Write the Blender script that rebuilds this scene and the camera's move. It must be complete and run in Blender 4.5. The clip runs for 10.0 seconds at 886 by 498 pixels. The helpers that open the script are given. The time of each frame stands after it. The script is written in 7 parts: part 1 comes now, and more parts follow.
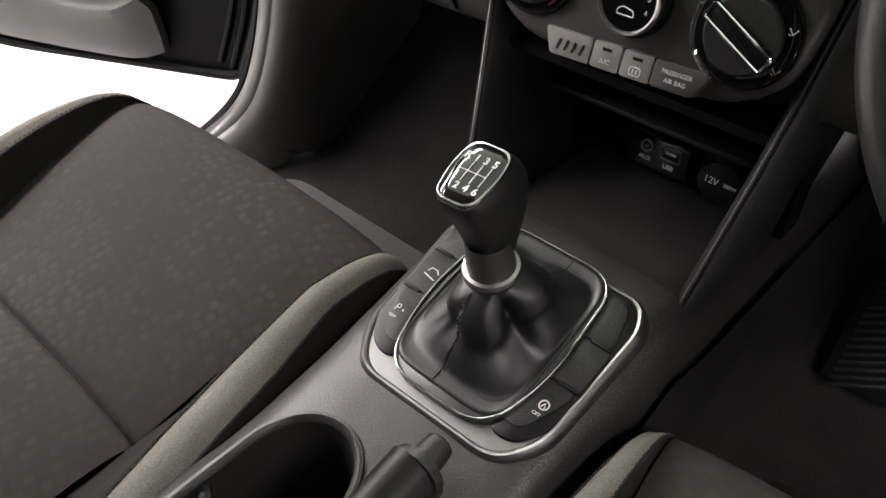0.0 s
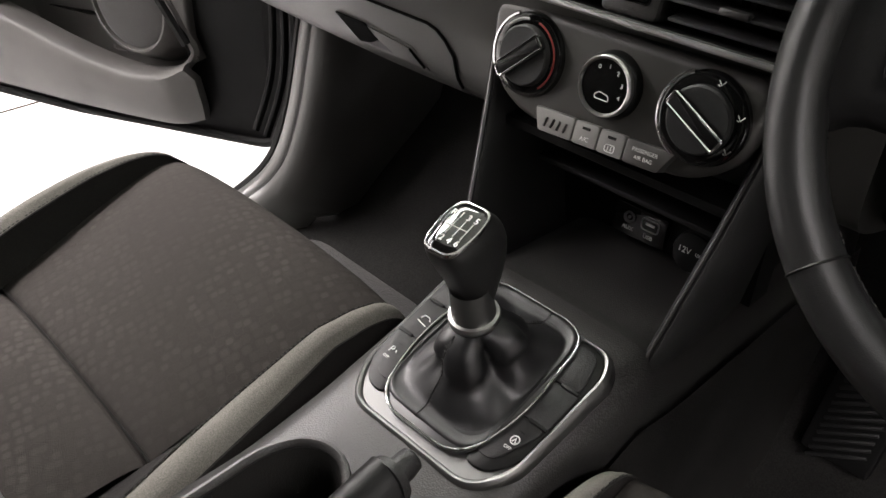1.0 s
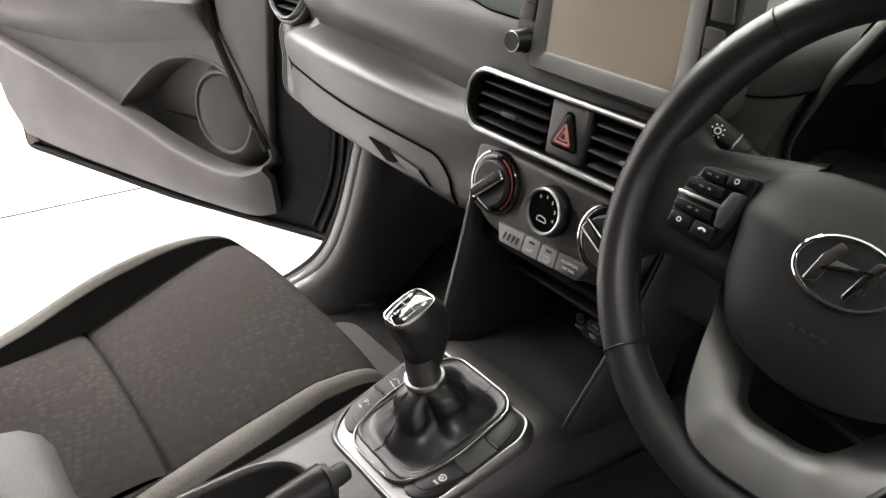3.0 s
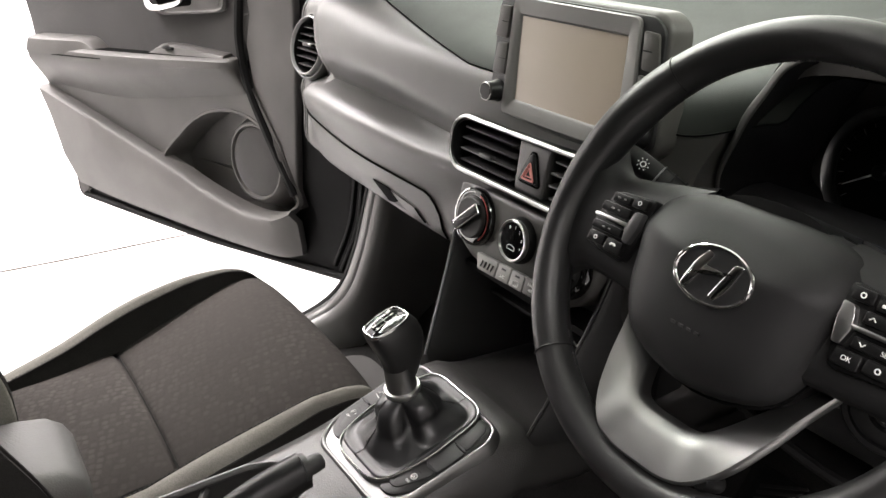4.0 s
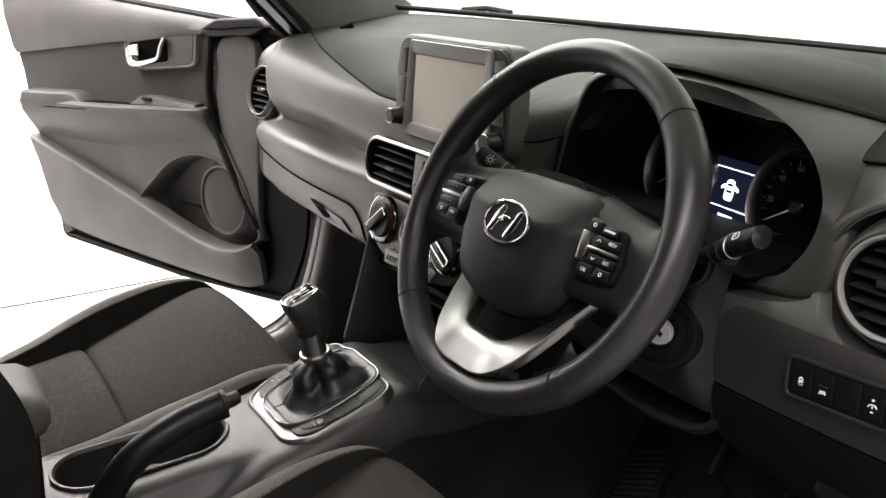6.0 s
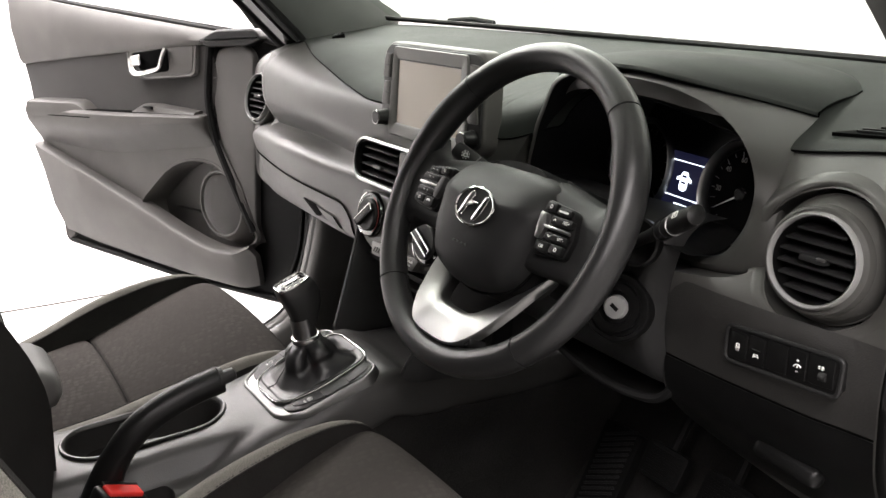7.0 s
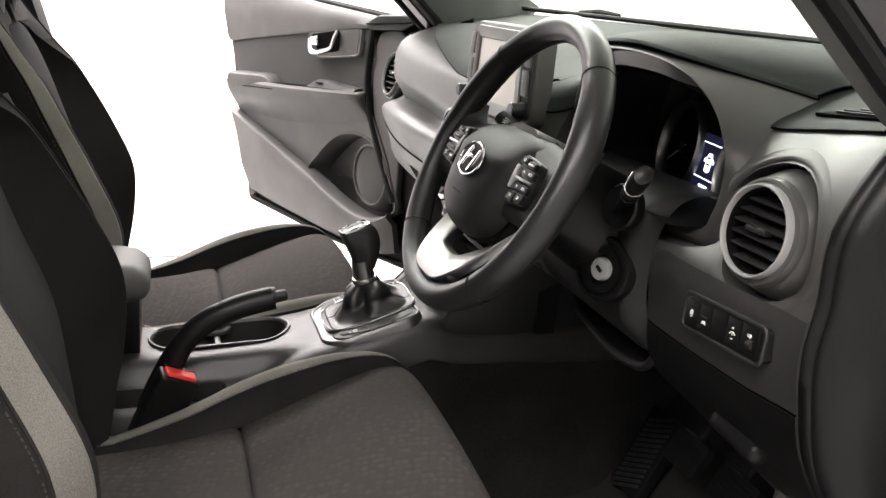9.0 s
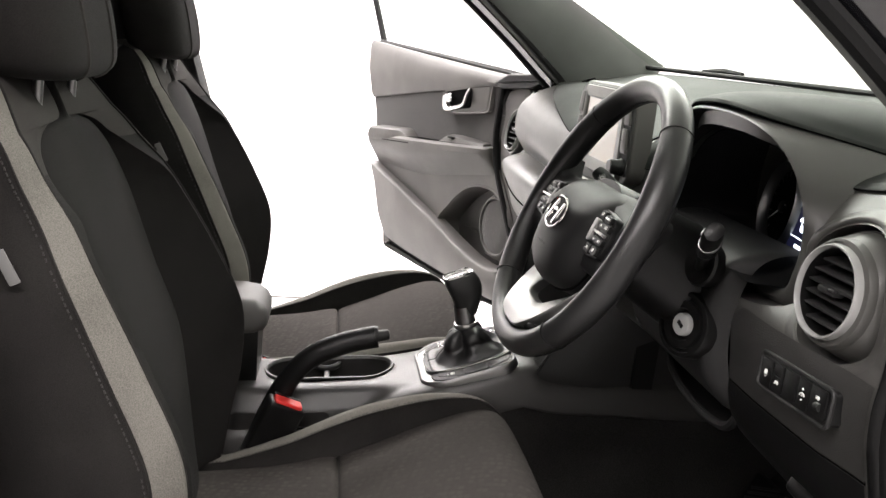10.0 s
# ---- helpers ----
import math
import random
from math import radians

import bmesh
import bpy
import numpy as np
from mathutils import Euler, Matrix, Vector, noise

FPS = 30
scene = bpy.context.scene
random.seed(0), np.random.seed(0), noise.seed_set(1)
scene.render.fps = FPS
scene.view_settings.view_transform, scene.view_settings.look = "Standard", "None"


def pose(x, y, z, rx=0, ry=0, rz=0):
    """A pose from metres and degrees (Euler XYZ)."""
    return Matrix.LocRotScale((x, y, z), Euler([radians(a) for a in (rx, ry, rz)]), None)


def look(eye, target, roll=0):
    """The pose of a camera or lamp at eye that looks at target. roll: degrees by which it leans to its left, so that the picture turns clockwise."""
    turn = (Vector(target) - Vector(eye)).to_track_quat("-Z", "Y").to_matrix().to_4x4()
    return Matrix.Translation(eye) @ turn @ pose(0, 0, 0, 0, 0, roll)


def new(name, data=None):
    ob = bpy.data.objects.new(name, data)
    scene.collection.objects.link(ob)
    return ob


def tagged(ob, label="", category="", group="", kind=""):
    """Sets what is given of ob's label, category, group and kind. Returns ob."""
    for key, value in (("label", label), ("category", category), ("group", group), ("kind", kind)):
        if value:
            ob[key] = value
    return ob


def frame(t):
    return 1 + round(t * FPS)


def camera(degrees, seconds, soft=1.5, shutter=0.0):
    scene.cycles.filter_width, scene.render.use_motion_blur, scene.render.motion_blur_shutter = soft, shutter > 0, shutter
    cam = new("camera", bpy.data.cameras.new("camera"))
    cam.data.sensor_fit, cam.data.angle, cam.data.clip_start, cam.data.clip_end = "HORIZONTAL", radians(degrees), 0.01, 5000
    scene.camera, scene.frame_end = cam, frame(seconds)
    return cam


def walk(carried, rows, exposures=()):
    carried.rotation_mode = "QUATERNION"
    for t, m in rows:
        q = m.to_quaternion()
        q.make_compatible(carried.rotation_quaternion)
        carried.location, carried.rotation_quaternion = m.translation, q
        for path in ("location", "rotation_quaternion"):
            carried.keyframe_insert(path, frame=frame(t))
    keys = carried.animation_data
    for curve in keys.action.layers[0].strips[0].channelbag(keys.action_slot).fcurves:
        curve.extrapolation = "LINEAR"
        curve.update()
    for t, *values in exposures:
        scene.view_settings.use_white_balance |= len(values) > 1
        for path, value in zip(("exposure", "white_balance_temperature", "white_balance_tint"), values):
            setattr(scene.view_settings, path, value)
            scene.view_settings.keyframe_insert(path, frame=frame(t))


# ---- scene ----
cam = camera(57.9, 10.0)
PATH = [
    (0, (0.272, -0.05, 1.078), (-0.753, 1.134, -0.167), 2.5),
    (0.5, (0.312, -0.072, 1.086), (-0.778, 1.146, -0.066), 3.8),
    (1, (0.341, -0.082, 1.106), (-0.816, 1.13, 0.013), 3.5),
    (1.5, (0.379, -0.087, 1.126), (-0.84, 1.112, 0.089), 3.3),
    (2, (0.426, -0.098, 1.147), (-0.851, 1.089, 0.166), 3.8),
    (2.5, (0.486, -0.118, 1.174), (-0.851, 1.045, 0.247), 4.7),
    (4, (0.676, -0.116, 1.211), (-0.845, 0.94, 0.454), 3.6),
    (4.5, (0.758, -0.112, 1.213), (-0.808, 0.92, 0.517), 3.2),
    (5, (0.823, -0.111, 1.21), (-0.758, 0.914, 0.538), 3.5),
    (5.5, (0.876, -0.13, 1.202), (-0.696, 0.928, 0.563), 3.7),
    (5.7, (0.899, -0.135, 1.196), (-0.667, 0.946, 0.579), 3.8),
    (6.8, (1.01, -0.169, 1.189), (-0.559, 0.936, 0.623), 3.6),
    (7, (1.023, -0.172, 1.187), (-0.548, 0.932, 0.627), 3.6),
    (7.5, (1.05, -0.145, 1.185), (-0.547, 0.921, 0.624), 3.7),
    (8, (1.09, -0.105, 1.175), (-0.551, 0.882, 0.598), 3.9),
    (8.5, (1.155, -0.055, 1.168), (-0.559, 0.793, 0.583), 4.9),
    (9, (1.229, -0.004, 1.164), (-0.573, 0.64, 0.58), 6.1),
    (9.5, (1.27, 0.042, 1.165), (-0.596, 0.49, 0.601), 6.6),
    (10, (1.295, 0.052, 1.177), (-0.622, 0.343, 0.686), 5.7),
]
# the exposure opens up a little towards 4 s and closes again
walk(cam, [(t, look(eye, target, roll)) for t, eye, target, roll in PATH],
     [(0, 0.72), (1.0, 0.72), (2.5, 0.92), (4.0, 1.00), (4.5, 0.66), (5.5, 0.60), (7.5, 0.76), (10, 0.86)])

# ---- light ----
world = bpy.data.worlds.new("studio")
scene.world = world
world.use_nodes = True
world.node_tree.nodes["Background"].inputs[0].default_value = (0.95, 0.97, 1.0, 1)
world.node_tree.nodes["Background"].inputs[1].default_value = 0.3


def lamp(name, eye, target, sx, sy, watts, tint=(1.0, 0.935, 0.925)):
    data = bpy.data.lights.new(name, "AREA")
    data.shape, data.size, data.size_y, data.energy, data.color = "RECTANGLE", sx, sy, watts, tint
    ob = new(name, data)
    ob.matrix_world = look(eye, target)
    return ob


# rows of ceiling lights in the white photo studio
for lx, ly, length, watts in ((-4.4, 0.3, 7.0, 440), (-2.4, 0.3, 7.0, 300), (2.4, 0.4, 3.0, 70), (2.4, -2.5, 3.4, 115)):
    lamp("ceiling_lamp", (lx, ly, 3.30), (lx, ly + 0.001, 0), 0.5, length, watts)
lamp("ceiling_lamp", (0, 4.2, 3.30), (0, 4.201, 0), 6.0, 0.6, 45)


# ---- materials ----
def nodes_of(name):
    m = bpy.data.materials.new(name)
    m.use_nodes = True
    nt = m.node_tree
    return m, nt, nt.nodes["Principled BSDF"]


def rgb(c):
    return (c[0], c[1], c[2], 1)


def coords(nt, scale=(1, 1, 1), rot=(0, 0, 0)):
    tc = nt.nodes.new("ShaderNodeTexCoord")
    mp = nt.nodes.new("ShaderNodeMapping")
    mp.inputs["Scale"].default_value, mp.inputs["Rotation"].default_value = scale, rot
    nt.links.new(tc.outputs["Object"], mp.inputs["Vector"])
    return mp.outputs["Vector"]


def tex(nt, kind, vec, **vals):
    n = nt.nodes.new(kind)
    for k, v in vals.items():
        n.inputs[k].default_value = v
    nt.links.new(vec, n.inputs["Vector"])
    return n


def ramp(nt, fac, a, b, lo=0.35, hi=0.65):
    r = nt.nodes.new("ShaderNodeValToRGB")
    r.color_ramp.elements[0].position, r.color_ramp.elements[1].position = lo, hi
    r.color_ramp.elements[0].color, r.color_ramp.elements[1].color = rgb(a), rgb(b)
    nt.links.new(fac, r.inputs["Fac"])
    return r.outputs["Color"]


def bump(nt, bsdf, height, strength, dist=0.001):
    b = nt.nodes.new("ShaderNodeBump")
    b.inputs["Strength"].default_value, b.inputs["Distance"].default_value = strength, dist
    nt.links.new(height, b.inputs["Height"])
    nt.links.new(b.outputs["Normal"], bsdf.inputs["Normal"])
    return b


def plastic(name, c, rough=0.5, grain=900.0, relief=0.25, vary=0.12, spec=0.5):
    """Moulded interior plastic: pebble grain, faint handling marks."""
    m, nt, b = nodes_of(name)
    v = coords(nt)
    big = tex(nt, "ShaderNodeTexNoise", v, Scale=7.0, Detail=5.0)
    lo, hi = [x * (1 - vary) for x in c], [x * (1 + vary) for x in c]
    nt.links.new(ramp(nt, big.outputs["Fac"], lo, hi), b.inputs["Base Color"])
    g = tex(nt, "ShaderNodeTexVoronoi", v, Scale=grain)
    bump(nt, b, g.outputs["Distance"], relief, 0.0006)
    smear = tex(nt, "ShaderNodeTexNoise", v, Scale=22.0, Detail=6.0, Roughness=0.7)
    rr = nt.nodes.new("ShaderNodeMapRange")
    rr.inputs["To Min"].default_value, rr.inputs["To Max"].default_value = rough - 0.06, rough + 0.08
    nt.links.new(smear.outputs["Fac"], rr.inputs["Value"])
    nt.links.new(rr.outputs["Result"], b.inputs["Roughness"])
    b.inputs["Specular IOR Level"].default_value = spec
    return m


def metal(name, c, rough, brushed=0.0):
    m, nt, b = nodes_of(name)
    b.inputs["Metallic"].default_value, b.inputs["Base Color"].default_value = 1.0, rgb(c)
    v = coords(nt, (1, 1, 1))
    n = tex(nt, "ShaderNodeTexNoise", v, Scale=60.0, Detail=4.0)
    rr = nt.nodes.new("ShaderNodeMapRange")
    rr.inputs["To Min"].default_value, rr.inputs["To Max"].default_value = rough * 0.8, rough * 1.25
    nt.links.new(n.outputs["Fac"], rr.inputs["Value"])
    nt.links.new(rr.outputs["Result"], b.inputs["Roughness"])
    return m


def cloth(name, a, c, scale=1400.0, ribs=0.0, relief=0.5, sheen=0.25):
    """Woven seat cloth: fine threads over soft shade changes."""
    m, nt, b = nodes_of(name)
    v = coords(nt)
    big = tex(nt, "ShaderNodeTexNoise", v, Scale=9.0, Detail=4.0)
    fine = tex(nt, "ShaderNodeTexNoise", v, Scale=scale, Detail=2.0)
    mix = nt.nodes.new("ShaderNodeMix")
    mix.inputs["Factor"].default_value = 0.6
    nt.links.new(big.outputs["Fac"], mix.inputs["A"])
    nt.links.new(fine.outputs["Fac"], mix.inputs["B"])
    nt.links.new(ramp(nt, mix.outputs["Result"], a, c, 0.38, 0.62), b.inputs["Base Color"])
    h = fine.outputs["Fac"]
    if ribs:
        w = tex(nt, "ShaderNodeTexWave", v, Scale=ribs, Distortion=1.0)
        w.bands_direction = "DIAGONAL"
        h = w.outputs["Fac"]
    bump(nt, b, h, relief, 0.0008)
    b.inputs["Roughness"].default_value = 0.92
    b.inputs["Specular IOR Level"].default_value = 0.2
    b.inputs["Sheen Weight"].default_value = sheen
    return m


def patterned_cloth(name):
    """Dark seat cloth with a woven print of small soft spots."""
    m, nt, b = nodes_of(name)
    v = coords(nt, (1, 1, 1), (0, 0, 0.30))
    cell = tex(nt, "ShaderNodeTexVoronoi", v, Scale=98.0, Randomness=0.60)
    cell.voronoi_dimensions, cell.distance = "2D", "MINKOWSKI"
    cell.inputs["Exponent"].default_value = 3.2
    fine = tex(nt, "ShaderNodeTexNoise", v, Scale=1300.0, Detail=2.0)
    fade = tex(nt, "ShaderNodeTexNoise", v, Scale=5.0, Detail=3.0)

    def steps(stops):
        r = nt.nodes.new("ShaderNodeValToRGB")
        e = r.color_ramp.elements
        while len(e) < len(stops):
            e.new(0.5)
        for k, (pos, val) in zip(e, stops):
            k.position, k.color = pos, (val, val, val, 1)
        nt.links.new(cell.outputs["Distance"], r.inputs["Fac"])
        return r.outputs["Color"]

    def math_of(op, a, c):
        n = nt.nodes.new("ShaderNodeMath")
        n.operation = op
        for k, q in enumerate((a, c)):
            if isinstance(q, float):
                n.inputs[k].default_value = q
            else:
                nt.links.new(q, n.inputs[k])
        return n.outputs[0]

    pick = nt.nodes.new("ShaderNodeSeparateColor")
    nt.links.new(cell.outputs["Color"], pick.inputs["Color"])
    fill = math_of("MULTIPLY", steps([(0.0, 1.0), (0.30, 1.0), (0.37, 0.0)]), math_of("MULTIPLY", pick.outputs["Red"], 0.55))
    edge = math_of("MULTIPLY", steps([(0.0, 0.0), (0.36, 0.0), (0.41, 1.0), (0.47, 0.0)]), 0.30)
    mark = math_of("MULTIPLY", math_of("ADD", fill, edge), math_of("MULTIPLY", math_of("POWER", fade.outputs["Fac"], 1.6), 2.4))
    total = math_of("ADD", mark, math_of("MULTIPLY", fine.outputs["Fac"], 0.50))
    nt.links.new(ramp(nt, total, (0.034, 0.0306, 0.0284), (0.064, 0.058, 0.0535), 0.05, 1.25), b.inputs["Base Color"])
    bump(nt, b, fine.outputs["Fac"], 0.8, 0.001)
    b.inputs["Roughness"].default_value = 0.95
    b.inputs["Specular IOR Level"].default_value = 0.12
    return m


def glow(name, c, strength):
    m, nt, b = nodes_of(name)
    b.inputs["Base Color"].default_value = (0, 0, 0, 1)
    b.inputs["Emission Color"].default_value, b.inputs["Emission Strength"].default_value = rgb(c), strength
    return m


def gloss(name, c, rough=0.06, coat=0.6):
    m, nt, b = nodes_of(name)
    v = coords(nt)
    n = tex(nt, "ShaderNodeTexNoise", v, Scale=35.0, Detail=5.0)
    nt.links.new(ramp(nt, n.outputs["Fac"], [x * 0.85 for x in c], [x * 1.1 for x in c]), b.inputs["Base Color"])
    b.inputs["Roughness"].default_value, b.inputs["Coat Weight"].default_value = rough, coat
    return m


def pane(name, tint, gloss_part=0.06):
    """Thin tinted car glass: tinted passage with a mirror part."""
    m = bpy.data.materials.new(name)
    m.use_nodes = True
    nt = m.node_tree
    nt.nodes.remove(nt.nodes["Principled BSDF"])
    t, g, mix = [nt.nodes.new(k) for k in ("ShaderNodeBsdfTransparent", "ShaderNodeBsdfGlossy", "ShaderNodeMixShader")]
    t.inputs["Color"].default_value, g.inputs["Roughness"].default_value = rgb(tint), 0.02
    mix.inputs["Fac"].default_value = gloss_part
    nt.links.new(t.outputs[0], mix.inputs[1])
    nt.links.new(g.outputs[0], mix.inputs[2])
    nt.links.new(mix.outputs[0], nt.nodes["Material Output"].inputs["Surface"])
    return m


DASH = plastic("dash_soft_plastic", (0.058, 0.057, 0.053), 0.40, 900, 0.13, 0.12, 0.65)
DASHTOP = plastic("dash_top_plastic", (0.028, 0.0315, 0.0285), 0.68, 800, 0.2, 0.12, 0.18)
DARK = plastic("dark_plastic", (0.014, 0.014, 0.014), 0.5, 800, 0.3, 0.12, 0.4)
BLACK = plastic("black_plastic", (0.006, 0.006, 0.006), 0.36, 900, 0.15, 0.12, 0.25)
# matte near-black for joints and dark parts, also for shade painted into recesses
SEAM = plastic("joint_and_shade_black", (0.003, 0.003, 0.003), 0.8, 400, 0.1, 0.1, 0.03)
CONSOLE = plastic("console_plastic", (0.028, 0.0272, 0.026), 0.38, 650, 0.34)
KICK = plastic("kick_plastic", (0.105, 0.103, 0.099), 0.32, 900, 0.10)
STACK = plastic("stack_plastic", (0.055, 0.053, 0.049), 0.42, 1200, 0.12)
BUTTON = plastic("grey_button_plastic", (0.20, 0.196, 0.187), 0.45, 1500, 0.08)
DOORTRIM = plastic("door_plastic", (0.074, 0.070, 0.066), 0.5, 900, 0.15)
DOORLOW = plastic("door_lower_plastic", (0.100, 0.095, 0.090), 0.52, 900, 0.15)
DOORDARK = cloth("door_insert_cloth", (0.026, 0.025, 0.024), (0.042, 0.040, 0.038), 900)
LEATHER = plastic("rim_leather", (0.015, 0.015, 0.015), 0.35, 1300, 0.12)
HUB = plastic("airbag_cover_plastic", (0.013, 0.013, 0.013), 0.52, 1100, 0.12, 0.12, 0.22)
BOOT = plastic("boot_leather", (0.011, 0.011, 0.0115), 0.36, 1200, 0.12)
RUBBER = plastic("rubber", (0.008, 0.008, 0.008), 0.6, 400, 0.2, 0.12, 0.12)
PAINT = gloss("black_car_paint", (0.006, 0.006, 0.007), 0.12, 1.0)
PIANO = gloss("piano_black", (0.005, 0.005, 0.005), 0.05, 0.8)
CHROME = metal("chrome", (0.80, 0.80, 0.79), 0.10)
SATIN = metal("satin_silver", (0.52, 0.52, 0.51), 0.30)
SILVER = plastic("silver_painted_plastic", (0.20, 0.20, 0.195), 0.32, 1500, 0.05, 0.05)
BRIGHT = plastic("bright_cast_metal", (0.36, 0.36, 0.355), 0.35, 900, 0.05, 0.05)
RINGPAINT = plastic("silver_ring_paint", (0.27, 0.27, 0.265), 0.22, 1500, 0.02, 0.04, 0.9)
SATINTRIM = metal("dark_satin_trim", (0.21, 0.21, 0.207), 0.42)
RINGDARK = metal("dark_chrome", (0.42, 0.42, 0.41), 0.22)
SPOKE = metal("spoke_silver", (0.28, 0.28, 0.275), 0.36)
SATIN_DK = metal("dark_satin", (0.25, 0.25, 0.25), 0.35)
DARKSATIN = plastic("dark_satin_plastic", (0.040, 0.040, 0.040), 0.30, 1500, 0.03, 0.05)
INSERT = patterned_cloth("seat_insert_cloth")
BOLSTER = cloth("seat_bolster_cloth", (0.011, 0.0101, 0.0097), (0.024, 0.0222, 0.0210), 1200, 0.0, 0.5, 0.0)
# bolster cloth taken darker: the backrest's shade is put into the colour
BACKSHADE = cloth("shaded_back_cloth", (0.0075, 0.0068, 0.0065), (0.016, 0.0148, 0.014), 1200, 0.0, 0.5, 0.0)
SHOULDER = cloth("seat_shoulder_cloth", (0.026, 0.024, 0.022), (0.045, 0.042, 0.0385), 1200, 0.0, 0.5, 0.0)
PALE = cloth("pale_grey_cloth", (0.112, 0.107, 0.094), (0.205, 0.197, 0.176), 900, 0.0, 0.9, 0.0)
ARMTRIM = plastic("armrest_vinyl", (0.085, 0.082, 0.080), 0.55, 600, 0.35)
CARPET = cloth("carpet", (0.007, 0.0068, 0.0065), (0.022, 0.021, 0.020), 500, 0.0, 1.0, 0.0)
THREAD = plastic("thread", (0.030, 0.029, 0.027), 0.8, 900, 0.2)
# display is off; the beige is the room's reflection put into its colour
SCREEN = plastic("display_reflection_beige", (0.34, 0.285, 0.225), 0.22, 2000, 0.0, 0.02, 1.0)
WHITE = plastic("white_print", (0.75, 0.75, 0.73), 0.5, 900, 0.0, 0.03)
RED = plastic("red_plastic", (0.62, 0.03, 0.025), 0.35, 900, 0.05)
PINK = plastic("hazard_red", (0.45, 0.16, 0.14), 0.4, 900, 0.05)
DULLRED = plastic("dull_red_print", (0.22, 0.022, 0.02), 0.5, 900, 0.0)
LIT = glow("lit_white", (0.80, 0.86, 1.0), 2.2)
LITBLUE = glow("lit_blue", (0.10, 0.11, 0.32), 0.05)
# grey for the two unseen walls, chosen to temper the driver-side fill
GREYWALL = plastic("fill_control_grey", (0.76, 0.755, 0.745), 0.7, 60, 0.05, 0.05)
STUDIO = plastic("white_studio_paint", (0.86, 0.86, 0.85), 0.6, 60, 0.05, 0.02)
FLOORMAT = plastic("white_studio_floor", (0.44, 0.436, 0.43), 0.35, 40, 0.05, 0.03)
GLASS = pane("clear_glass", (0.97, 0.98, 0.97))
SCREENGLASS = pane("green_tinted_glass", (0.82, 0.90, 0.83))


# ---- mesh helpers ----
def cr(pts, n, closed=False):
    """n points along a smooth curve through pts."""
    p = [Vector(q) for q in pts]
    k = len(p)
    out = []
    spans = k if closed else k - 1
    for i in range(n):
        t = i * spans / (n if closed else n - 1)
        j = min(int(t), spans - 1)
        f = t - j
        if closed:
            a, b, c, d = (p[(j + o) % k] for o in (-1, 0, 1, 2))
        else:
            a, b, c, d = p[max(j - 1, 0)], p[j], p[j + 1], p[min(j + 2, k - 1)]
        out.append(0.5 * (2 * b + (c - a) * f + (2 * a - 5 * b + 4 * c - d) * f * f + (3 * b - a - 3 * c + d) * f ** 3))
    return out


def grid(bm, rows, close_u=False, close_v=False, cap=False):
    """Quads between rows of points; close_u joins a row's ends, close_v the last row to the first."""
    vs = [[bm.verts.new(p) for p in r] for r in rows]
    n, m = len(vs), len(vs[0])
    for i in range(n if close_v else n - 1):
        for j in range(m if close_u else m - 1):
            bm.faces.new((vs[i][j], vs[i][(j + 1) % m], vs[(i + 1) % n][(j + 1) % m], vs[(i + 1) % n][j]))
    if cap:
        bm.faces.new(vs[0])
        bm.faces.new(list(reversed(vs[-1])))
    return vs


def tube(bm, pts, r, n=8, closed=False, flat=1.0, cap=True):
    """A round bar along pts; r is one radius or one for each point."""
    pts = [Vector(p) for p in pts]
    k = len(pts)
    rs = r if isinstance(r, (list, tuple)) else [r] * k
    rows, ref = [], None
    for i, p in enumerate(pts):
        a = pts[(i - 1) % k] if closed or i else p
        b = pts[(i + 1) % k] if closed or i < k - 1 else p
        d = (b - a).normalized()
        if ref is None:
            ref = d.orthogonal().normalized()
        ref = (ref - d * ref.dot(d)).normalized()
        side = d.cross(ref)
        rows.append([p + (ref * math.cos(q) + side * math.sin(q) * flat) * rs[i] for q in (2 * math.pi * j / n for j in range(n))])
    if closed:
        # close the twist by matching the first ring best
        first = rows[0]
        s = min(range(n), key=lambda o: (rows[-1][o] - first[0]).length)
        vs = [[bm.verts.new(q) for q in row] for row in rows]
        for i in range(k):
            o = s if i == k - 1 else 0
            for j in range(n):
                nx = vs[(i + 1) % k]
                if i == k - 1:
                    bm.faces.new((vs[i][(j + o) % n], vs[i][(j + 1 + o) % n], nx[(j + 1) % n], nx[j]))
                else:
                    bm.faces.new((vs[i][j], vs[i][(j + 1) % n], nx[(j + 1) % n], nx[j]))
    else:
        grid(bm, rows, close_u=True, cap=cap)


def lathe(bm, prof, m=None, n=40, cap=True):
    """Turns (radius, height) pairs round the local z axis of m."""
    m = m or Matrix()
    rows = [[m @ Vector((r * math.cos(a), r * math.sin(a), h)) for a in (2 * math.pi * j / n for j in range(n))] for r, h in prof]
    grid(bm, rows, close_u=True, cap=cap)


def rrect(w, h, r, n=5):
    """Outline of a rounded rectangle round the origin."""
    out = []
    for cx, cy, a0 in ((w / 2 - r, h / 2 - r, 0), (-w / 2 + r, h / 2 - r, 90), (-w / 2 + r, -h / 2 + r, 180), (w / 2 - r, -h / 2 + r, 270)):
        for i in range(n + 1):
            a = radians(a0 + 90 * i / n)
            out.append((cx + r * math.cos(a), cy + r * math.sin(a)))
    return out


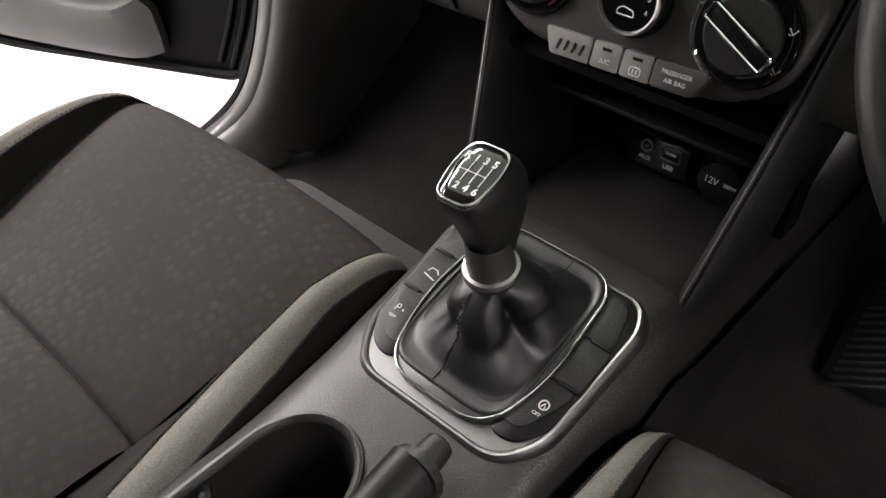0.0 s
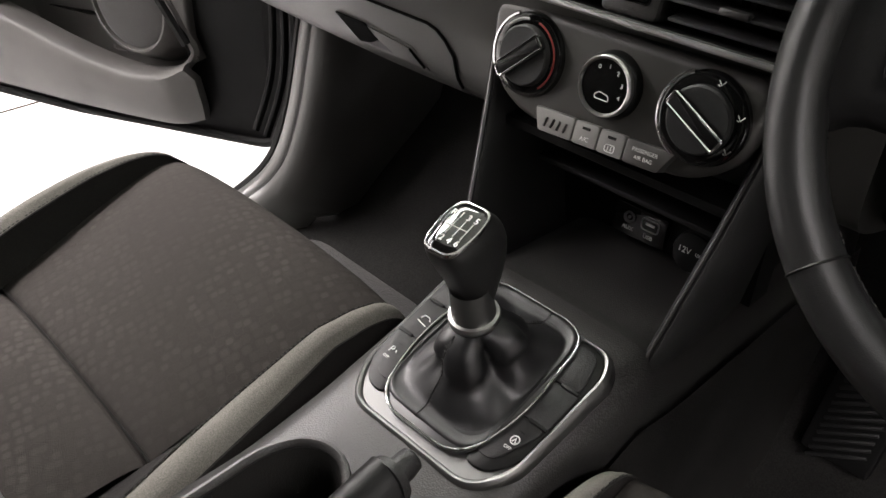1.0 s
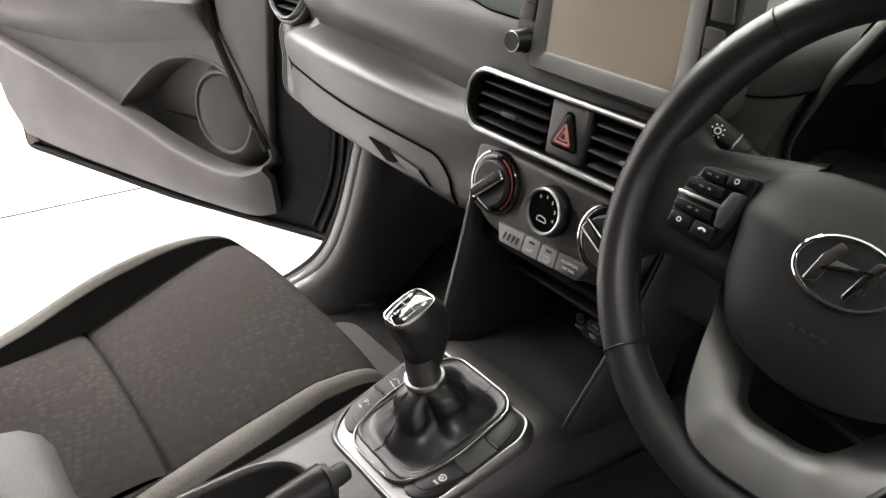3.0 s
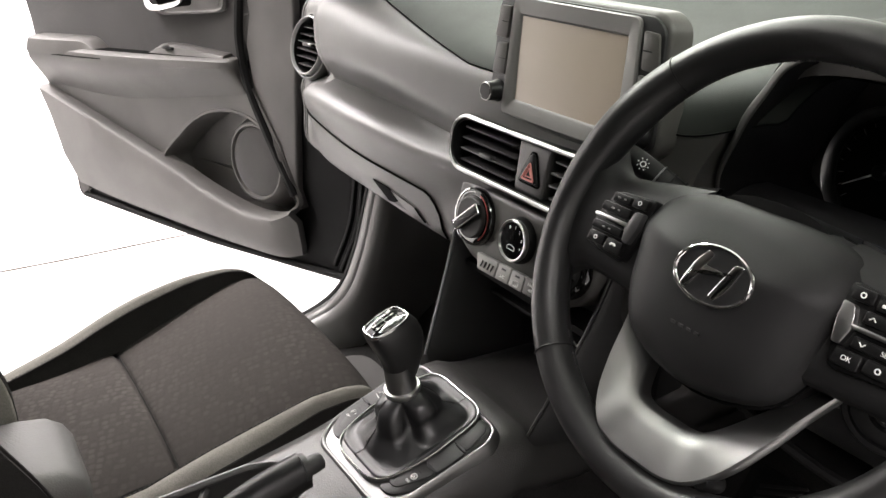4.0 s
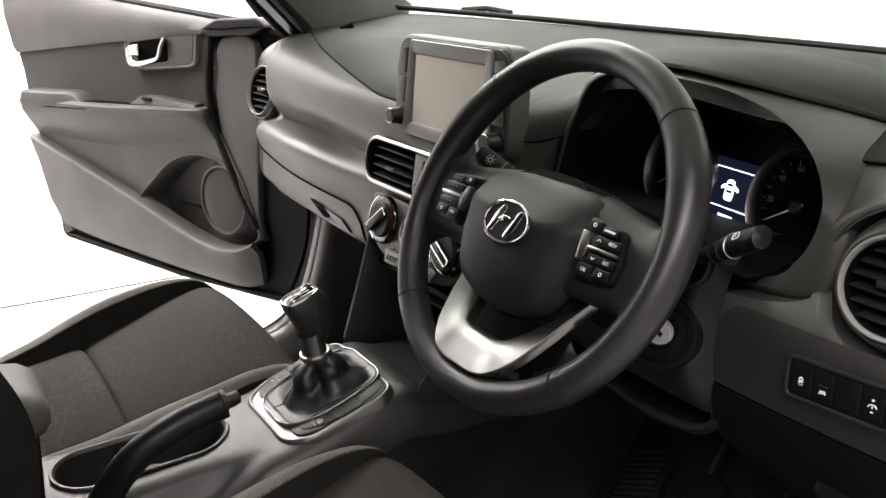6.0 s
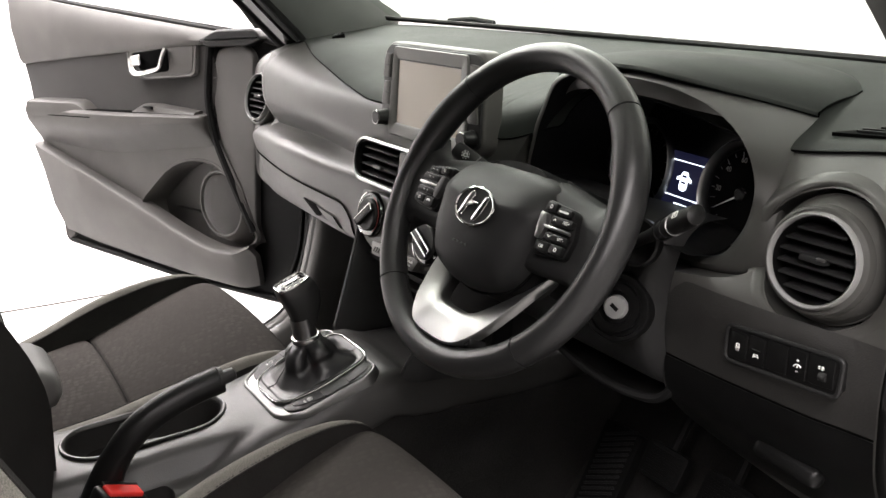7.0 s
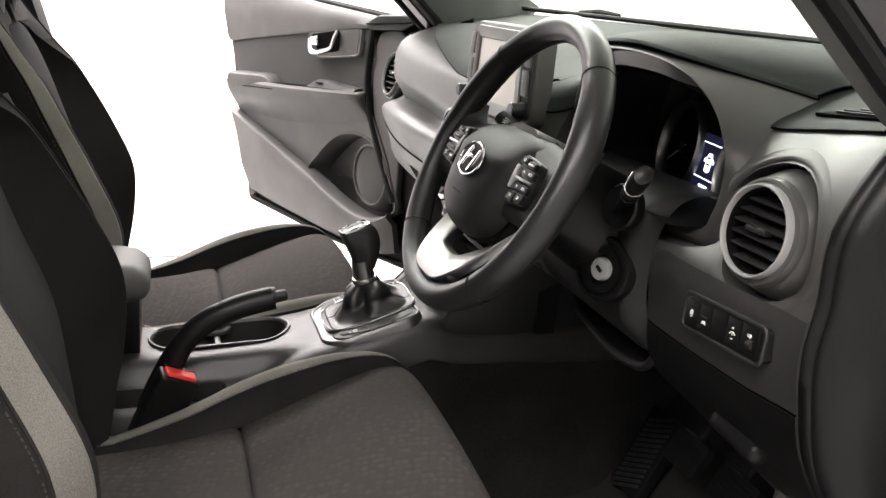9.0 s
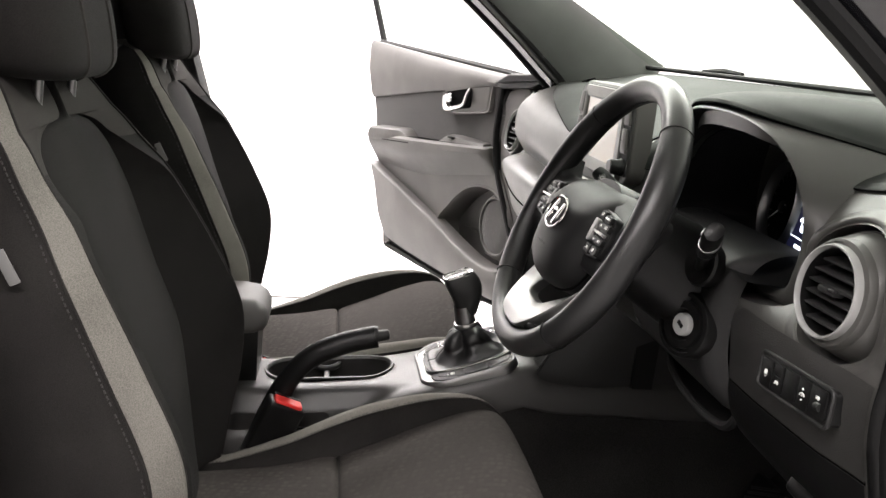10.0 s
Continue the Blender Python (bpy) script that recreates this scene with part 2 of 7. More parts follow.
def rpoly(pts, r, n=4):
    """Outline of a polygon with rounded corners."""
    out, k = [], len(pts)
    for i in range(k):
        p, a, b = Vector(pts[i]), Vector(pts[i - 1]), Vector(pts[(i + 1) % k])
        q = min(r, (a - p).length * 0.45, (b - p).length * 0.45)
        s, e = p + (a - p).normalized() * q, p + (b - p).normalized() * q
        for j in range(n + 1):
            f = j / n
            out.append(tuple((1 - f) ** 2 * s + 2 * f * (1 - f) * p + f * f * e))
    return out


def slab(bm, outline, z0, z1, m=None, edge=0.0, seg=2):
    """A plate of that outline from z0 to z1 in m's frame, with rounded upper edges."""
    m = m or Matrix()
    pts = [Vector((p[0], p[1])) for p in outline]
    area = sum(pts[i - 1].x * pts[i].y - pts[i].x * pts[i - 1].y for i in range(len(pts)))
    if area < 0:
        pts.reverse()
    k = len(pts)
    nor = []
    for i in range(k):
        d = (pts[(i + 1) % k] - pts[i - 1])
        d = d.normalized() if d.length > 1e-9 else Vector((1, 0))
        nor.append(Vector((-d.y, d.x)))
    rings = [(0, z0)]
    if edge:
        s = 1 if z1 > z0 else -1
        for j in range(seg + 1):
            a = math.pi / 2 * j / seg
            rings.append((edge * (1 - math.cos(a)), z1 - s * edge * (1 - math.sin(a))))
    else:
        rings.append((0, z1))
    rows = [[m @ Vector((*(pts[i] + nor[i] * o), z)) for i in range(k)] for o, z in rings]
    grid(bm, rows, close_u=True, cap=True)


def box(bm, size, m=None, edge=0.0, seg=2):
    """A box round the origin of m with rounded edges."""
    made = bmesh.ops.create_cube(bm, size=1.0)["verts"]
    bmesh.ops.scale(bm, vec=size, verts=made)
    if edge:
        es = list({e for v in made for e in v.link_edges})
        r = bmesh.ops.bevel(bm, geom=es, offset=edge, segments=seg, profile=0.5, affect="EDGES")
        made = list({v for f in r["faces"] for v in f.verts} | {v for v in made if v.is_valid})
        seen, todo = set(made), list(made)
        while todo:
            for e in todo.pop().link_edges:
                for v in e.verts:
                    if v not in seen:
                        seen.add(v)
                        todo.append(v)
        made = list(seen)
    bmesh.ops.transform(bm, matrix=m or Matrix(), verts=made)


def axes(o, right, up):
    """A frame at o whose x runs along right, y along up and z out of the face."""
    x = Vector(right).normalized()
    z = x.cross(Vector(up)).normalized()
    y = z.cross(x)
    return Matrix.Translation(o) @ Matrix((x, y, z)).transposed().to_4x4()


def thing(name, at, label, category, group="", kind=""):
    ob = new(name)
    ob.empty_display_size = 0.05
    ob.matrix_basis = Matrix.Translation(at)
    return tagged(ob, label, category, group, kind)


def mesh_of(name, bm, material, smooth=38):
    bmesh.ops.remove_doubles(bm, verts=bm.verts, dist=1e-6)
    bmesh.ops.recalc_face_normals(bm, faces=bm.faces)
    me = bpy.data.meshes.new(name)
    bm.to_mesh(me)
    bm.free()
    me.materials.append(material)
    me.shade_smooth()
    me.set_sharp_from_angle(angle=radians(smooth))
    return me


def part(name, bm, material, parent=None, label="", smooth=38):
    """Links a bmesh, made in world places, as one mesh under a thing or a part."""
    ob = new(name, mesh_of(name, bm, material, smooth))
    if parent:
        ob.parent = parent
        if parent.parent is None:
            ob.matrix_parent_inverse = parent.matrix_basis.inverted()
    return tagged(ob, label)


def cut(ob, *cutters):
    """Takes the cutters' solids out of ob's mesh."""
    for bm in cutters:
        tool = new("tool", mesh_of("tool", bm, BLACK))
        mod = ob.modifiers.new("cut", "BOOLEAN")
        mod.object, mod.operation, mod.solver = tool, "DIFFERENCE", "EXACT"
        keep, inv = ob.parent, ob.matrix_parent_inverse.copy()
        ob.parent = None
        bpy.context.view_layer.update()
        me = bpy.data.meshes.new_from_object(ob.evaluated_get(bpy.context.evaluated_depsgraph_get()))
        ob.modifiers.clear()
        ob.data = me
        ob.parent = keep
        ob.matrix_parent_inverse = inv
        bpy.data.objects.remove(tool)
        me.set_sharp_from_angle(angle=radians(38))
    return ob


def B():
    return bmesh.new()


def words(name, text, size, m, material, parent, align="CENTER", bold=0.0):
    """Printed letters, as flat raised mesh in the frame m."""
    cu = bpy.data.curves.new(name, "FONT")
    cu.body, cu.size, cu.align_x, cu.align_y, cu.extrude, cu.offset = text, size, align, "CENTER", 0.00015, bold
    ob = new(name, cu)
    bpy.context.view_layer.update()
    me = bpy.data.meshes.new_from_object(ob.evaluated_get(bpy.context.evaluated_depsgraph_get()))
    bpy.data.objects.remove(ob)
    me.transform(m)
    me.materials.clear()
    me.materials.append(material)
    ob = new(name, me)
    ob.parent = parent
    if parent.parent is None:
        ob.matrix_parent_inverse = parent.matrix_basis.inverted()
    return ob


def strokes(name, segs, r, m, material, parent):
    """A printed sign of thin bars in the frame m: each seg a run of (x, y)."""
    bm = B()
    for s in segs:
        tube(bm, [m @ Vector((x, y, 0.0002)) for x, y in s], r, 5)
    return part(name, bm, material, parent)


def arc(cx, cy, r, a0, a1, n=10):
    return [(cx + r * math.cos(radians(a0 + (a1 - a0) * i / n)), cy + r * math.sin(radians(a0 + (a1 - a0) * i / n))) for i in range(n + 1)]


def stitches(name, pts, step, r, material, parent):
    """A row of short raised threads along a curve."""
    bm = B()
    pts = [Vector(p) for p in pts]
    run = 0.0
    for a, b in zip(pts, pts[1:]):
        d = (b - a).length
        while run < d:
            p = a.lerp(b, run / d)
            q = a.lerp(b, min(run + step * 0.6, d) / d)
            if (q - p).length > step * 0.2:
                tube(bm, [p, q], r, 5)
            run += step
        run -= d
    return part(name, bm, material, parent)


# ---- studio and car shell ----
bm = B()
box(bm, (14, 14, 0.1), Matrix.Translation((0, 0, -0.05)))
ground = tagged(part("ground", bm, FLOORMAT), "white glossy studio floor under the car", "floor", kind="structure")
bm = B()
tube(bm, cr([(-2.20, -1.5, 0.001), (-2.24, 0.0, 0.001), (-2.32, 0.72, 0.001), (-2.42, 1.7, 0.001)], 24), 0.005, 6, flat=0.5)
part("joint", bm, plastic("floor_joint", (0.07, 0.05, 0.035), 0.8), ground)
for nm, size, at in (("wall_west", (0.1, 14, 3.4), (-7.05, 0, 1.7)), ("wall_east", (0.1, 14, 3.4), (7.05, 0, 1.7)),
                     ("wall_north", (14, 0.1, 3.4), (0, 7.05, 1.7)), ("wall_south", (14, 0.1, 3.4), (0, -7.05, 1.7))):
    bm = B()
    box(bm, size, Matrix.Translation(at))
    # east and south walls are out of view; their grey only shapes fill light
    dim = nm in ("wall_east", "wall_south")
    tagged(part(nm, bm, GREYWALL if dim else STUDIO), "unseen studio wall, greyed to lower the fill light" if dim else "plain white studio wall", "wall", kind="structure")
bm = B()
box(bm, (14.2, 14.2, 0.1), Matrix.Translation((0, 0, 3.45)))
tagged(part("ceiling", bm, STUDIO), "plain white studio ceiling", "ceiling", kind="structure")


def extrude_x(bm, prof, x0, x1, n=2):
    rows = [[Vector((x0 + (x1 - x0) * i / (n - 1), y, z)) for y, z in prof] for i in range(n)]
    grid(bm, rows, close_u=True, cap=True)


bm = B()
extrude_x(bm, [(-1.25, 0.36), (0.66, 0.355), (0.72, 0.37), (0.88, 0.56), (0.93, 0.78), (0.97, 0.78), (0.93, 0.54), (0.74, 0.32), (-1.25, 0.32)], -0.735, 0.735)
car_floor = tagged(part("floor", bm, CARPET), "dark grey carpeted car floor and toe board", "car floor", kind="structure")
bm = B()
slab(bm, rpoly([(0.16, -0.02), (0.60, -0.02), (0.60, 0.56), (0.20, 0.60)], 0.05), 0.357, 0.368, edge=0.005)
tagged(part("floor_mat", bm, cloth("mat_cloth", (0.009, 0.0085, 0.008), (0.020, 0.019, 0.018), 420, 0.0, 1.0, 0.0)), "dark cloth driver floor mat on the carpet", "floor mat")
bm = B()
slab(bm, rpoly([(-0.62, -0.02), (-0.16, -0.02), (-0.18, 0.60), (-0.62, 0.60)], 0.05), 0.357, 0.368, edge=0.005)
tagged(part("floor_mat", bm, cloth("mat_cloth_2", (0.018, 0.017, 0.016), (0.035, 0.033, 0.031), 420, 0.0, 1.0)), "dark cloth passenger floor mat on the carpet", "floor mat")

for side in (-1, 1):
    bm = B()
    prof = [(0.774, 0.33), (0.774, 0.372), (0.80, 0.378), (0.86, 0.34), (0.88, 0.28), (0.86, 0.22), (0.774, 0.22)]
    rows = [[Vector((side * x, y, z)) for x, z in prof] for y in (-1.2, 0.0, 0.9)]
    grid(bm, rows, close_u=True, cap=True)
    tagged(part("sill", bm, PAINT), "glossy black painted body sill", "car body", kind="structure")
    # one moulded trim from the sill round the corner up to the dashboard, with a seam and an inner kick panel
    spine = cr([(0.772, -0.90, 0.385), (0.772, -0.30, 0.385), (0.772, 0.30, 0.386), (0.770, 0.46, 0.390), (0.758, 0.545, 0.415), (0.728, 0.592, 0.470), (0.700, 0.612, 0.560), (0.680, 0.626, 0.680), (0.668, 0.640, 0.800), (0.660, 0.655, 0.92)], 70)
    seam_pts, seal_pts, rows = [], [], []
    for i, p in enumerate(spine):
        tan = (spine[min(i + 1, 69)] - spine[max(i - 1, 0)]).normalized()
        inn = Vector((-1, 0.0, 0))
        inn = (inn - tan * inn.dot(tan)).normalized()
        out = tan.cross(inn)
        if out.dot(p - Vector((0.72, -0.1, 1.0))) < 0:
            out = -out
        row = []
        for k, (a, f) in enumerate(((-0.004, 0.040), (-0.001, 0.006), (0.004, 0.0), (0.018, -0.002), (0.029, 0.0), (0.0315, 0.004), (0.034, 0.0), (0.046, 0.001), (0.060, 0.010), (0.072, 0.032), (0.080, 0.075), (0.088, 0.15), (0.092, 0.26))):
            if out.z < -0.5 and f > 0.03:
                f = 0.03 + (f - 0.03) * 0.25
            q = p + inn * a + out * f
            row.append((side * q.x, q.y, max(q.z, 0.345)))
        rows.append(row)
        q = p - inn * 0.006 + out * 0.010
        seal_pts.append((side * q.x, q.y, q.z))
        q = p + inn * 0.0315 + out * 0.002
        seam_pts.append((side * q.x, q.y, q.z))
    bm = B()
    grid(bm, rows)
    kick = tagged(part("trim", bm, KICK, smooth=50), "dark plastic sill and kick panel trim with a rounded edge", "sill trim", kind="structure")
    bm = B()
    tube(bm, seam_pts, 0.0014, 6)
    part("trim_seam", bm, BLACK, kick)
    bm = B()
    tube(bm, seal_pts + [(side * 0.690, 0.655, 1.06), (side * 0.70, 0.60, 1.13), (side * 0.69, 0.46, 1.25), (side * 0.66, 0.25, 1.42)], 0.010, 8)
    tagged(part("door_seal", bm, RUBBER), "black rubber door opening seal", "door seal", kind="structure")
    bm = B()
    box(bm, (0.205, 0.30, 0.80), Matrix.Translation((side * 0.775, 0.835, 0.73)), 0.02, 3)
    tagged(part("hinge_pillar", bm, SEAM), "black front door pillar", "car body", kind="structure")
    for k, dx in enumerate((0.0, 0.030, 0.064)):
        bm = B()
        tube(bm, cr([(side * (0.745 + dx), 0.675, 1.04), (side * (0.745 + dx), 0.672, 0.80), (side * (0.750 + dx), 0.668, 0.60), (side * (0.775 + dx), 0.640, 0.47)], 40), 0.0065 if k else 0.009, 8)
        tagged(part("door_seal", bm, RUBBER), "black rubber seal in the door opening", "door seal", kind="structure")
    # windscreen pillar trim
    bm = B()
    inner = cr([(0.665, 0.84, 1.150), (0.67, 0.72, 1.212), (0.665, 0.54, 1.306), (0.63, 0.30, 1.425), (0.58, 0.16, 1.485)], 20)
    if side < 0:
        outer = cr([(0.715, 0.70, 1.04), (0.712, 0.60, 1.112), (0.700, 0.458, 1.232), (0.675, 0.25, 1.385), (0.64, 0.08, 1.46)], 20)
    else:
        outer = cr([(0.705, 0.64, 1.06), (0.700, 0.545, 1.118), (0.686, 0.398, 1.236), (0.660, 0.19, 1.385), (0.625, 0.02, 1.46)], 20)
    rows = []
    for a, b in zip(inner, outer):
        mid = a.lerp(b, 0.5)
        rows.append([(side * q.x, q.y, q.z) for q in (a + Vector((0.03, 0.03, 0.03)), a, a.lerp(mid, 0.5) + Vector((-0.012, -0.01, 0)), mid + Vector((-0.016, -0.012, 0)),
                                                     b.lerp(mid, 0.4) + Vector((-0.013, -0.01, 0)), b, b + Vector((0.03, 0.05, 0.02)))])
    grid(bm, rows, close_u=True, cap=True)
    tagged(part("pillar", bm, plastic("pillar_plastic_%s" % ("l" if side < 0 else "r"), (0.10, 0.104, 0.097), 0.6, 700, 0.3)), "grey plastic windscreen pillar trim", "pillar trim", kind="structure")
    # outer black pillar skin
    bm = B()
    rows = [[(side * (b.x + o), b.y + dy, b.z + dz) for o, dy, dz in ((0.028, 0.0, 0.0), (0.05, 0.0, -0.012), (0.075, 0.03, 0.0), (0.06, 0.08, 0.06), (0.03, 0.07, 0.05))] for b in outer]
    grid(bm, rows, close_u=True, cap=True)
    tagged(part("pillar", bm, PAINT), "glossy black outer windscreen pillar", "car body", kind="structure")
    bm = B()
    tube(bm, [(side * (b.x + 0.062), b.y - 0.01, b.z - 0.008) for b in outer], 0.009, 8)
    tagged(part("door_seal", bm, RUBBER), "black rubber seal along the windscreen pillar", "door seal", kind="structure")

# middle pillars behind the front doors, roof, and plain closing panels behind the seats
for side in (-1, 1):
    bm = B()
    rows = [[(side * (0.74 + ox), y + oy, z) for ox, oy in ((-0.03, 0), (-0.03, -0.10), (0.05, -0.10), (0.05, 0.0), (0.0, 0.012))]
            for y, z in ((-0.20, 0.36), (-0.21, 0.75), (-0.235, 0.92), (-0.295, 1.133), (-0.35, 1.30), (-0.40, 1.47))]
    grid(bm, rows, close_u=True, cap=True)
    tagged(part("pillar", bm, DARK), "dark plastic middle door pillar", "pillar", kind="structure")
    bm = B()
    box(bm, (0.04, 1.0, 1.15), Matrix.Translation((side * 0.76, -0.80, 0.92)))
    tagged(part("side_panel", bm, DARK), "dark closed rear side of the cabin", "car body", kind="structure")
    bm = B()
    tube(bm, cr([(side * 0.64, 0.08, 1.475), (side * 0.66, -0.10, 1.49), (side * 0.67, -0.40, 1.50), (side * 0.66, -1.25, 1.47)], 16), 0.03, 10)
    tagged(part("roof_rail", bm, PAINT), "glossy black roof rail over the door", "car body", kind="structure")
bm = B()
rows = [[(x, y, z - 0.10 * (abs(x) / 0.64) ** 4 * 0.3 + o) for x in np.linspace(-0.64, 0.64, 9)] for y, z, o in ((0.14, 1.49, 0), (-0.2, 1.53, 0), (-0.7, 1.54, 0), (-1.3, 1.49, 0), (-1.3, 1.49, 0.03), (-0.7, 1.54, 0.03), (-0.2, 1.53, 0.03), (0.14, 1.49, 0.03))]
grid(bm, rows, close_v=True)
tagged(part("roof", bm, cloth("headliner", (0.20, 0.19, 0.18), (0.25, 0.24, 0.23), 800)), "pale grey cloth headliner", "headliner", kind="structure")
bm = B()
box(bm, (1.5, 0.05, 1.2), Matrix.Translation((0, -1.28, 0.92)))
tagged(part("rear_panel", bm, DARK), "dark rear end of the cabin", "car body", kind="structure")


def screen_base(x):
    return Vector((x, 0.935 - 0.25 * (x / 0.68) ** 2 * 0.46, 1.166 - 0.004 * (x / 0.68)))


bm = B()
rows = []
for i in range(9):
    f = i / 8
    rows.append([screen_base(x) .lerp(Vector((x * 0.84, 0.20 - 0.05 * (x / 0.68) ** 2, 1.50)), f) + Vector((0, 0.02, 0.035 * math.sin(math.pi * f))) for x in np.linspace(-0.70, 0.70, 25)])
grid(bm, rows)
windscreen = tagged(part("window_1", bm, SCREENGLASS), "green tinted windscreen glass with a black lower border", "windscreen", kind="structure")
bm = B()
tube(bm, [screen_base(x) + Vector((0, -0.004, 0.002)) for x in np.linspace(-0.69, 0.69, 40)], 0.0055, 8)
part("frit_border", bm, RUBBER, windscreen)
for x0, x1 in ((-0.55, -0.42),):
    bm = B()
    tube(bm, [screen_base(x0) + Vector((0, 0.05, 0.006)), screen_base((x0 + x1) / 2) + Vector((0, 0.05, 0.013)), screen_base(x1) + Vector((0, 0.05, 0.008))], 0.006, 8)
    tagged(part("wiper", bm, RUBBER), "black windscreen wiper arm resting on the glass", "wiper")

# ---- dashboard ----
ST = {}
ST[-0.735] = [(0.800, 1.150), (0.690, 1.125), (0.600, 1.100), (0.532, 1.060), (0.522, 1.000), (0.535, 0.935), (0.520, 0.905), (0.525, 0.860), (0.535, 0.790), (0.620, 0.740)]
ST[-0.62] = [(0.830, 1.157), (0.700, 1.132), (0.585, 1.112), (0.505, 1.065), (0.490, 1.000), (0.520, 0.945), (0.468, 0.918), (0.488, 0.862), (0.522, 0.785), (0.610, 0.735)]
ST[-0.40] = [(0.885, 1.160), (0.720, 1.132), (0.565, 1.108), (0.490, 1.060), (0.472, 1.000), (0.512, 0.947), (0.446, 0.925), (0.466, 0.862), (0.512, 0.785), (0.600, 0.735)]
ST[-0.17] = [(0.920, 1.160), (0.740, 1.120), (0.570, 1.085), (0.490, 1.050), (0.478, 0.990), (0.492, 0.945), (0.462, 0.915), (0.480, 0.862), (0.500, 0.790), (0.600, 0.745)]
ST[0.0] = [(0.928, 1.160), (0.760, 1.115), (0.600, 1.080), (0.505, 1.045), (0.490, 0.990), (0.482, 0.945), (0.480, 0.915), (0.482, 0.870), (0.485, 0.810), (0.600, 0.795)]
ST[0.16] = [(0.920, 1.160), (0.760, 1.122), (0.600, 1.090), (0.525, 1.055), (0.512, 0.990), (0.505, 0.945), (0.500, 0.915), (0.502, 0.870), (0.520, 0.800), (0.620, 0.760)]
ST[0.26] = [(0.905, 1.160), (0.740, 1.143), (0.620, 1.122), (0.552, 1.090), (0.545, 1.030), (0.545, 0.965), (0.525, 0.920), (0.528, 0.870), (0.540, 0.790), (0.640, 0.750)]
ST[0.40] = [(0.880, 1.159), (0.740, 1.150), (0.610, 1.128), (0.548, 1.100), (0.540, 1.040), (0.545, 0.965), (0.525, 0.920), (0.530, 0.870), (0.545, 0.780), (0.640, 0.720)]
ST[0.55] = [(0.850, 1.158), (0.715, 1.124), (0.625, 1.096), (0.570, 1.073), (0.536, 1.030), (0.542, 0.965), (0.512, 0.926), (0.518, 0.872), (0.548, 0.780), (0.640, 0.690)]
ST[0.65] = [(0.830, 1.156), (0.705, 1.124), (0.620, 1.101), (0.572, 1.086), (0.533, 1.030), (0.538, 0.955), (0.516, 0.918), (0.522, 0.865), (0.552, 0.780), (0.640, 0.680)]
ST[0.72] = [(0.800, 1.150), (0.690, 1.122), (0.612, 1.104), (0.564, 1.094), (0.524, 1.020), (0.526, 0.945), (0.524, 0.905), (0.532, 0.860), (0.562, 0.780), (0.640, 0.680)]
for k, v in ST.items():
    a, b, c = Vector(v[4]), Vector(v[5]), Vector(v[6])
    ST[k] = v[:5] + [tuple(b.lerp(a, 0.10)), tuple(b.lerp(c, 0.13))] + v[6:]
XS = sorted(ST)


def dash_row(x, n=51):
    """The dashboard's skin at x, from the windscreen down to its lower edge."""
    j = max(i for i in range(len(XS) - 1) if XS[i] <= x + 1e-9) if x > XS[0] else 0
    f = (x - XS[j]) / (XS[j + 1] - XS[j])
    h = XS[j + 1] - XS[j]
    pr = []
    for k in range(11):
        v = []
        for c in (0, 1):
            s = [(ST[XS[i + 1]][k][c] - ST[XS[i]][k][c]) / (XS[i + 1] - XS[i]) if 0 <= i < len(XS) - 1 else 0.0 for i in (j - 1, j, j + 1)]
            m0 = 2 * s[0] * s[1] / (s[0] + s[1]) if s[0] * s[1] > 0 else 0.0
            m1 = 2 * s[1] * s[2] / (s[1] + s[2]) if s[1] * s[2] > 0 else 0.0
            a, b = ST[XS[j]][k][c], ST[XS[j + 1]][k][c]
            v.append(a * (1 + 2 * f) * (1 - f) ** 2 + h * m0 * f * (1 - f) ** 2 + b * f * f * (3 - 2 * f) + h * m1 * f * f * (f - 1))
        pr.append(Vector(v))
    return [Vector((x, p.x, p.y)) for p in cr(pr, n)]


def dash_at(x, z, below=0.0):
    """The skin's front point at x and height z."""
    row = dash_row(x, 178)[48:]
    for a, b in zip(row, row[1:]):
        if (a.z - z) * (b.z - z) <= 0 and abs(a.z - b.z) > 1e-6:
            return Vector((x, a.y + (b.y - a.y) * (z - a.z) / (b.z - a.z) - below, z))
    p = min(row, key=lambda q: abs(q.z - z))
    return Vector((x, p.y - below, z))


bm = B()
rows = []
for x in np.linspace(XS[0], XS[-1], 92):
    r = dash_row(float(x), 101)
    rows.append(r + [Vector((x, 0.75, r[-1].z)), Vector((x, r[0].y + 0.035, 0.85)), Vector((x, r[0].y + 0.03, r[0].z - 0.01))])
grid(bm, rows, close_u=True, cap=True)
dash = thing("dashboard", (0, 0.6, 0.74), "dark grey moulded dashboard with a broad curved passenger face", "dashboard")
dbody = part("body", bm, DASH, dash)

for s, xe in ((-1, XS[0]), (1, XS[-1])):
    er = dash_row(xe, 60)
    bm = B()
    rows = [[p + Vector((s * dx, dy, 0)) for dx, dy in ((-0.012, 0.006), (0.0, -0.002), (0.008, 0.0005), (0.0105, 0.004), (0.0130, 0.0005), (0.020, 0.002), (0.030, 0.014), (0.036, 0.045), (0.038, 0.20))] for p in er]
    grid(bm, rows)
    part("end_cap", bm, BLACK if s > 0 else DASH, dash, "dark end cap", smooth=50)

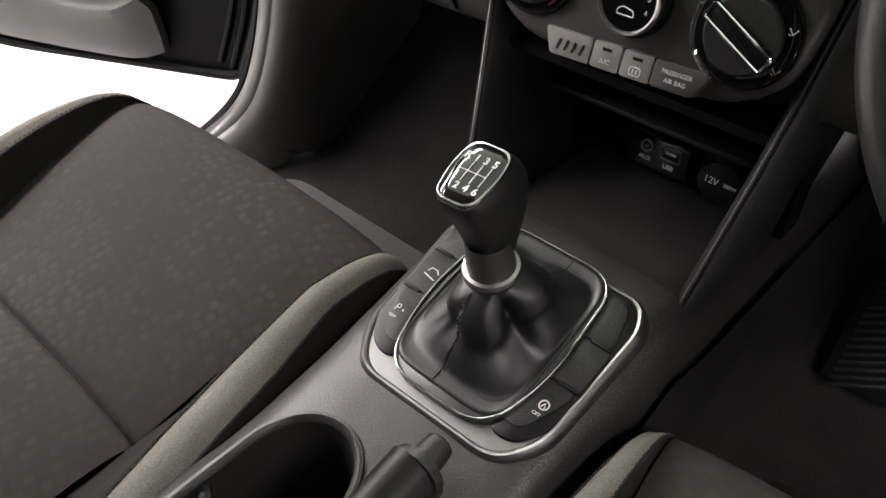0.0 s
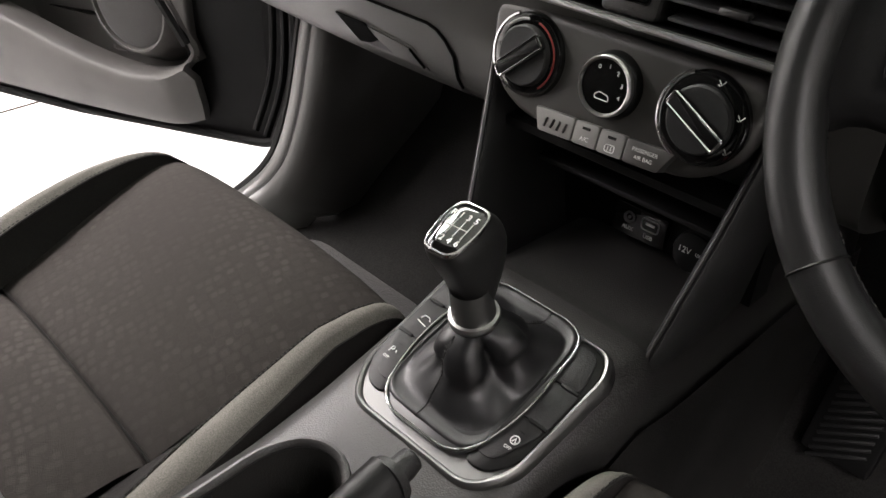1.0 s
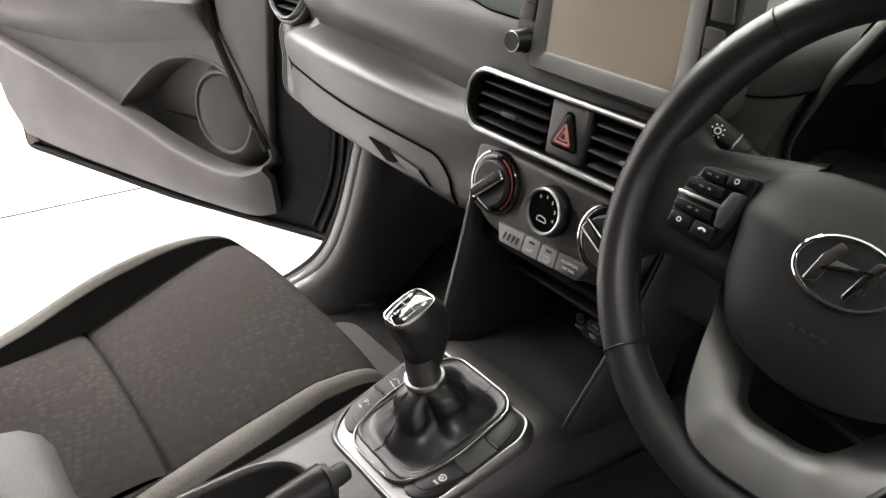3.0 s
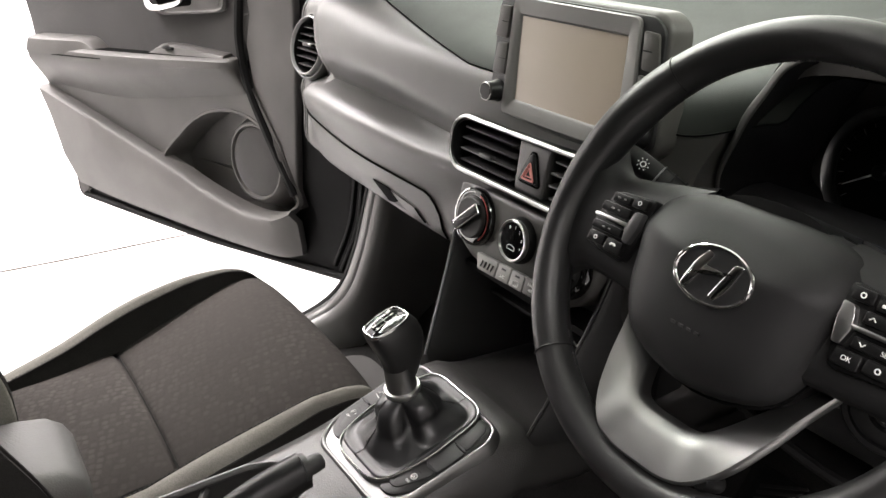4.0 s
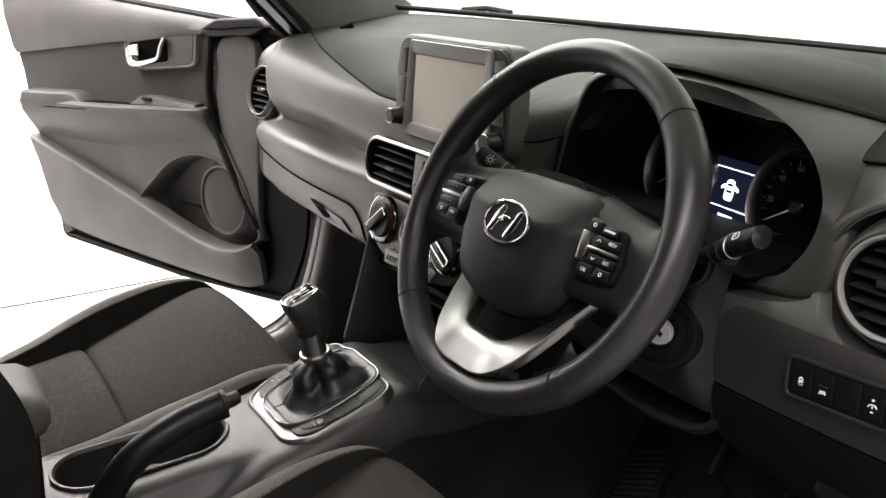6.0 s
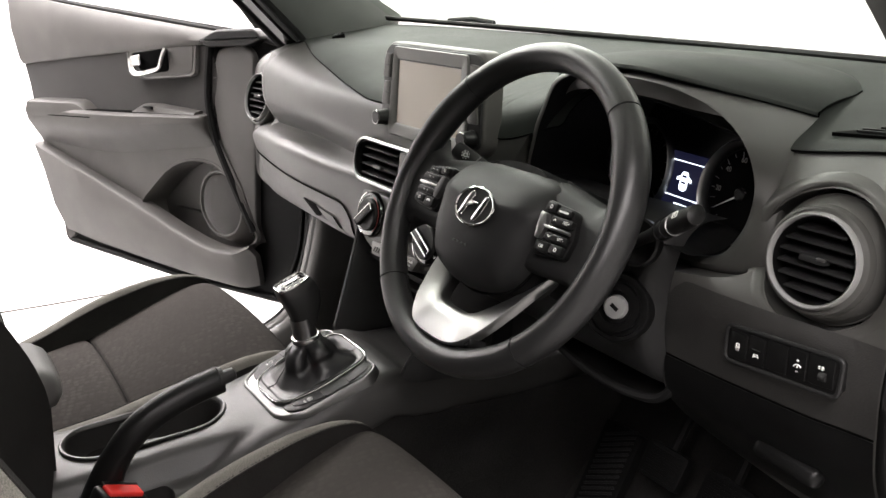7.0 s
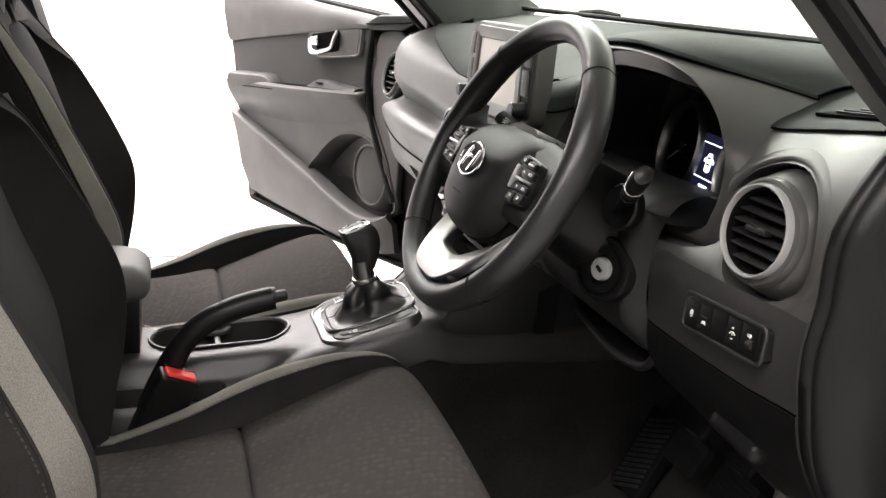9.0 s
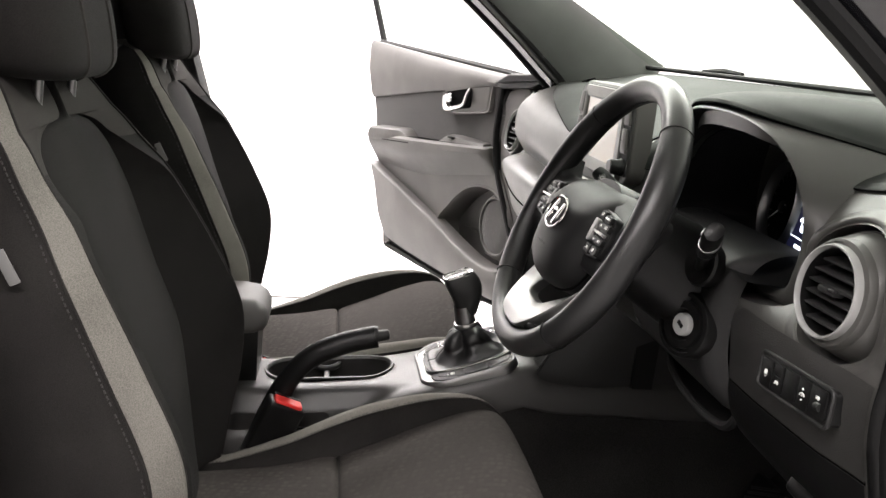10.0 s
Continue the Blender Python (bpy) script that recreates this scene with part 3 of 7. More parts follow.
# instrument opening, round vents and the middle vent are hollowed out of the body
# edge of the instrument opening, and the outer border of its surround
CLU = [(0.200, 0.548, 0.975), (0.222, 0.530, 1.040), (0.247, 0.520, 1.083), (0.272, 0.513, 1.115), (0.320, 0.507, 1.131), (0.400, 0.506, 1.133), (0.460, 0.508, 1.127), (0.510, 0.512, 1.111),
       (0.541, 0.518, 1.086), (0.555, 0.526, 1.052), (0.552, 0.535, 1.018), (0.535, 0.545, 0.983), (0.500, 0.555, 0.952), (0.400, 0.560, 0.942), (0.270, 0.560, 0.945)]
RIM = [(0.186, 0.566, 0.970), (0.207, 0.545, 1.048), (0.236, 0.534, 1.094), (0.262, 0.528, 1.126), (0.318, 0.518, 1.138), (0.400, 0.516, 1.139), (0.468, 0.526, 1.131), (0.515, 0.580, 1.120),
       (0.540, 0.640, 1.107), (0.566, 0.580, 1.077), (0.577, 0.548, 1.040), (0.580, 0.534, 0.990), (0.548, 0.545, 0.944), (0.400, 0.572, 0.925), (0.262, 0.580, 0.928)]
clu3, rim3 = cr(CLU, 96, True), cr(RIM, 96, True)
clu = [(0.39 + (p.x - 0.39) * 0.985, 1.035 + (p.z - 1.035) * 0.985) for p in rim3]
face_y = axes((0, 0.0, 0), (1, 0, 0), (0, 0, 1))     # local z points to the rear (-y)
VR, VL = Vector((0.637, 0.524, 0.990)), Vector((-0.682, 0.512, 0.988))
tools = []
bm = B()
slab(bm, clu, -0.70, -0.40, face_y)
tools.append(bm)
for c in (VR, VL):
    bm = B()
    lathe(bm, [(0.0665 if c is VR else 0.058, -0.10), (0.0665 if c is VR else 0.058, 0.10)], axes(c, (1, 0, 0), (0, 0.06, 1)))
    tools.append(bm)
CV = axes((0.000, 0.478, 0.951), (1, 0, 0), (0, 0.12, 1))
bm = B()
slab(bm, rrect(0.312, 0.062, 0.028), -0.06, 0.08, CV)
tools.append(bm)
# knee hollow under the column
bm = B()
slab(bm, rpoly([(0.20, 0.70), (0.20, 0.93), (0.475, 0.93), (0.475, 0.70)], 0.03), -0.66, -0.40, face_y)
tools.append(bm)
cut(dbody, *tools)

# upper pad: a darker skin laid over the top, down to the seam
bm = B()
rows = []
for x in np.linspace(-0.715, 0.70, 180):
    x = float(x)
    r = dash_row(x)
    s = 9.5 + 6.0 * min(1, max(0, (x + 0.66) / 0.5)) if x < 0.1 else 12.5
    if x > 0.13:
        s = 12.5 + 2.1 * min(1.0, (x - 0.13) / 0.30) + 4.5 * max(0.0, min(1.0, (x - 0.126) / 0.012, (0.285 - x) / 0.03))
    k = 16
    row = []
    for i in range(k):
        t = s * i / (k - 1)
        j = min(int(t), 44)
        row.append(r[j].lerp(r[j + 1], t - j) + Vector((0, -0.0012, 0.0035)))
    rows.append(row)
grid(bm, rows)
pad = part("top_pad", bm, DASHTOP, dash)
bm = B()
tube(bm, [r[-1] + Vector((0, 0, -0.0015)) for r in rows], 0.0009, 6)
part("pad_seam", bm, SEAM, dash)

# surround of the instruments: deep dark tunnel, rounded edge, and a face that swells out to the crease
mid3 = Vector((0.385, 0.6, 1.035))
bm = B()
rows = []
for sc, dy in ((0.90, 0.125), (0.955, 0.06), (0.99, 0.010)):
    rows.append([Vector((mid3.x + (p.x - mid3.x) * sc, p.y + dy, mid3.z + (p.z - mid3.z) * sc)) for p in clu3])
rows.append([p.copy() for p in clu3])
grid(bm, rows, close_u=True)
part("instrument_tunnel", bm, RUBBER, dash, "black tunnel of the instruments")
bm = B()
rows = []
for f, dy in ((0.0, 0.006), (0.0, 0.0), (0.06, -0.003), (0.16, -0.005), (0.40, -0.009), (0.70, -0.006), (0.92, -0.001), (1.0, 0.003)):
    rows.append([a.lerp(b, f) + Vector((0, dy * min(1.0, (a - b).length / 0.03), 0)) for a, b in zip(clu3, rim3)])
rows.append([p + Vector((0, 0.008, -0.025 if p.z > 1.0 else 0)) for p in rows[-1]])
grid(bm, rows, close_u=True)
part("instrument_surround", bm, DASH, dash, smooth=60)
# brow of the upper pad over the instruments, ending in a tongue
LIP = [(0.196, 0.600, 1.060), (0.222, 0.556, 1.086), (0.250, 0.530, 1.116), (0.288, 0.513, 1.135), (0.340, 0.506, 1.142), (0.400, 0.505, 1.143), (0.450, 0.512, 1.138), (0.490, 0.540, 1.130), (0.520, 0.586, 1.120), (0.541, 0.640, 1.1085)]
BCK = [(0.170, 0.80, 1.128), (0.215, 0.80, 1.142), (0.245, 0.80, 1.150), (0.288, 0.80, 1.155), (0.340, 0.80, 1.158), (0.400, 0.80, 1.157), (0.450, 0.79, 1.153), (0.490, 0.775, 1.147), (0.515, 0.755, 1.140), (0.532, 0.735, 1.131)]
bm = B()
rows = []
for i, (a, b) in enumerate(zip(cr(LIP, 72), cr(BCK, 72))):
    f = i / 71
    h = min(1.0, f / 0.22) * (1.0 - 0.62 * max(0.0, (f - 0.62) / 0.38))
    run = [a + Vector((0, 0.03, -0.003)), a, a + Vector((0, 0.001, 0.0035)), a.lerp(b, 0.05) + Vector((0, 0, 0.008 * h)), a.lerp(b, 0.16) + Vector((0, 0, 0.013 * h)), a.lerp(b, 0.38) + Vector((0, 0, 0.014 * h)),
           a.lerp(b, 0.62) + Vector((0, 0, 0.009 * h)), a.lerp(b, 0.84) + Vector((0, 0, 0.0035 * h)), b + Vector((0, 0, 0.0015)), b + Vector((0, 0.03, -0.012))]
    rows.append(run[:2] + cr(run[2:], 30))
grid(bm, rows)
part("pad_brow", bm, DASHTOP, dash, "soft brow of the upper pad over the instruments", smooth=50)
bm = B()
tube(bm, [r[1] + Vector((0, 0.002, -0.001)) for r in rows[14:]] + [rows[-1][i] + Vector((0.001, 0, 0.0005)) for i in range(2, 32, 3)], 0.0011, 6)
part("brow_seam", bm, SEAM, dash)
# creases of the moulding between the screen and the instruments
for run in ([(0.160, 0.56), (0.184, 0.548), (0.196, 0.575)], [(0.184, 0.548), (0.214, 0.556)]):
    bm = B()
    tube(bm, [Vector((x, y, 0)) + Vector((0, 0, 1.0765 + 0.16 * (y - 0.55))) for x, y in run], 0.0012, 6)
    part("moulding_crease", bm, SEAM, dash)

# instruments
CF = axes((0.383, 0.652, 1.018), (1, -0.20, 0), (0, 0.12, 1))
cluster = thing("instrument_cluster", (0.385, 0.64, 0.95), "black instrument cluster with two dials and a lit display", "instruments")
bm = B()
slab(bm, rpoly([(-0.165, -0.085), (0.150, -0.085), (0.158, 0.02), (0.110, 0.088), (-0.100, 0.088)], 0.03), -0.012, -0.002, CF)
part("panel", bm, BLACK, cluster)
for gx, gz in ((-0.094, -0.010), (0.092, -0.010)):
    M = CF @ Matrix.Translation((gx, gz, 0))
    bm = B()
    lathe(bm, [(0.064, 0.0), (0.064, 0.010), (0.061, 0.014), (0.058, 0.011), (0.056, 0.003), (0.056, 0.0)], M, 56, cap=False)
    dial = part("dial", bm, SATIN_DK, cluster, "round dial with a grey rim")
    bm = B()
    lathe(bm, [(0.0, 0.001), (0.053, 0.001)], M, 48, cap=False)
    part("dial_face", bm, SEAM, dial)
    bm = B()
    for k in range(19):
        a = radians(225 - 270 * k / 18)
        r0 = 0.046 if k % 2 else 0.043
        tube(bm, [M @ Vector((r * math.cos(a), r * math.sin(a), 0.002)) for r in (r0, 0.050)], 0.0005, 4)
    part("marks", bm, SATIN_DK, dial)
    a = radians(212)
    bm = B()
    tube(bm, [M @ Vector((r * math.cos(a), r * math.sin(a), 0.004)) for r in (-0.008, 0.012, 0.044)], [0.0012, 0.0012, 0.0004], 6)
    part("needle", bm, WHITE, dial)
    bm = B()
    lathe(bm, [(0.008, 0.002), (0.008, 0.006), (0.006, 0.008)], M, 20)
    part("needle_cap", bm, BLACK, dial)
words("speed_20", "20", 0.009, CF @ Matrix.Translation((0.053, -0.010, 0.002)), BUTTON, cluster)
words("speed_40", "40", 0.009, CF @ Matrix.Translation((0.062, 0.015, 0.002)), BUTTON, cluster)
words("speed_60", "60", 0.009, CF @ Matrix.Translation((0.083, 0.029, 0.002)), BUTTON, cluster)
DM = CF @ Matrix.Translation((-0.006, -0.016, 0.004)) @ Matrix.Diagonal((1.34, 0.98, 1, 1))
bm = B()
slab(bm, rrect(0.052, 0.074, 0.003), -0.004, 0.0, DM)
disp = part("display", bm, LITBLUE, cluster, "dark blue lit driver display")
for z in (0.026, -0.020):
    bm = B()
    box(bm, (0.050, 0.0012, 0.0006), DM @ Matrix.Translation((0, z, 0.0006)))
    part("display_line", bm, LIT, disp)
bm = B()
DC = DM @ Matrix.Diagonal((0.60, 0.80, 1, 1))
slab(bm, rpoly([(-0.008, -0.014), (0.008, -0.014), (0.009, 0.002), (0.007, 0.017), (-0.007, 0.017), (-0.009, 0.002)], 0.005), 0.0002, 0.0008, DC)
for s in (-1, 1):
    slab(bm, rpoly([(s * 0.009, 0.010), (s * 0.017, 0.006), (s * 0.017, 0.001), (s * 0.009, 0.004)], 0.001), 0.0002, 0.0008, DC)
part("car_symbol", bm, LIT, disp)
bm = B()
for z in (-0.001, 0.009):
    slab(bm, rpoly([(-0.006, z - 0.0015), (0.006, z - 0.0015), (0.005, z + 0.0025), (-0.005, z + 0.0025)], 0.001), 0.0009, 0.0012, DC)
part("car_windows", bm, LITBLUE, disp)
bm = B()
for i in range(5):
    box(bm, (0.0026, 0.0045, 0.0006), DM @ Matrix.Translation((-0.005 + 0.0036 * i, -0.0305, 0.0006)))
part("reading_bars", bm, LIT, disp)


def louvre(bm, w, x0, m, tilt=12, depth=0.022, thick=0.0028):
    box(bm, (w, depth, thick), m @ Matrix.Translation((x0, 0, 0)) @ Matrix.Rotation(radians(tilt), 4, "X"), 0.0011, 2)


def round_vent(c, name_label, size=0.88, right=(1, 0, 0), up=(0, 0.10, 1)):
    """A round air outlet: bright ring, dark barrel, tilted slats and a tab."""
    M = axes(c, right, up) @ Matrix.Diagonal((size, size, size, 1))
    v = thing("air_vent", c, name_label, "air vent", "round vents")
    bm = B()
    lathe(bm, [(0.060, -0.015), (0.0600, -0.002), (0.0575, 0.004), (0.0545, 0.005), (0.0530, -0.004), (0.0510, -0.006)], M, 56, cap=False)
    part("outer_collar", bm, DASH, v)
    bm = B()
    lathe(bm, [(0.0515, -0.002), (0.0515, 0.010), (0.0502, 0.0132), (0.0488, 0.0136), (0.0472, 0.011), (0.0458, -0.004)], M, 64, cap=False)
    part("ring", bm, RINGPAINT, v, "bright satin metal ring")
    bm = B()
    lathe(bm, [(0.0456, 0.008), (0.0440, -0.010), (0.042, -0.055), (0.0, -0.056)], M, 48, cap=False)
    part("barrel", bm, BLACK, v)
    for i in range(6):
        z = -0.0325 + 0.013 * i
        w = 2 * math.sqrt(max(0.0438 ** 2 - z * z, 0.0001)) - 0.003
        bm = B()
        louvre(bm, w, 0, M @ Matrix.Translation((0, z, -0.006)) @ Matrix.Rotation(radians(90), 4, "X"), 14)
        part("slat", bm, DARK, v)
    for i in range(7):
        x = -0.03 + 0.010 * i
        bm = B()
        box(bm, (0.0016, 0.074 * math.sqrt(1 - (x / 0.044) ** 2), 0.02), M @ Matrix.Translation((x, 0, -0.032)))
        part("rear_fin", bm, BLACK, v)
    bm = B()
    box(bm, (0.030, 0.007, 0.014), M @ Matrix.Translation((0, 0.001, 0.004)), 0.002)
    tab = part("tab", bm, DARK, v)
    bm = B()
    box(bm, (0.010, 0.003, 0.004), M @ Matrix.Translation((0.010, 0.0035, 0.010)), 0.001)
    part("tab_tip", bm, SATIN, tab)
    return v


round_vent(VR + Vector((0, -0.002, 0)), "round air vent with a bright ring and black slats")
round_vent(VL + Vector((0, -0.002, 0)), "round air vent with a bright ring at the passenger end", 1.02, (1, 0.10, 0), (-0.18, 0.18, 1))
# the driver's vent stands in a flared barrel, sunk in a round hollow with a soft lip
M = axes(VR, (1, 0, 0), (0, 0.10, 1))
bm = B()
lathe(bm, [(0.0452, 0.006), (0.0475, 0.0055), (0.0520, -0.001), (0.0570, -0.011), (0.0603, -0.020), (0.0612, -0.0225), (0.0622, -0.0228), (0.0626, -0.025), (0.0618, -0.031), (0.0600, -0.060)], M, 72, cap=False)
part("vent_barrel", bm, DASH, dash, smooth=50)
# near-black ring puts the shadow of the overhang into the hollow's floor
bm = B()
lathe(bm, [(0.0560, -0.045), (0.0690, -0.045), (0.0690, -0.030)], M, 48, cap=False)
part("vent_hollow", bm, SEAM, dash)
bm = B()
rows = []
for t in np.linspace(0, 2 * math.pi, 90):
    f = 0.05 + 0.75 * max(0.0, math.cos(t - radians(120))) ** 1.5
    row = []
    for r, h in ((0.0662, -0.030), (0.0664, -0.006), (0.0676, 0.0015), (0.0700, 0.0050), (0.0735, 0.0052), (0.0780, 0.0024), (0.0860, -0.004)):
        x, z = min(VR.x + r * math.cos(t), 0.717), VR.z + r * math.sin(t)
        row.append(dash_at(x, z, h * f if h > 0 else h))
    rows.append(row)
grid(bm, rows)
part("vent_eyebrow", bm, DASH, dash, smooth=60)

# the passenger vent sits under a thick curled lip, with a dark gap round it
bm = B()
rows, gap = [], []
for t in np.linspace(radians(-92), radians(118), 60):
    f = max(0.0, math.sin((t - radians(-92)) / radians(210) * math.pi)) ** 0.6
    row = []
    for r, h in ((0.0600, -0.030), (0.0615, -0.010), (0.0640, -0.003), (0.0680, 0.0010), (0.076, 0.0025), (0.094, -0.003)):
        x, z = VL.x + r * math.cos(t), VL.z + r * math.sin(t) * 1.08
        row.append(dash_at(max(x, -0.735), z, h * f - 0.004 * (1 - f)))
    rows.append(row)
grid(bm, rows)
part("vent_lip", bm, DASH, dash, smooth=60)
# near-black ring deepens the shade in the gap by colour
bm = B()
lathe(bm, [(0.0530, -0.012), (0.0600, -0.014), (0.0600, -0.040)], axes(VL, (1, 0, 0), (0, 0.06, 1)), 48, cap=False)
part("vent_gap", bm, SEAM, dash)

# middle vents with the hazard switch between them
cvent = thing("centre_air_vent", (0.003, 0.47, 0.925), "wide twin air vent with a bright lower trim", "air vent")
bm = B()
o1, o2 = rrect(0.318, 0.070, 0.031, 8), rrect(0.304, 0.058, 0.026, 8)
rows = [[CV @ Vector((*p, z)) for p in o] for o, z in ((o1, -0.012), (o1, 0.010), (rrect(0.312, 0.065, 0.029, 8), 0.014), (rrect(0.306, 0.060, 0.027, 8), 0.012), (o2, -0.03))]
grid(bm, rows, close_u=True)
part("surround", bm, BLACK, cvent)
bm = B()
out = rrect(0.316, 0.068, 0.030, 10)
run = [CV @ Vector((*p, 0.0125)) for p in out]
tube(bm, run, 0.0028, 8, True)
part("trim_strip", bm, SATIN, cvent, "bright satin trim strip")
bm = B()
slab(bm, rrect(0.30, 0.054, 0.024), -0.055, -0.050, CV)
part("back", bm, BLACK, cvent)
for s in (-1, 1):
    for i in range(4):
        z = -0.021 + 0.014 * i
        bm = B()
        louvre(bm, 0.112 if i in (1, 2) else 0.104, s * 0.087, CV @ Matrix.Translation((0, z, -0.004)) @ Matrix.Rotation(radians(90), 4, "X"), 12)
        part("slat", bm, DARK, cvent)
    bm = B()
    box(bm, (0.024, 0.006, 0.010), CV @ Matrix.Translation((s * 0.087, -0.007, 0.006)), 0.002)
    part("tab", bm, CONSOLE, cvent)
    for i in range(9):
        bm = B()
        box(bm, (0.0016, 0.05, 0.016), CV @ Matrix.Translation((s * 0.087 - 0.048 + 0.012 * i, 0, -0.03)))
        part("rear_fin", bm, BLACK, cvent)
bm = B()
slab(bm, rpoly([(-0.030, 0.030), (0.030, 0.030), (0.026, -0.030), (-0.026, -0.030)], 0.006), -0.03, 0.008, CV, 0.004)
part("bridge", bm, CONSOLE, cvent)
hz = thing("hazard_switch", (0.003, 0.465, 0.93), "triangular hazard warning switch in dark plastic", "switch")
bm = B()
slab(bm, rpoly([(-0.0185, -0.016), (0.0185, -0.016), (0.004, 0.019), (-0.004, 0.019)], 0.006), 0.006, 0.0115, CV, 0.003)
part("button", bm, BLACK, hz)
bm = B()
tube(bm, [CV @ Vector((*p, 0.0082)) for p in rpoly([(-0.0195, -0.017), (0.0195, -0.017), (0.004, 0.0205), (-0.004, 0.0205)], 0.006)], 0.0012, 6, True)
part("button_gap", bm, SEAM, hz)
bm = B()
tri = [(-0.0105, -0.0115), (0.0105, -0.0115), (0.0, 0.0085)]
tube(bm, [CV @ Vector((*p, 0.0118)) for p in rpoly(tri, 0.002)], 0.0013, 6, True)
tube(bm, [CV @ Vector((p[0] * 0.5, p[1] * 0.5 - 0.002, 0.0118)) for p in rpoly(tri, 0.001)], 0.0008, 6, True)
part("triangle", bm, PINK, hz, "dull red warning triangle")

BEZEL = plastic("bezel_plastic", (0.13, 0.128, 0.120), 0.40, 1500, 0.05)
# infotainment unit standing on the dashboard
scr = thing("infotainment_screen", (0.02, 0.49, 1.0), "grey infotainment unit with a blank display in reflected beige, and side keys", "screen")
SM = axes((0.024, 0.487, 1.071), (1, 0, 0), (0, 0.01, 1))
bm = B()
shell = rpoly([(-0.138, -0.062), (-0.132, 0.060), (-0.116, 0.073), (0.116, 0.073), (0.132, 0.060), (0.138, -0.062), (0.112, -0.078), (-0.112, -0.078)], 0.014)
slab(bm, shell, -0.032, -0.002, SM, 0.006, 3)
part("housing", bm, STACK, scr)
bm = B()
slab(bm, rpoly([(-0.134, -0.060), (-0.128, 0.056), (-0.114, 0.068), (0.114, 0.068), (0.128, 0.056), (0.134, -0.060)], 0.012), -0.004, 0.0015, SM, 0.0015)
part("side_panel", bm, DARK, scr)
bm = B()
a, b = rpoly([(-0.106, -0.070), (-0.098, 0.066), (0.098, 0.066), (0.106, -0.070)], 0.008), rpoly([(-0.083, -0.050), (-0.083, 0.046), (0.083, 0.046), (0.083, -0.050)], 0.002)
rows = [[SM @ Vector((*p, z)) for p in o] for o, z in ((a, -0.004), (a, 0.004), ([(p[0] * 0.985, p[1] * 0.985) for p in a], 0.0055), ([(p[0] * 1.03, p[1] * 1.05) for p in b], 0.005), (b, 0.0027), (b, -0.004))]
grid(bm, rows, close_u=True)
part("bezel", bm, BEZEL, scr, "grey plastic display bezel")
# dark display whose beige base colour stands for reflected surroundings
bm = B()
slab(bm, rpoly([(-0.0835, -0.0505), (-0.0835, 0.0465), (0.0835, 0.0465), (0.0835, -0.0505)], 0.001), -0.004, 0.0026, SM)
part("display", bm, SCREEN, scr, "switched-off display with a painted beige reflection")
for s in (-1, 1):
    for kz in (0.036, -0.006):
        bm = B()
        slab(bm, rpoly([(s * 0.1065, kz - 0.0185), (s * 0.1035, kz + 0.0185), (s * 0.1225, kz + 0.0175), (s * 0.1290, kz - 0.0185)], 0.003), 0.0012, 0.0048, SM, 0.0012)
        key = part("key", bm, STACK, scr)
        bm = B()
        box(bm, (0.011, 0.0012, 0.0006), SM @ Matrix.Translation((s * 0.1115, kz, 0.0050)))
        part("key_groove", bm, BLACK, key)
    K = SM @ Matrix.Translation((s * 0.117, -0.046, 0))
    bm = B()
    lathe(bm, [(0.0135, 0.0), (0.0135, 0.004), (0.0118, 0.006), (0.0112, 0.020), (0.0095, 0.0225), (0.0, 0.0225)], K, 36, cap=False)
    kn = part("knob", bm, BLACK, scr)
    bm = B()
    tube(bm, [K @ Vector((0.0105 * math.cos(t), 0.0105 * math.sin(t), 0.0212)) for t in np.linspace(0, 2 * math.pi, 32, endpoint=False)], 0.0009, 6, True)
    part("knob_ring", bm, RINGDARK, kn)

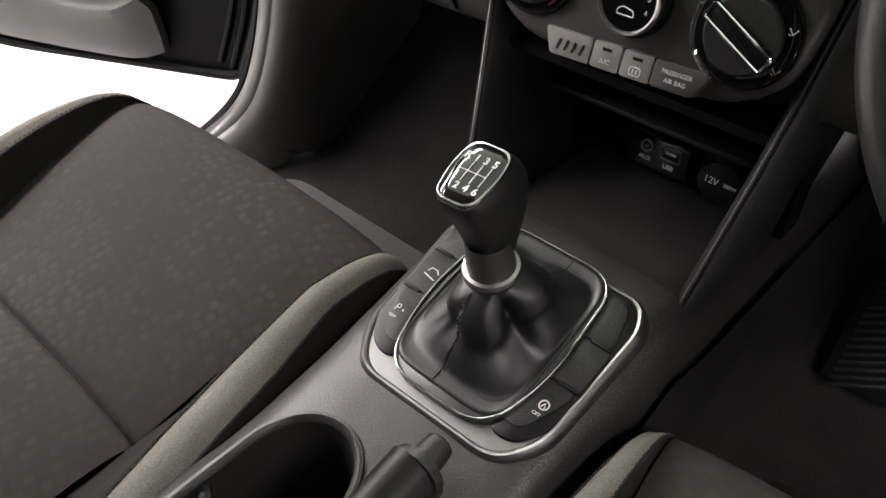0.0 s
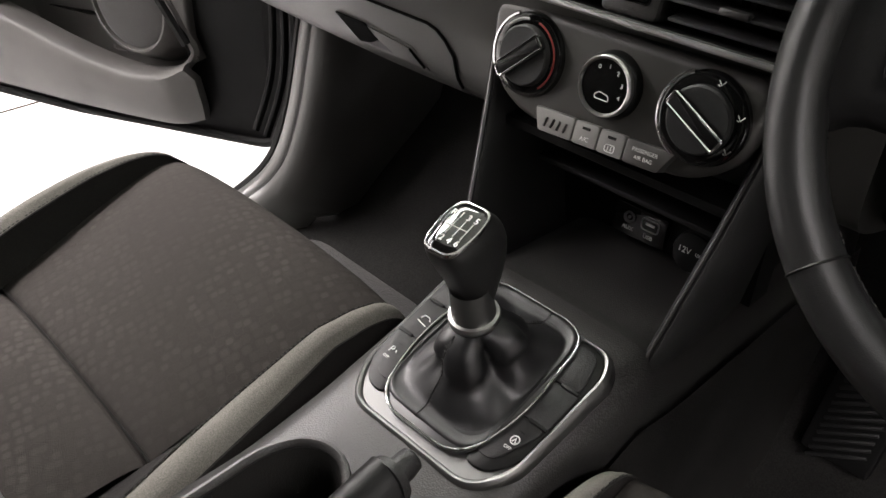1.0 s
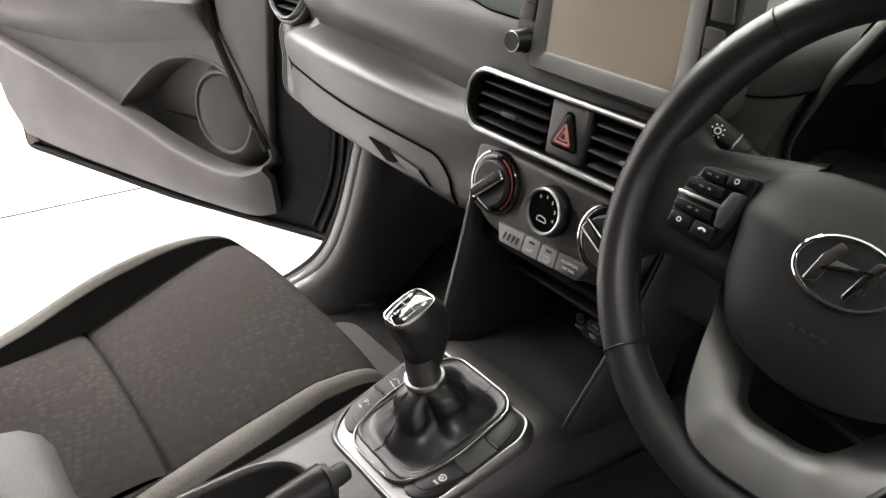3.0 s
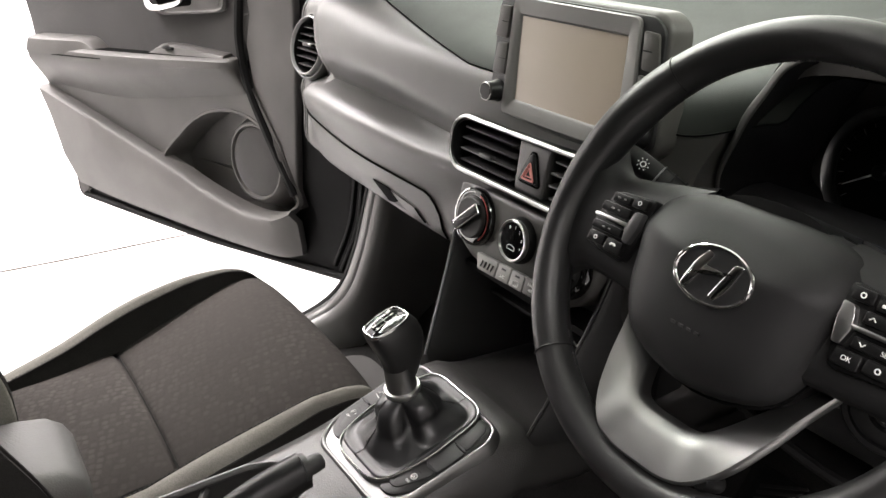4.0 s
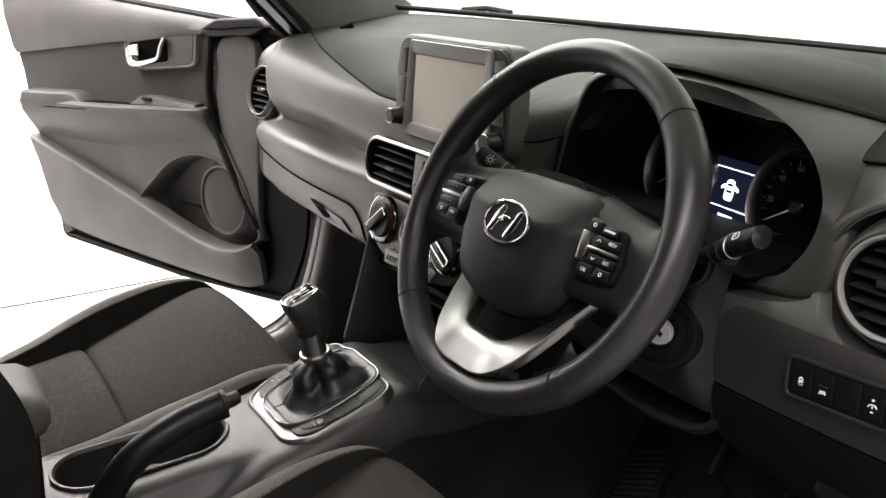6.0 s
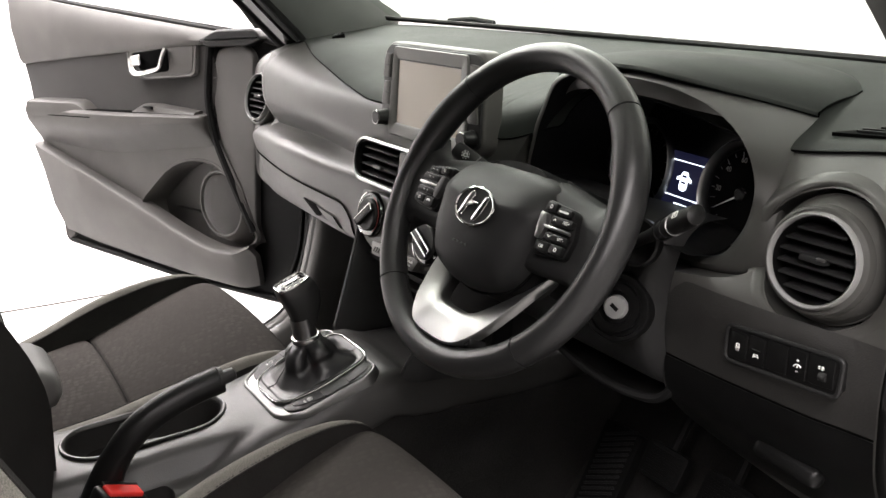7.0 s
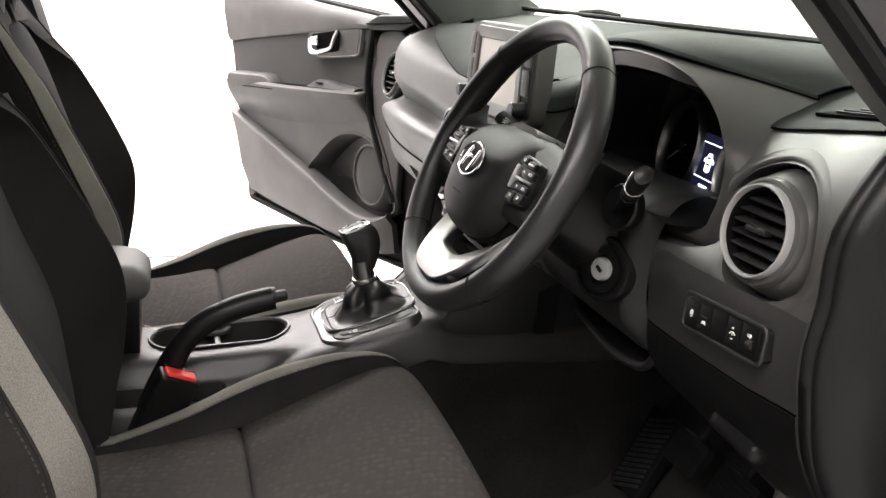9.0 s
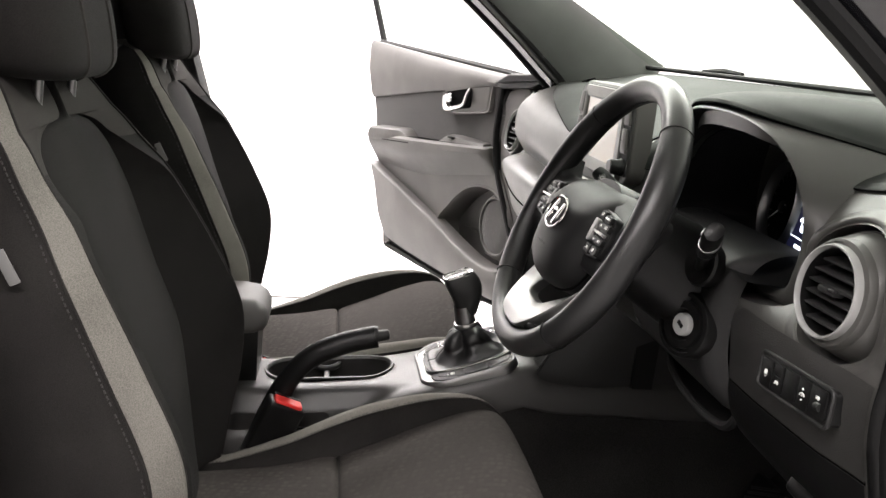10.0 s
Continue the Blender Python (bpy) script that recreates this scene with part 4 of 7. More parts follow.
# heater panel
HP = axes((-0.002, 0.462, 0.863), (1, 0, 0), (0, 0.14, 1))
heat = thing("heater_panel", (0, 0.46, 0.80), "grey heater control panel with three rotary knobs", "heater controls")
bm = B()
slab(bm, rpoly([(-0.136, 0.044), (0.136, 0.044), (0.126, -0.024), (0.088, -0.050), (-0.082, -0.052), (-0.122, -0.030)], 0.02), -0.05, 0.0, HP, 0.008, 3)
part("panel", bm, STACK, heat)
for kx, kind in ((-0.084, "temp"), (0.004, "fan"), (0.089, "mode")):
    K = HP @ Matrix.Translation((kx, 0.004, 0.0))
    if kind != "fan":
        K = K @ Matrix.Diagonal((0.90, 0.90, 0.62, 1))
    else:
        K = K @ Matrix.Diagonal((0.86, 0.86, 0.8, 1))
    if kind == "fan":
        bm = B()
        lathe(bm, [(0.033, -0.002), (0.033, 0.004), (0.030, 0.010), (0.0285, 0.012)], K, 48, cap=False)
        k = part("knob", bm, BLACK, heat, "black fan knob in a bright ring")
        bm = B()
        lathe(bm, [(0.0295, 0.008), (0.0295, 0.0165), (0.0280, 0.0185), (0.0262, 0.0180), (0.0255, 0.015)], K, 56, cap=False)
        part("knob_ring", bm, SATIN, k)
        bm = B()
        lathe(bm, [(0.0258, 0.0155), (0.0, 0.0158)], K, 40, cap=False)
        part("knob_face", bm, PIANO, k)
        for i, (tx, a) in enumerate((("0", 120), ("1", 85), ("2", 52), ("3", 15), ("4", -20))):
            words("fan_step", tx, 0.006, K @ Matrix.Translation((0.019 * math.cos(radians(a)), 0.019 * math.sin(radians(a)), 0.0160)), WHITE, k)
        strokes("car_sign", [rpoly([(-0.008, -0.013), (0.008, -0.013), (0.007, -0.008), (-0.003, -0.006), (-0.008, -0.009)], 0.002) + [(-0.008, -0.012)]], 0.0005, K @ Matrix.Translation((0, 0, 0.016)), WHITE, k)
    else:
        bm = B()
        lathe(bm, [(0.0415, -0.002), (0.0415, 0.006), (0.0395, 0.011), (0.0365, 0.0125), (0.030, 0.0125)], K, 56, cap=False)
        k = part("knob", bm, PIANO, heat, "gloss black rotary knob")
        bm = B()
        tube(bm, [K @ Vector((0.0405 * math.cos(t), 0.0405 * math.sin(t), 0.0095)) for t in np.linspace(radians(115), radians(245), 22)], 0.0022, 8)
        part("rim_light_arc", bm, CHROME, k)
        bm = B()
        lathe(bm, [(0.030, 0.0120), (0.0295, 0.019), (0.0275, 0.0215), (0.0, 0.0215)], K, 48, cap=False)
        part("knob_cap", bm, DARK, k)
        tilt = radians(42 if kind == "temp" else 152)
        R = K @ Matrix.Rotation(tilt, 4, "Z")
        bm = B()
        slab(bm, rpoly([(-0.029, -0.0068), (0.029, -0.0068), (0.029, 0.0068), (-0.029, 0.0068)], 0.002), 0.020, 0.031, R, 0.002)
        g = part("grip", bm, BLACK, k)
        bm = B()
        tube(bm, [R @ Vector((*p, 0.0305)) for p in rpoly([(-0.029, -0.0066), (0.029, -0.0066), (0.029, 0.0066), (-0.029, 0.0066)], 0.002)], 0.0013, 6, True)
        part("grip_edge", bm, CHROME, g)
        if kind == "temp":
            bm = B()
            tube(bm, [K @ Vector((0.0345 * math.cos(t), 0.0345 * math.sin(t), 0.0122)) for t in np.linspace(radians(75), radians(-50), 24)], 0.0010, 6)
            part("hot_arc", bm, DULLRED, k, "red warm-side arc")
            bm = B()
            tube(bm, [K @ Vector((0.0345 * math.cos(t), 0.0345 * math.sin(t), 0.0122)) for t in np.linspace(radians(95), radians(140), 12)], 0.0016, 6)
            part("cold_arc", bm, SILVER, k)
        else:
            for a in (75, 20, -30):
                q = K @ Matrix.Translation((0.0355 * math.cos(radians(a)), 0.0355 * math.sin(radians(a)), 0.0126))
                strokes("airflow_sign", [[(-0.003, 0.002), (0.0, -0.002), (0.003, 0.002)], [(-0.003, -0.002), (-0.001, -0.003)]], 0.0005, q, WHITE, k)
# push buttons under the knobs
PM = axes((0.011, 0.452, 0.8215), (1, 0, 0.045), (0, 0.30, 1))
xs = [(-0.074, -0.032), (-0.031, -0.006), (-0.005, 0.020), (0.021, 0.074)]
for i, (x0, x1) in enumerate(xs):
    lo = [(x0, -0.009), (x1, -0.009), (x1, 0.011), (x0, 0.011)]
    if i == 0:
        lo = [(x0 + 0.006, -0.009), (x1, -0.009), (x1, 0.011), (x0 - 0.002, 0.011)]
    if i == 3:
        lo = [(x0, -0.009), (x1 - 0.020, -0.009), (x1 - 0.008, 0.011), (x0, 0.011)]
    bm = B()
    slab(bm, rpoly(lo, 0.003), -0.02, 0.004, PM, 0.0011)
    bt = part("button", bm, BUTTON if i < 3 else STACK, heat, "pale grey push button" if i < 3 else "grey air bag lamp panel")
    if i == 0:
        strokes("seat_heat_bars", [[(-0.062 + 0.007 * j, -0.004), (-0.060 + 0.007 * j, 0.004)] for j in range(4)], 0.0012, PM @ Matrix.Translation((0, 0, 0.004)), STACK, bt)
    if i in (1, 2):
        bm = B()
        box(bm, (0.008, 0.0024, 0.0006), PM @ Matrix.Translation(((x0 + x1) / 2, 0.006, 0.0041)))
        part("lamp_bar", bm, BLACK, bt)
    if i == 1:
        words("label_text", "A/C", 0.0055, PM @ Matrix.Translation(((x0 + x1) / 2, -0.003, 0.0042)), WHITE, bt)
    if i == 2:
        strokes("rear_screen_sign", [rpoly([(0.003, -0.006), (0.012, -0.006), (0.012, 0.000), (0.003, 0.000)], 0.002) + [(0.003, -0.005)], [(0.006, -0.0048), (0.006, -0.0012)], [(0.009, -0.0048), (0.009, -0.0012)]], 0.0005, PM @ Matrix.Translation((0, 0, 0.004)), WHITE, bt)
    if i == 3:
        words("label_text", "PASSENGER", 0.0046, PM @ Matrix.Translation((0.040, 0.0040, 0.0046)), WHITE, bt)
        words("label_text", "AIR BAG", 0.0046, PM @ Matrix.Translation((0.040, -0.0020, 0.0046)), WHITE, bt)

# glovebox lid, laid on the lower dashboard face
glove = thing("glovebox", (-0.45, 0.5, 0.79), "closed grey glovebox with a recessed pull latch", "glovebox")


def seam_z(x):
    return 0.877 - 0.060 * (x + 0.64)


bm = B()
rows = []
for x in np.linspace(-0.690, -0.200, 44):
    x = float(x)
    zt = seam_z(x) - 0.05 * max(0, (x + 0.235) / 0.035) ** 2 * 0.5 - 0.03 * max(0, (-0.665 - x) / 0.025) ** 2
    zb = 0.768 + 0.03 * max(0, (-0.60 - x) / 0.09) ** 2
    rows.append([dash_at(x, zt + 0.0005, -0.006)] + [dash_at(x, zt + (zb - zt) * f, 0.0018) for f in np.linspace(0, 1, 14)] + [dash_at(x, zb - 0.0005, -0.006)])
grid(bm, rows)
lid = part("lid", bm, DASH, glove)
bm = B()
tube(bm, [r[1] + Vector((0, -0.0002, 0.0012)) for r in rows] + [rows[-1][i] + Vector((0.0012, -0.0002, 0)) for i in (3, 6, 9)], 0.0016, 6)
part("gap_line", bm, SEAM, lid)


def on_dash(name, pts, lift, sink, material, parent, label=""):
    """A facet that follows the dashboard's skin: outline in x and z."""
    top = [dash_at(x, z, 0.0018 + lift) for x, z in pts]
    bm = B()
    k = len(top)
    vs = [bm.verts.new(p) for p in top]
    ws = [bm.verts.new(p + Vector((0, sink, 0))) for p in top]
    bm.faces.new(vs)
    for i in range(k):
        bm.faces.new((vs[i], vs[(i + 1) % k], ws[(i + 1) % k], ws[i]))
    return part(name, bm, material, parent, label)


latch = on_dash("latch", rpoly([(-0.386, 0.829), (-0.330, 0.828), (-0.262, 0.820), (-0.245, 0.796), (-0.250, 0.794), (-0.364, 0.795)], 0.003), 0.0006, 0.004, DASH, lid, "recessed latch")
# flat black facet paints the shade of the finger hole; nothing is cut
on_dash("finger_hole_shade", rpoly([(-0.385, 0.8285), (-0.334, 0.8275), (-0.320, 0.811), (-0.336, 0.803), (-0.362, 0.7965)], 0.001), 0.0030, 0.003, SEAM, latch)
on_dash("hole_facet", rpoly([(-0.346, 0.812), (-0.318, 0.810), (-0.300, 0.799), (-0.361, 0.798)], 0.002), 0.0013, 0.003, DARK, latch)
on_dash("handle", rpoly([(-0.336, 0.8255), (-0.266, 0.817), (-0.250, 0.798), (-0.298, 0.7985), (-0.318, 0.811)], 0.002), 0.0024, 0.004, DASH, latch)
bm = B()
tube(bm, [dash_at(x, z, 0.0045) for x, z in ((-0.266, 0.817), (-0.258, 0.808), (-0.250, 0.798))], 0.0012, 6)
part("handle_shadow_gap", bm, SEAM, latch)

# top outlets
for px, label in ((0.635, "slatted demister outlet in the driver side of the dash top"), (-0.60, "small slatted demister outlet in the passenger side of the dash top")):
    w = 0.126 if px > 0 else 0.08
    rr = dash_row(px)
    p = Vector((0.640, 0.612, 1.1055)) if px > 0 else rr[7] + Vector((0, 0, 0.0075))
    TM = axes(p, (1, 0.02, 0.10) if px > 0 else (1, -0.5, -0.05), (0, 1, 0.30 if px > 0 else 0.36))
    tv = thing("demister_vent", p, label, "air vent")
    bm = B()
    slab(bm, rpoly([(-w / 2, -0.006), (-w * 0.16, 0.013), (w / 2, 0.016), (w / 2, -0.012), (-w * 0.1, -0.010)], 0.005), -0.008, 0.0004, TM, 0.0003)
    part("frame", bm, SEAM, tv)
    for i, (y, x0, x1) in enumerate(((-0.004, -0.30, 0.42), (0.0005, -0.28, 0.42), (0.005, -0.16, 0.42))):
        bm = B()
        box(bm, ((x1 - x0) * w, 0.0014, 0.003), TM @ Matrix.Translation(((x0 + x1) / 2 * w, y * 1.4, 0.0008)) @ Matrix.Rotation(radians(-6), 4, "Z"))
        part("slat", bm, DARK, tv)

# driver's switch panel
SWM = axes((0.629, 0.512, 0.889), (1, 0, 0.10), (0, 0.05, 1))
sw = thing("switch_panel", (0.63, 0.515, 0.87), "black switch panel with white symbols in the lower dash", "switches")
bm = B()
out = rpoly([(-0.060, 0.020), (0.060, 0.016), (0.058, -0.018), (-0.060, -0.015)], 0.007)
slab(bm, out, -0.010, 0.0045, SWM, 0.001)
part("plate", bm, BLACK, sw)
bm = B()
tube(bm, [SWM @ Vector((p[0] * 1.02, p[1] * 1.06, 0.004)) for p in out], 0.0024, 8, True)
part("rim", bm, DARK, sw)
for i, (x0, x1) in enumerate(((-0.056, -0.036), (-0.034, -0.016), (-0.014, 0.008), (0.010, 0.028), (0.030, 0.055))):
    bm = B()
    slab(bm, rpoly([(x0, 0.0165), (x1, 0.0150), (x1, -0.0125), (x0, -0.0120)], 0.002), 0.004, 0.0065, SWM, 0.001)
    sb = part("button", bm, BLACK, sw)
    F = SWM @ Matrix.Translation(((x0 + x1) / 2, 0, 0.0066)) @ Matrix.Diagonal((0.56, 0.56, 1, 1))
    if i == 0:
        strokes("stability_sign", [arc(0, 0.005, 0.003, 0, 360, 8), [(-0.004, 0.0), (0.004, 0.001)]], 0.0009, F, WHITE, sb)
        words("label_text", "OFF", 0.0045, F @ Matrix.Translation((0, -0.004, 0)), WHITE, sb)
    if i == 1:
        strokes("lane_sign", [[(-0.005, -0.008), (-0.003, -0.003), (0.003, -0.003), (0.005, -0.008)], [(-0.002, -0.006), (0.002, -0.006)]], 0.0009, F, WHITE, sb)
        strokes("marker_line", [[(-0.008, 0.006), (0.008, 0.005)]], 0.0005, F, SATIN_DK, sb)
    if i == 3:
        strokes("dimmer_sign", [arc(0, -0.004, 0.007, 20, 160, 8), [(0, -0.003), (0, 0.001)], [(-0.002, 0.010), (0.002, 0.010)], [(0, 0.008), (0, 0.012)], [(-0.002, -0.009), (0.002, -0.009)]], 0.0007, F, WHITE, sb)
    if i == 4:
        strokes("headlamp_sign", [arc(0.001, 0.009, 0.003, -90, 90, 8) + [(0.001, 0.006)], [(-0.005, 0.011), (-0.002, 0.011)], [(-0.005, 0.008), (-0.002, 0.008)]], 0.0007, F, WHITE, sb)
        bm = B()
        lathe(bm, [(0.009, -0.006), (0.0095, 0.0), (0.009, 0.006)], F @ Matrix.Translation((0.004, -0.005, -0.005)) @ Matrix.Rotation(radians(90), 4, "Y"), 24)
        part("thumbwheel", bm, DARK, sb)
# seam and bonnet pull in the lower driver panel
bm = B()
tube(bm, [dash_at(x, 0.835 + 0.012 * (x - 0.48), 0.0005) for x in np.linspace(0.478, 0.715, 24)], 0.0018, 6)
part("panel_seam", bm, SEAM, dash)
LP = dash_at(0.63, 0.765, 0.004)
pull = thing("bonnet_pull", LP, "dark plastic bonnet release pull under the dash", "handle")
bm = B()
box(bm, (0.075, 0.022, 0.024), axes(LP, (1, 0, -0.08), (0, 0.4, 1)), 0.008, 3)
part("grip", bm, BLACK, pull)
bm = B()
for i in range(6):
    box(bm, (0.004, 0.0012, 0.0006), axes(LP + Vector((-0.02 + 0.007 * i, -0.001, 0.022)), (1, 0, 0), (0, 0.4, 1)))
part("warning_bars", bm, DASH, pull)

bm = B()
rows = []
for x in np.linspace(0.480, 0.716, 16):
    x = float(x)
    z0 = 0.833 + 0.012 * (x - 0.48)
    rows.append([dash_at(x, z0 + (0.705 - z0) * f, 0.0025) for f in np.linspace(0, 1, 14)])
grid(bm, rows)
part("lower_panel", bm, BLACK, dash, "dark lower driver panel")
# darker skin over the dash face below the ledge, painting in its shade
bm = B()
rows = []
for x in np.linspace(0.479, 0.7165, 22):
    x = float(x)
    z1 = 0.930 - 0.028 * max(0.0, 1 - (x - 0.479) / 0.030) ** 2
    rows.append([dash_at(x, z1 + (0.8365 + 0.012 * (x - 0.48) - z1) * f, 0.0022) for f in np.linspace(0, 1, 18)])
grid(bm, rows)
part("knee_shade", bm, CONSOLE, dash, "knee face under the vent with shade put into its darker colour")

# ---- steering wheel and column ----
WC = Vector((0.36, 0.35, 0.9975))
WM = axes(WC, (1, 0, 0), (0, 0.414, 0.91))


def wp(u, v, w=0.0):
    return WM @ Vector((u, v, w))


wheel = thing("steering_wheel", WC, "black leather steering wheel with a silver lower spoke and thumb keys", "steering wheel")
NR = 120
rim_rows = []
for i in range(NR):
    a = 2 * math.pi * i / NR
    deg = math.degrees(a)
    grip = sum(math.exp(-((deg - c + 180) % 360 - 180) ** 2 / 260) for c in (28, 152))
    row = []
    for j in range(16):
        q = 2 * math.pi * j / 16
        rr, rw = 0.0158 + 0.0025 * grip, 0.0180 + 0.001 * grip
        r = 0.1740 - 0.001 * grip + rr * math.cos(q)
        row.append(wp(r * math.cos(a), r * math.sin(a), -0.013 + rw * math.sin(q)))
    rim_rows.append(row)
bm = B()
grid(bm, rim_rows, close_u=True, close_v=True)
rim = part("rim", bm, LEATHER, wheel)
for deg in (46, 134, 226, 314):
    a = radians(deg)
    bm = B()
    tube(bm, [wp((0.1740 + 0.0160 * math.cos(q)) * math.cos(a), (0.1740 + 0.0160 * math.cos(q)) * math.sin(a), -0.013 + 0.0184 * math.sin(q)) for q in np.linspace(0, 2 * math.pi, 28, endpoint=False)], 0.0009, 5, True)
    part("seam", bm, BLACK, rim)
for d0, d1 in ((136, 224), (-44, 44), (228, 312), (48, 132)):
    stitches("inner_stitching", [wp(0.1585 * math.cos(radians(a)), 0.1585 * math.sin(radians(a)), -0.016) for a in np.linspace(d0, d1, 60)], 0.0042, 0.0006, THREAD, rim)

hub_out = cr([(0, 0.050, 0), (0.045, 0.049, 0), (0.080, 0.038, 0), (0.090, 0.014, 0), (0.084, -0.018, 0), (0.076, -0.050, 0), (0.054, -0.080, 0), (0.0, -0.094, 0),
              (-0.054, -0.080, 0), (-0.076, -0.050, 0), (-0.084, -0.018, 0), (-0.090, 0.014, 0), (-0.080, 0.038, 0), (-0.045, 0.049, 0)], 56, True)
bm = B()
rows = []
for s, w in ((0.97, -0.075), (1.0, -0.040), (0.995, -0.022), (0.97, -0.010), (0.92, -0.001), (0.80, 0.008), (0.6, 0.0135), (0.4, 0.016), (0.2, 0.017), (0.02, 0.0172)):
    rows.append([wp(p.x * s, p.y * s - 0.010 * (1 - s), w - 0.45 * max(0, p.y * s - 0.004)) for p in hub_out])
grid(bm, rows, close_u=True, cap=True)
hub = part("airbag_cover", bm, HUB, wheel, "soft black airbag cover")
bm = B()
tube(bm, [wp(p.x * 1.004, p.y * 1.004 - 0.0002, -0.029 - 0.45 * max(0, p.y - 0.004)) for p in hub_out], 0.0016, 6, True)
part("cover_gap", bm, SEAM, hub)
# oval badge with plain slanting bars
BM = WM @ Matrix.Translation((0.004, -0.011, 0.0170))
bm = B()
lathe(bm, [(0.0, 0.0)] + [(0.026, 0.0), (0.026, 0.002)], BM @ Matrix.Diagonal((1.20, 0.78, 1, 1)), 40, cap=True)
badge = part("badge", bm, HUB, wheel, "oval bright metal badge")
bm = B()
tube(bm, [BM @ Vector((0.0312 * math.cos(t), 0.0202 * math.sin(t), 0.0022)) for t in np.linspace(0, 2 * math.pi, 56, endpoint=False)], 0.0015, 8, True)
part("badge_ring", bm, CHROME, badge)
for run in ([(-0.0215, -0.0135), (-0.0135, -0.0135), (-0.0035, 0.0140), (-0.0095, 0.0165), (-0.0165, 0.0060)], [(0.0215, 0.0135), (0.0135, 0.0135), (0.0035, -0.0140), (0.0095, -0.0165), (0.0165, -0.0060)], [(-0.0150, -0.0040), (-0.0060, 0.0010), (0.0080, 0.0005), (0.0165, 0.0065), (0.0080, 0.0050), (-0.0080, 0.0055)]):
    bm = B()
    slab(bm, rpoly(run, 0.003), 0.0015, 0.0042, BM, 0.0012)
    part("badge_bar", bm, CHROME, badge)
strokes("airbag_marks", [[(-0.013 + 0.007 * i, -0.052), (-0.009 + 0.007 * i, -0.052)] for i in range(4)], 0.0012, WM @ Matrix.Translation((0, 0, 0.0145)), DARK, hub)

for s in (-1, 1):
    # side spoke, level with the cover and running out into the rim
    bm = B()
    rows = []
    for f in np.linspace(0, 1, 13):
        u = 0.060 + 0.102 * f
        top, bot = 0.052 - 0.022 * f + 0.030 * max(0, (f - 0.72) / 0.28) ** 2, -0.052 + 0.004 * f - 0.020 * max(0, (f - 0.72) / 0.28) ** 2
        w, back = -0.0085 - 0.008 * math.sin(f * math.pi) * 0.4, -0.028 * (1 - f)
        rows.append([wp(s * u, v, w + o) for v, o in ((top, -0.030), (top, -0.014 + back * 0.8), (top - 0.006, -0.006 + back * 0.55), (top - 0.018, back * 0.15), (0.004, 0.0015), (-0.02, 0.0015), (bot + 0.014, 0.0), (bot + 0.004, -0.004), (bot, -0.012), (bot, -0.028))])
    grid(bm, rows, close_u=True, cap=True)
    part("spoke", bm, HUB, wheel, smooth=60)
    # key pod
    bm = B()
    pod = rpoly([(s * 0.081, 0.024), (s * 0.123, 0.020), (s * 0.135, -0.006), (s * 0.132, -0.029), (s * 0.090, -0.033), (s * 0.083, -0.010)], 0.006)
    slab(bm, pod, -0.018, -0.003, WM, 0.002)
    pod_ob = part("key_pod", bm, BLACK, wheel, "black key cluster with white symbols")
    bm = B()
    slab(bm, rpoly([(s * 0.084, 0.010), (s * 0.093, 0.009), (s * 0.097, -0.005), (s * 0.094, -0.017), (s * 0.088, -0.017), (s * 0.085, -0.004)], 0.002), -0.004, 0.0030, WM, 0.001)
    part("bright_wedge", bm, SATIN if s > 0 else DARKSATIN, pod_ob)
    bm = B()
    box(bm, (0.036, 0.0032, 0.004), WM @ Matrix.Translation((s * 0.113, -0.0035, 0.0012)), 0.001)
    part("bright_bar", bm, SATIN, pod_ob)
    for k, (u0, u1, v0, v1) in enumerate(((0.086, 0.101, 0.012, 0.021), (0.103, 0.122, 0.011, 0.0185), (0.099, 0.129, 0.001, 0.009), (0.099, 0.131, -0.0155, -0.008), (0.092, 0.110, -0.029, -0.018), (0.112, 0.130, -0.027, -0.0175))):
        bm = B()
        slab(bm, rpoly([(s * u0, v0), (s * u1, v0), (s * u1, v1), (s * u0, v1)], 0.002), -0.004, 0.0012, WM, 0.0012)
        kb = part("key", bm, BLACK, pod_ob)
        cu, cv = s * (u0 + u1) / 2, (v0 + v1) / 2
        F = WM @ Matrix.Translation((cu, cv, 0.0014))
        if s > 0 and k in (2, 3):
            words("label_text", "RES+" if k == 2 else "SET-", 0.0044, F @ Matrix.Translation((0.007, 0, 0)), WHITE, kb)
            strokes("arrow_sign", [[(-0.011, -0.001 if k == 2 else 0.001), (-0.009, 0.001 if k == 2 else -0.001), (-0.007, -0.001 if k == 2 else 0.001)]], 0.0005, F, WHITE, kb)
        elif s > 0 and k == 4:
            words("label_text", "OK", 0.0046, F, WHITE, kb)
        elif s > 0 and k == 1:
            strokes("cancel_bar", [[(-0.006, 0), (0.006, 0)]], 0.0012, F, WHITE, kb)
        elif k in (0, 5):
            strokes("round_sign", [arc(0, 0, 0.0016, 0, 360, 10)], 0.0005, F, WHITE, kb)
        elif s < 0 and k == 4:
            strokes("phone_sign", [arc(0, -0.001, 0.003, 30, 150, 6)], 0.0010, F, WHITE, kb)
        elif s < 0 and k in (1, 2, 3):
            strokes("level_sign", [[(-0.004, 0), (-0.001, 0)], [(0.003, 0), (0.005, 0)]], 0.0007, F, SILVER, kb)

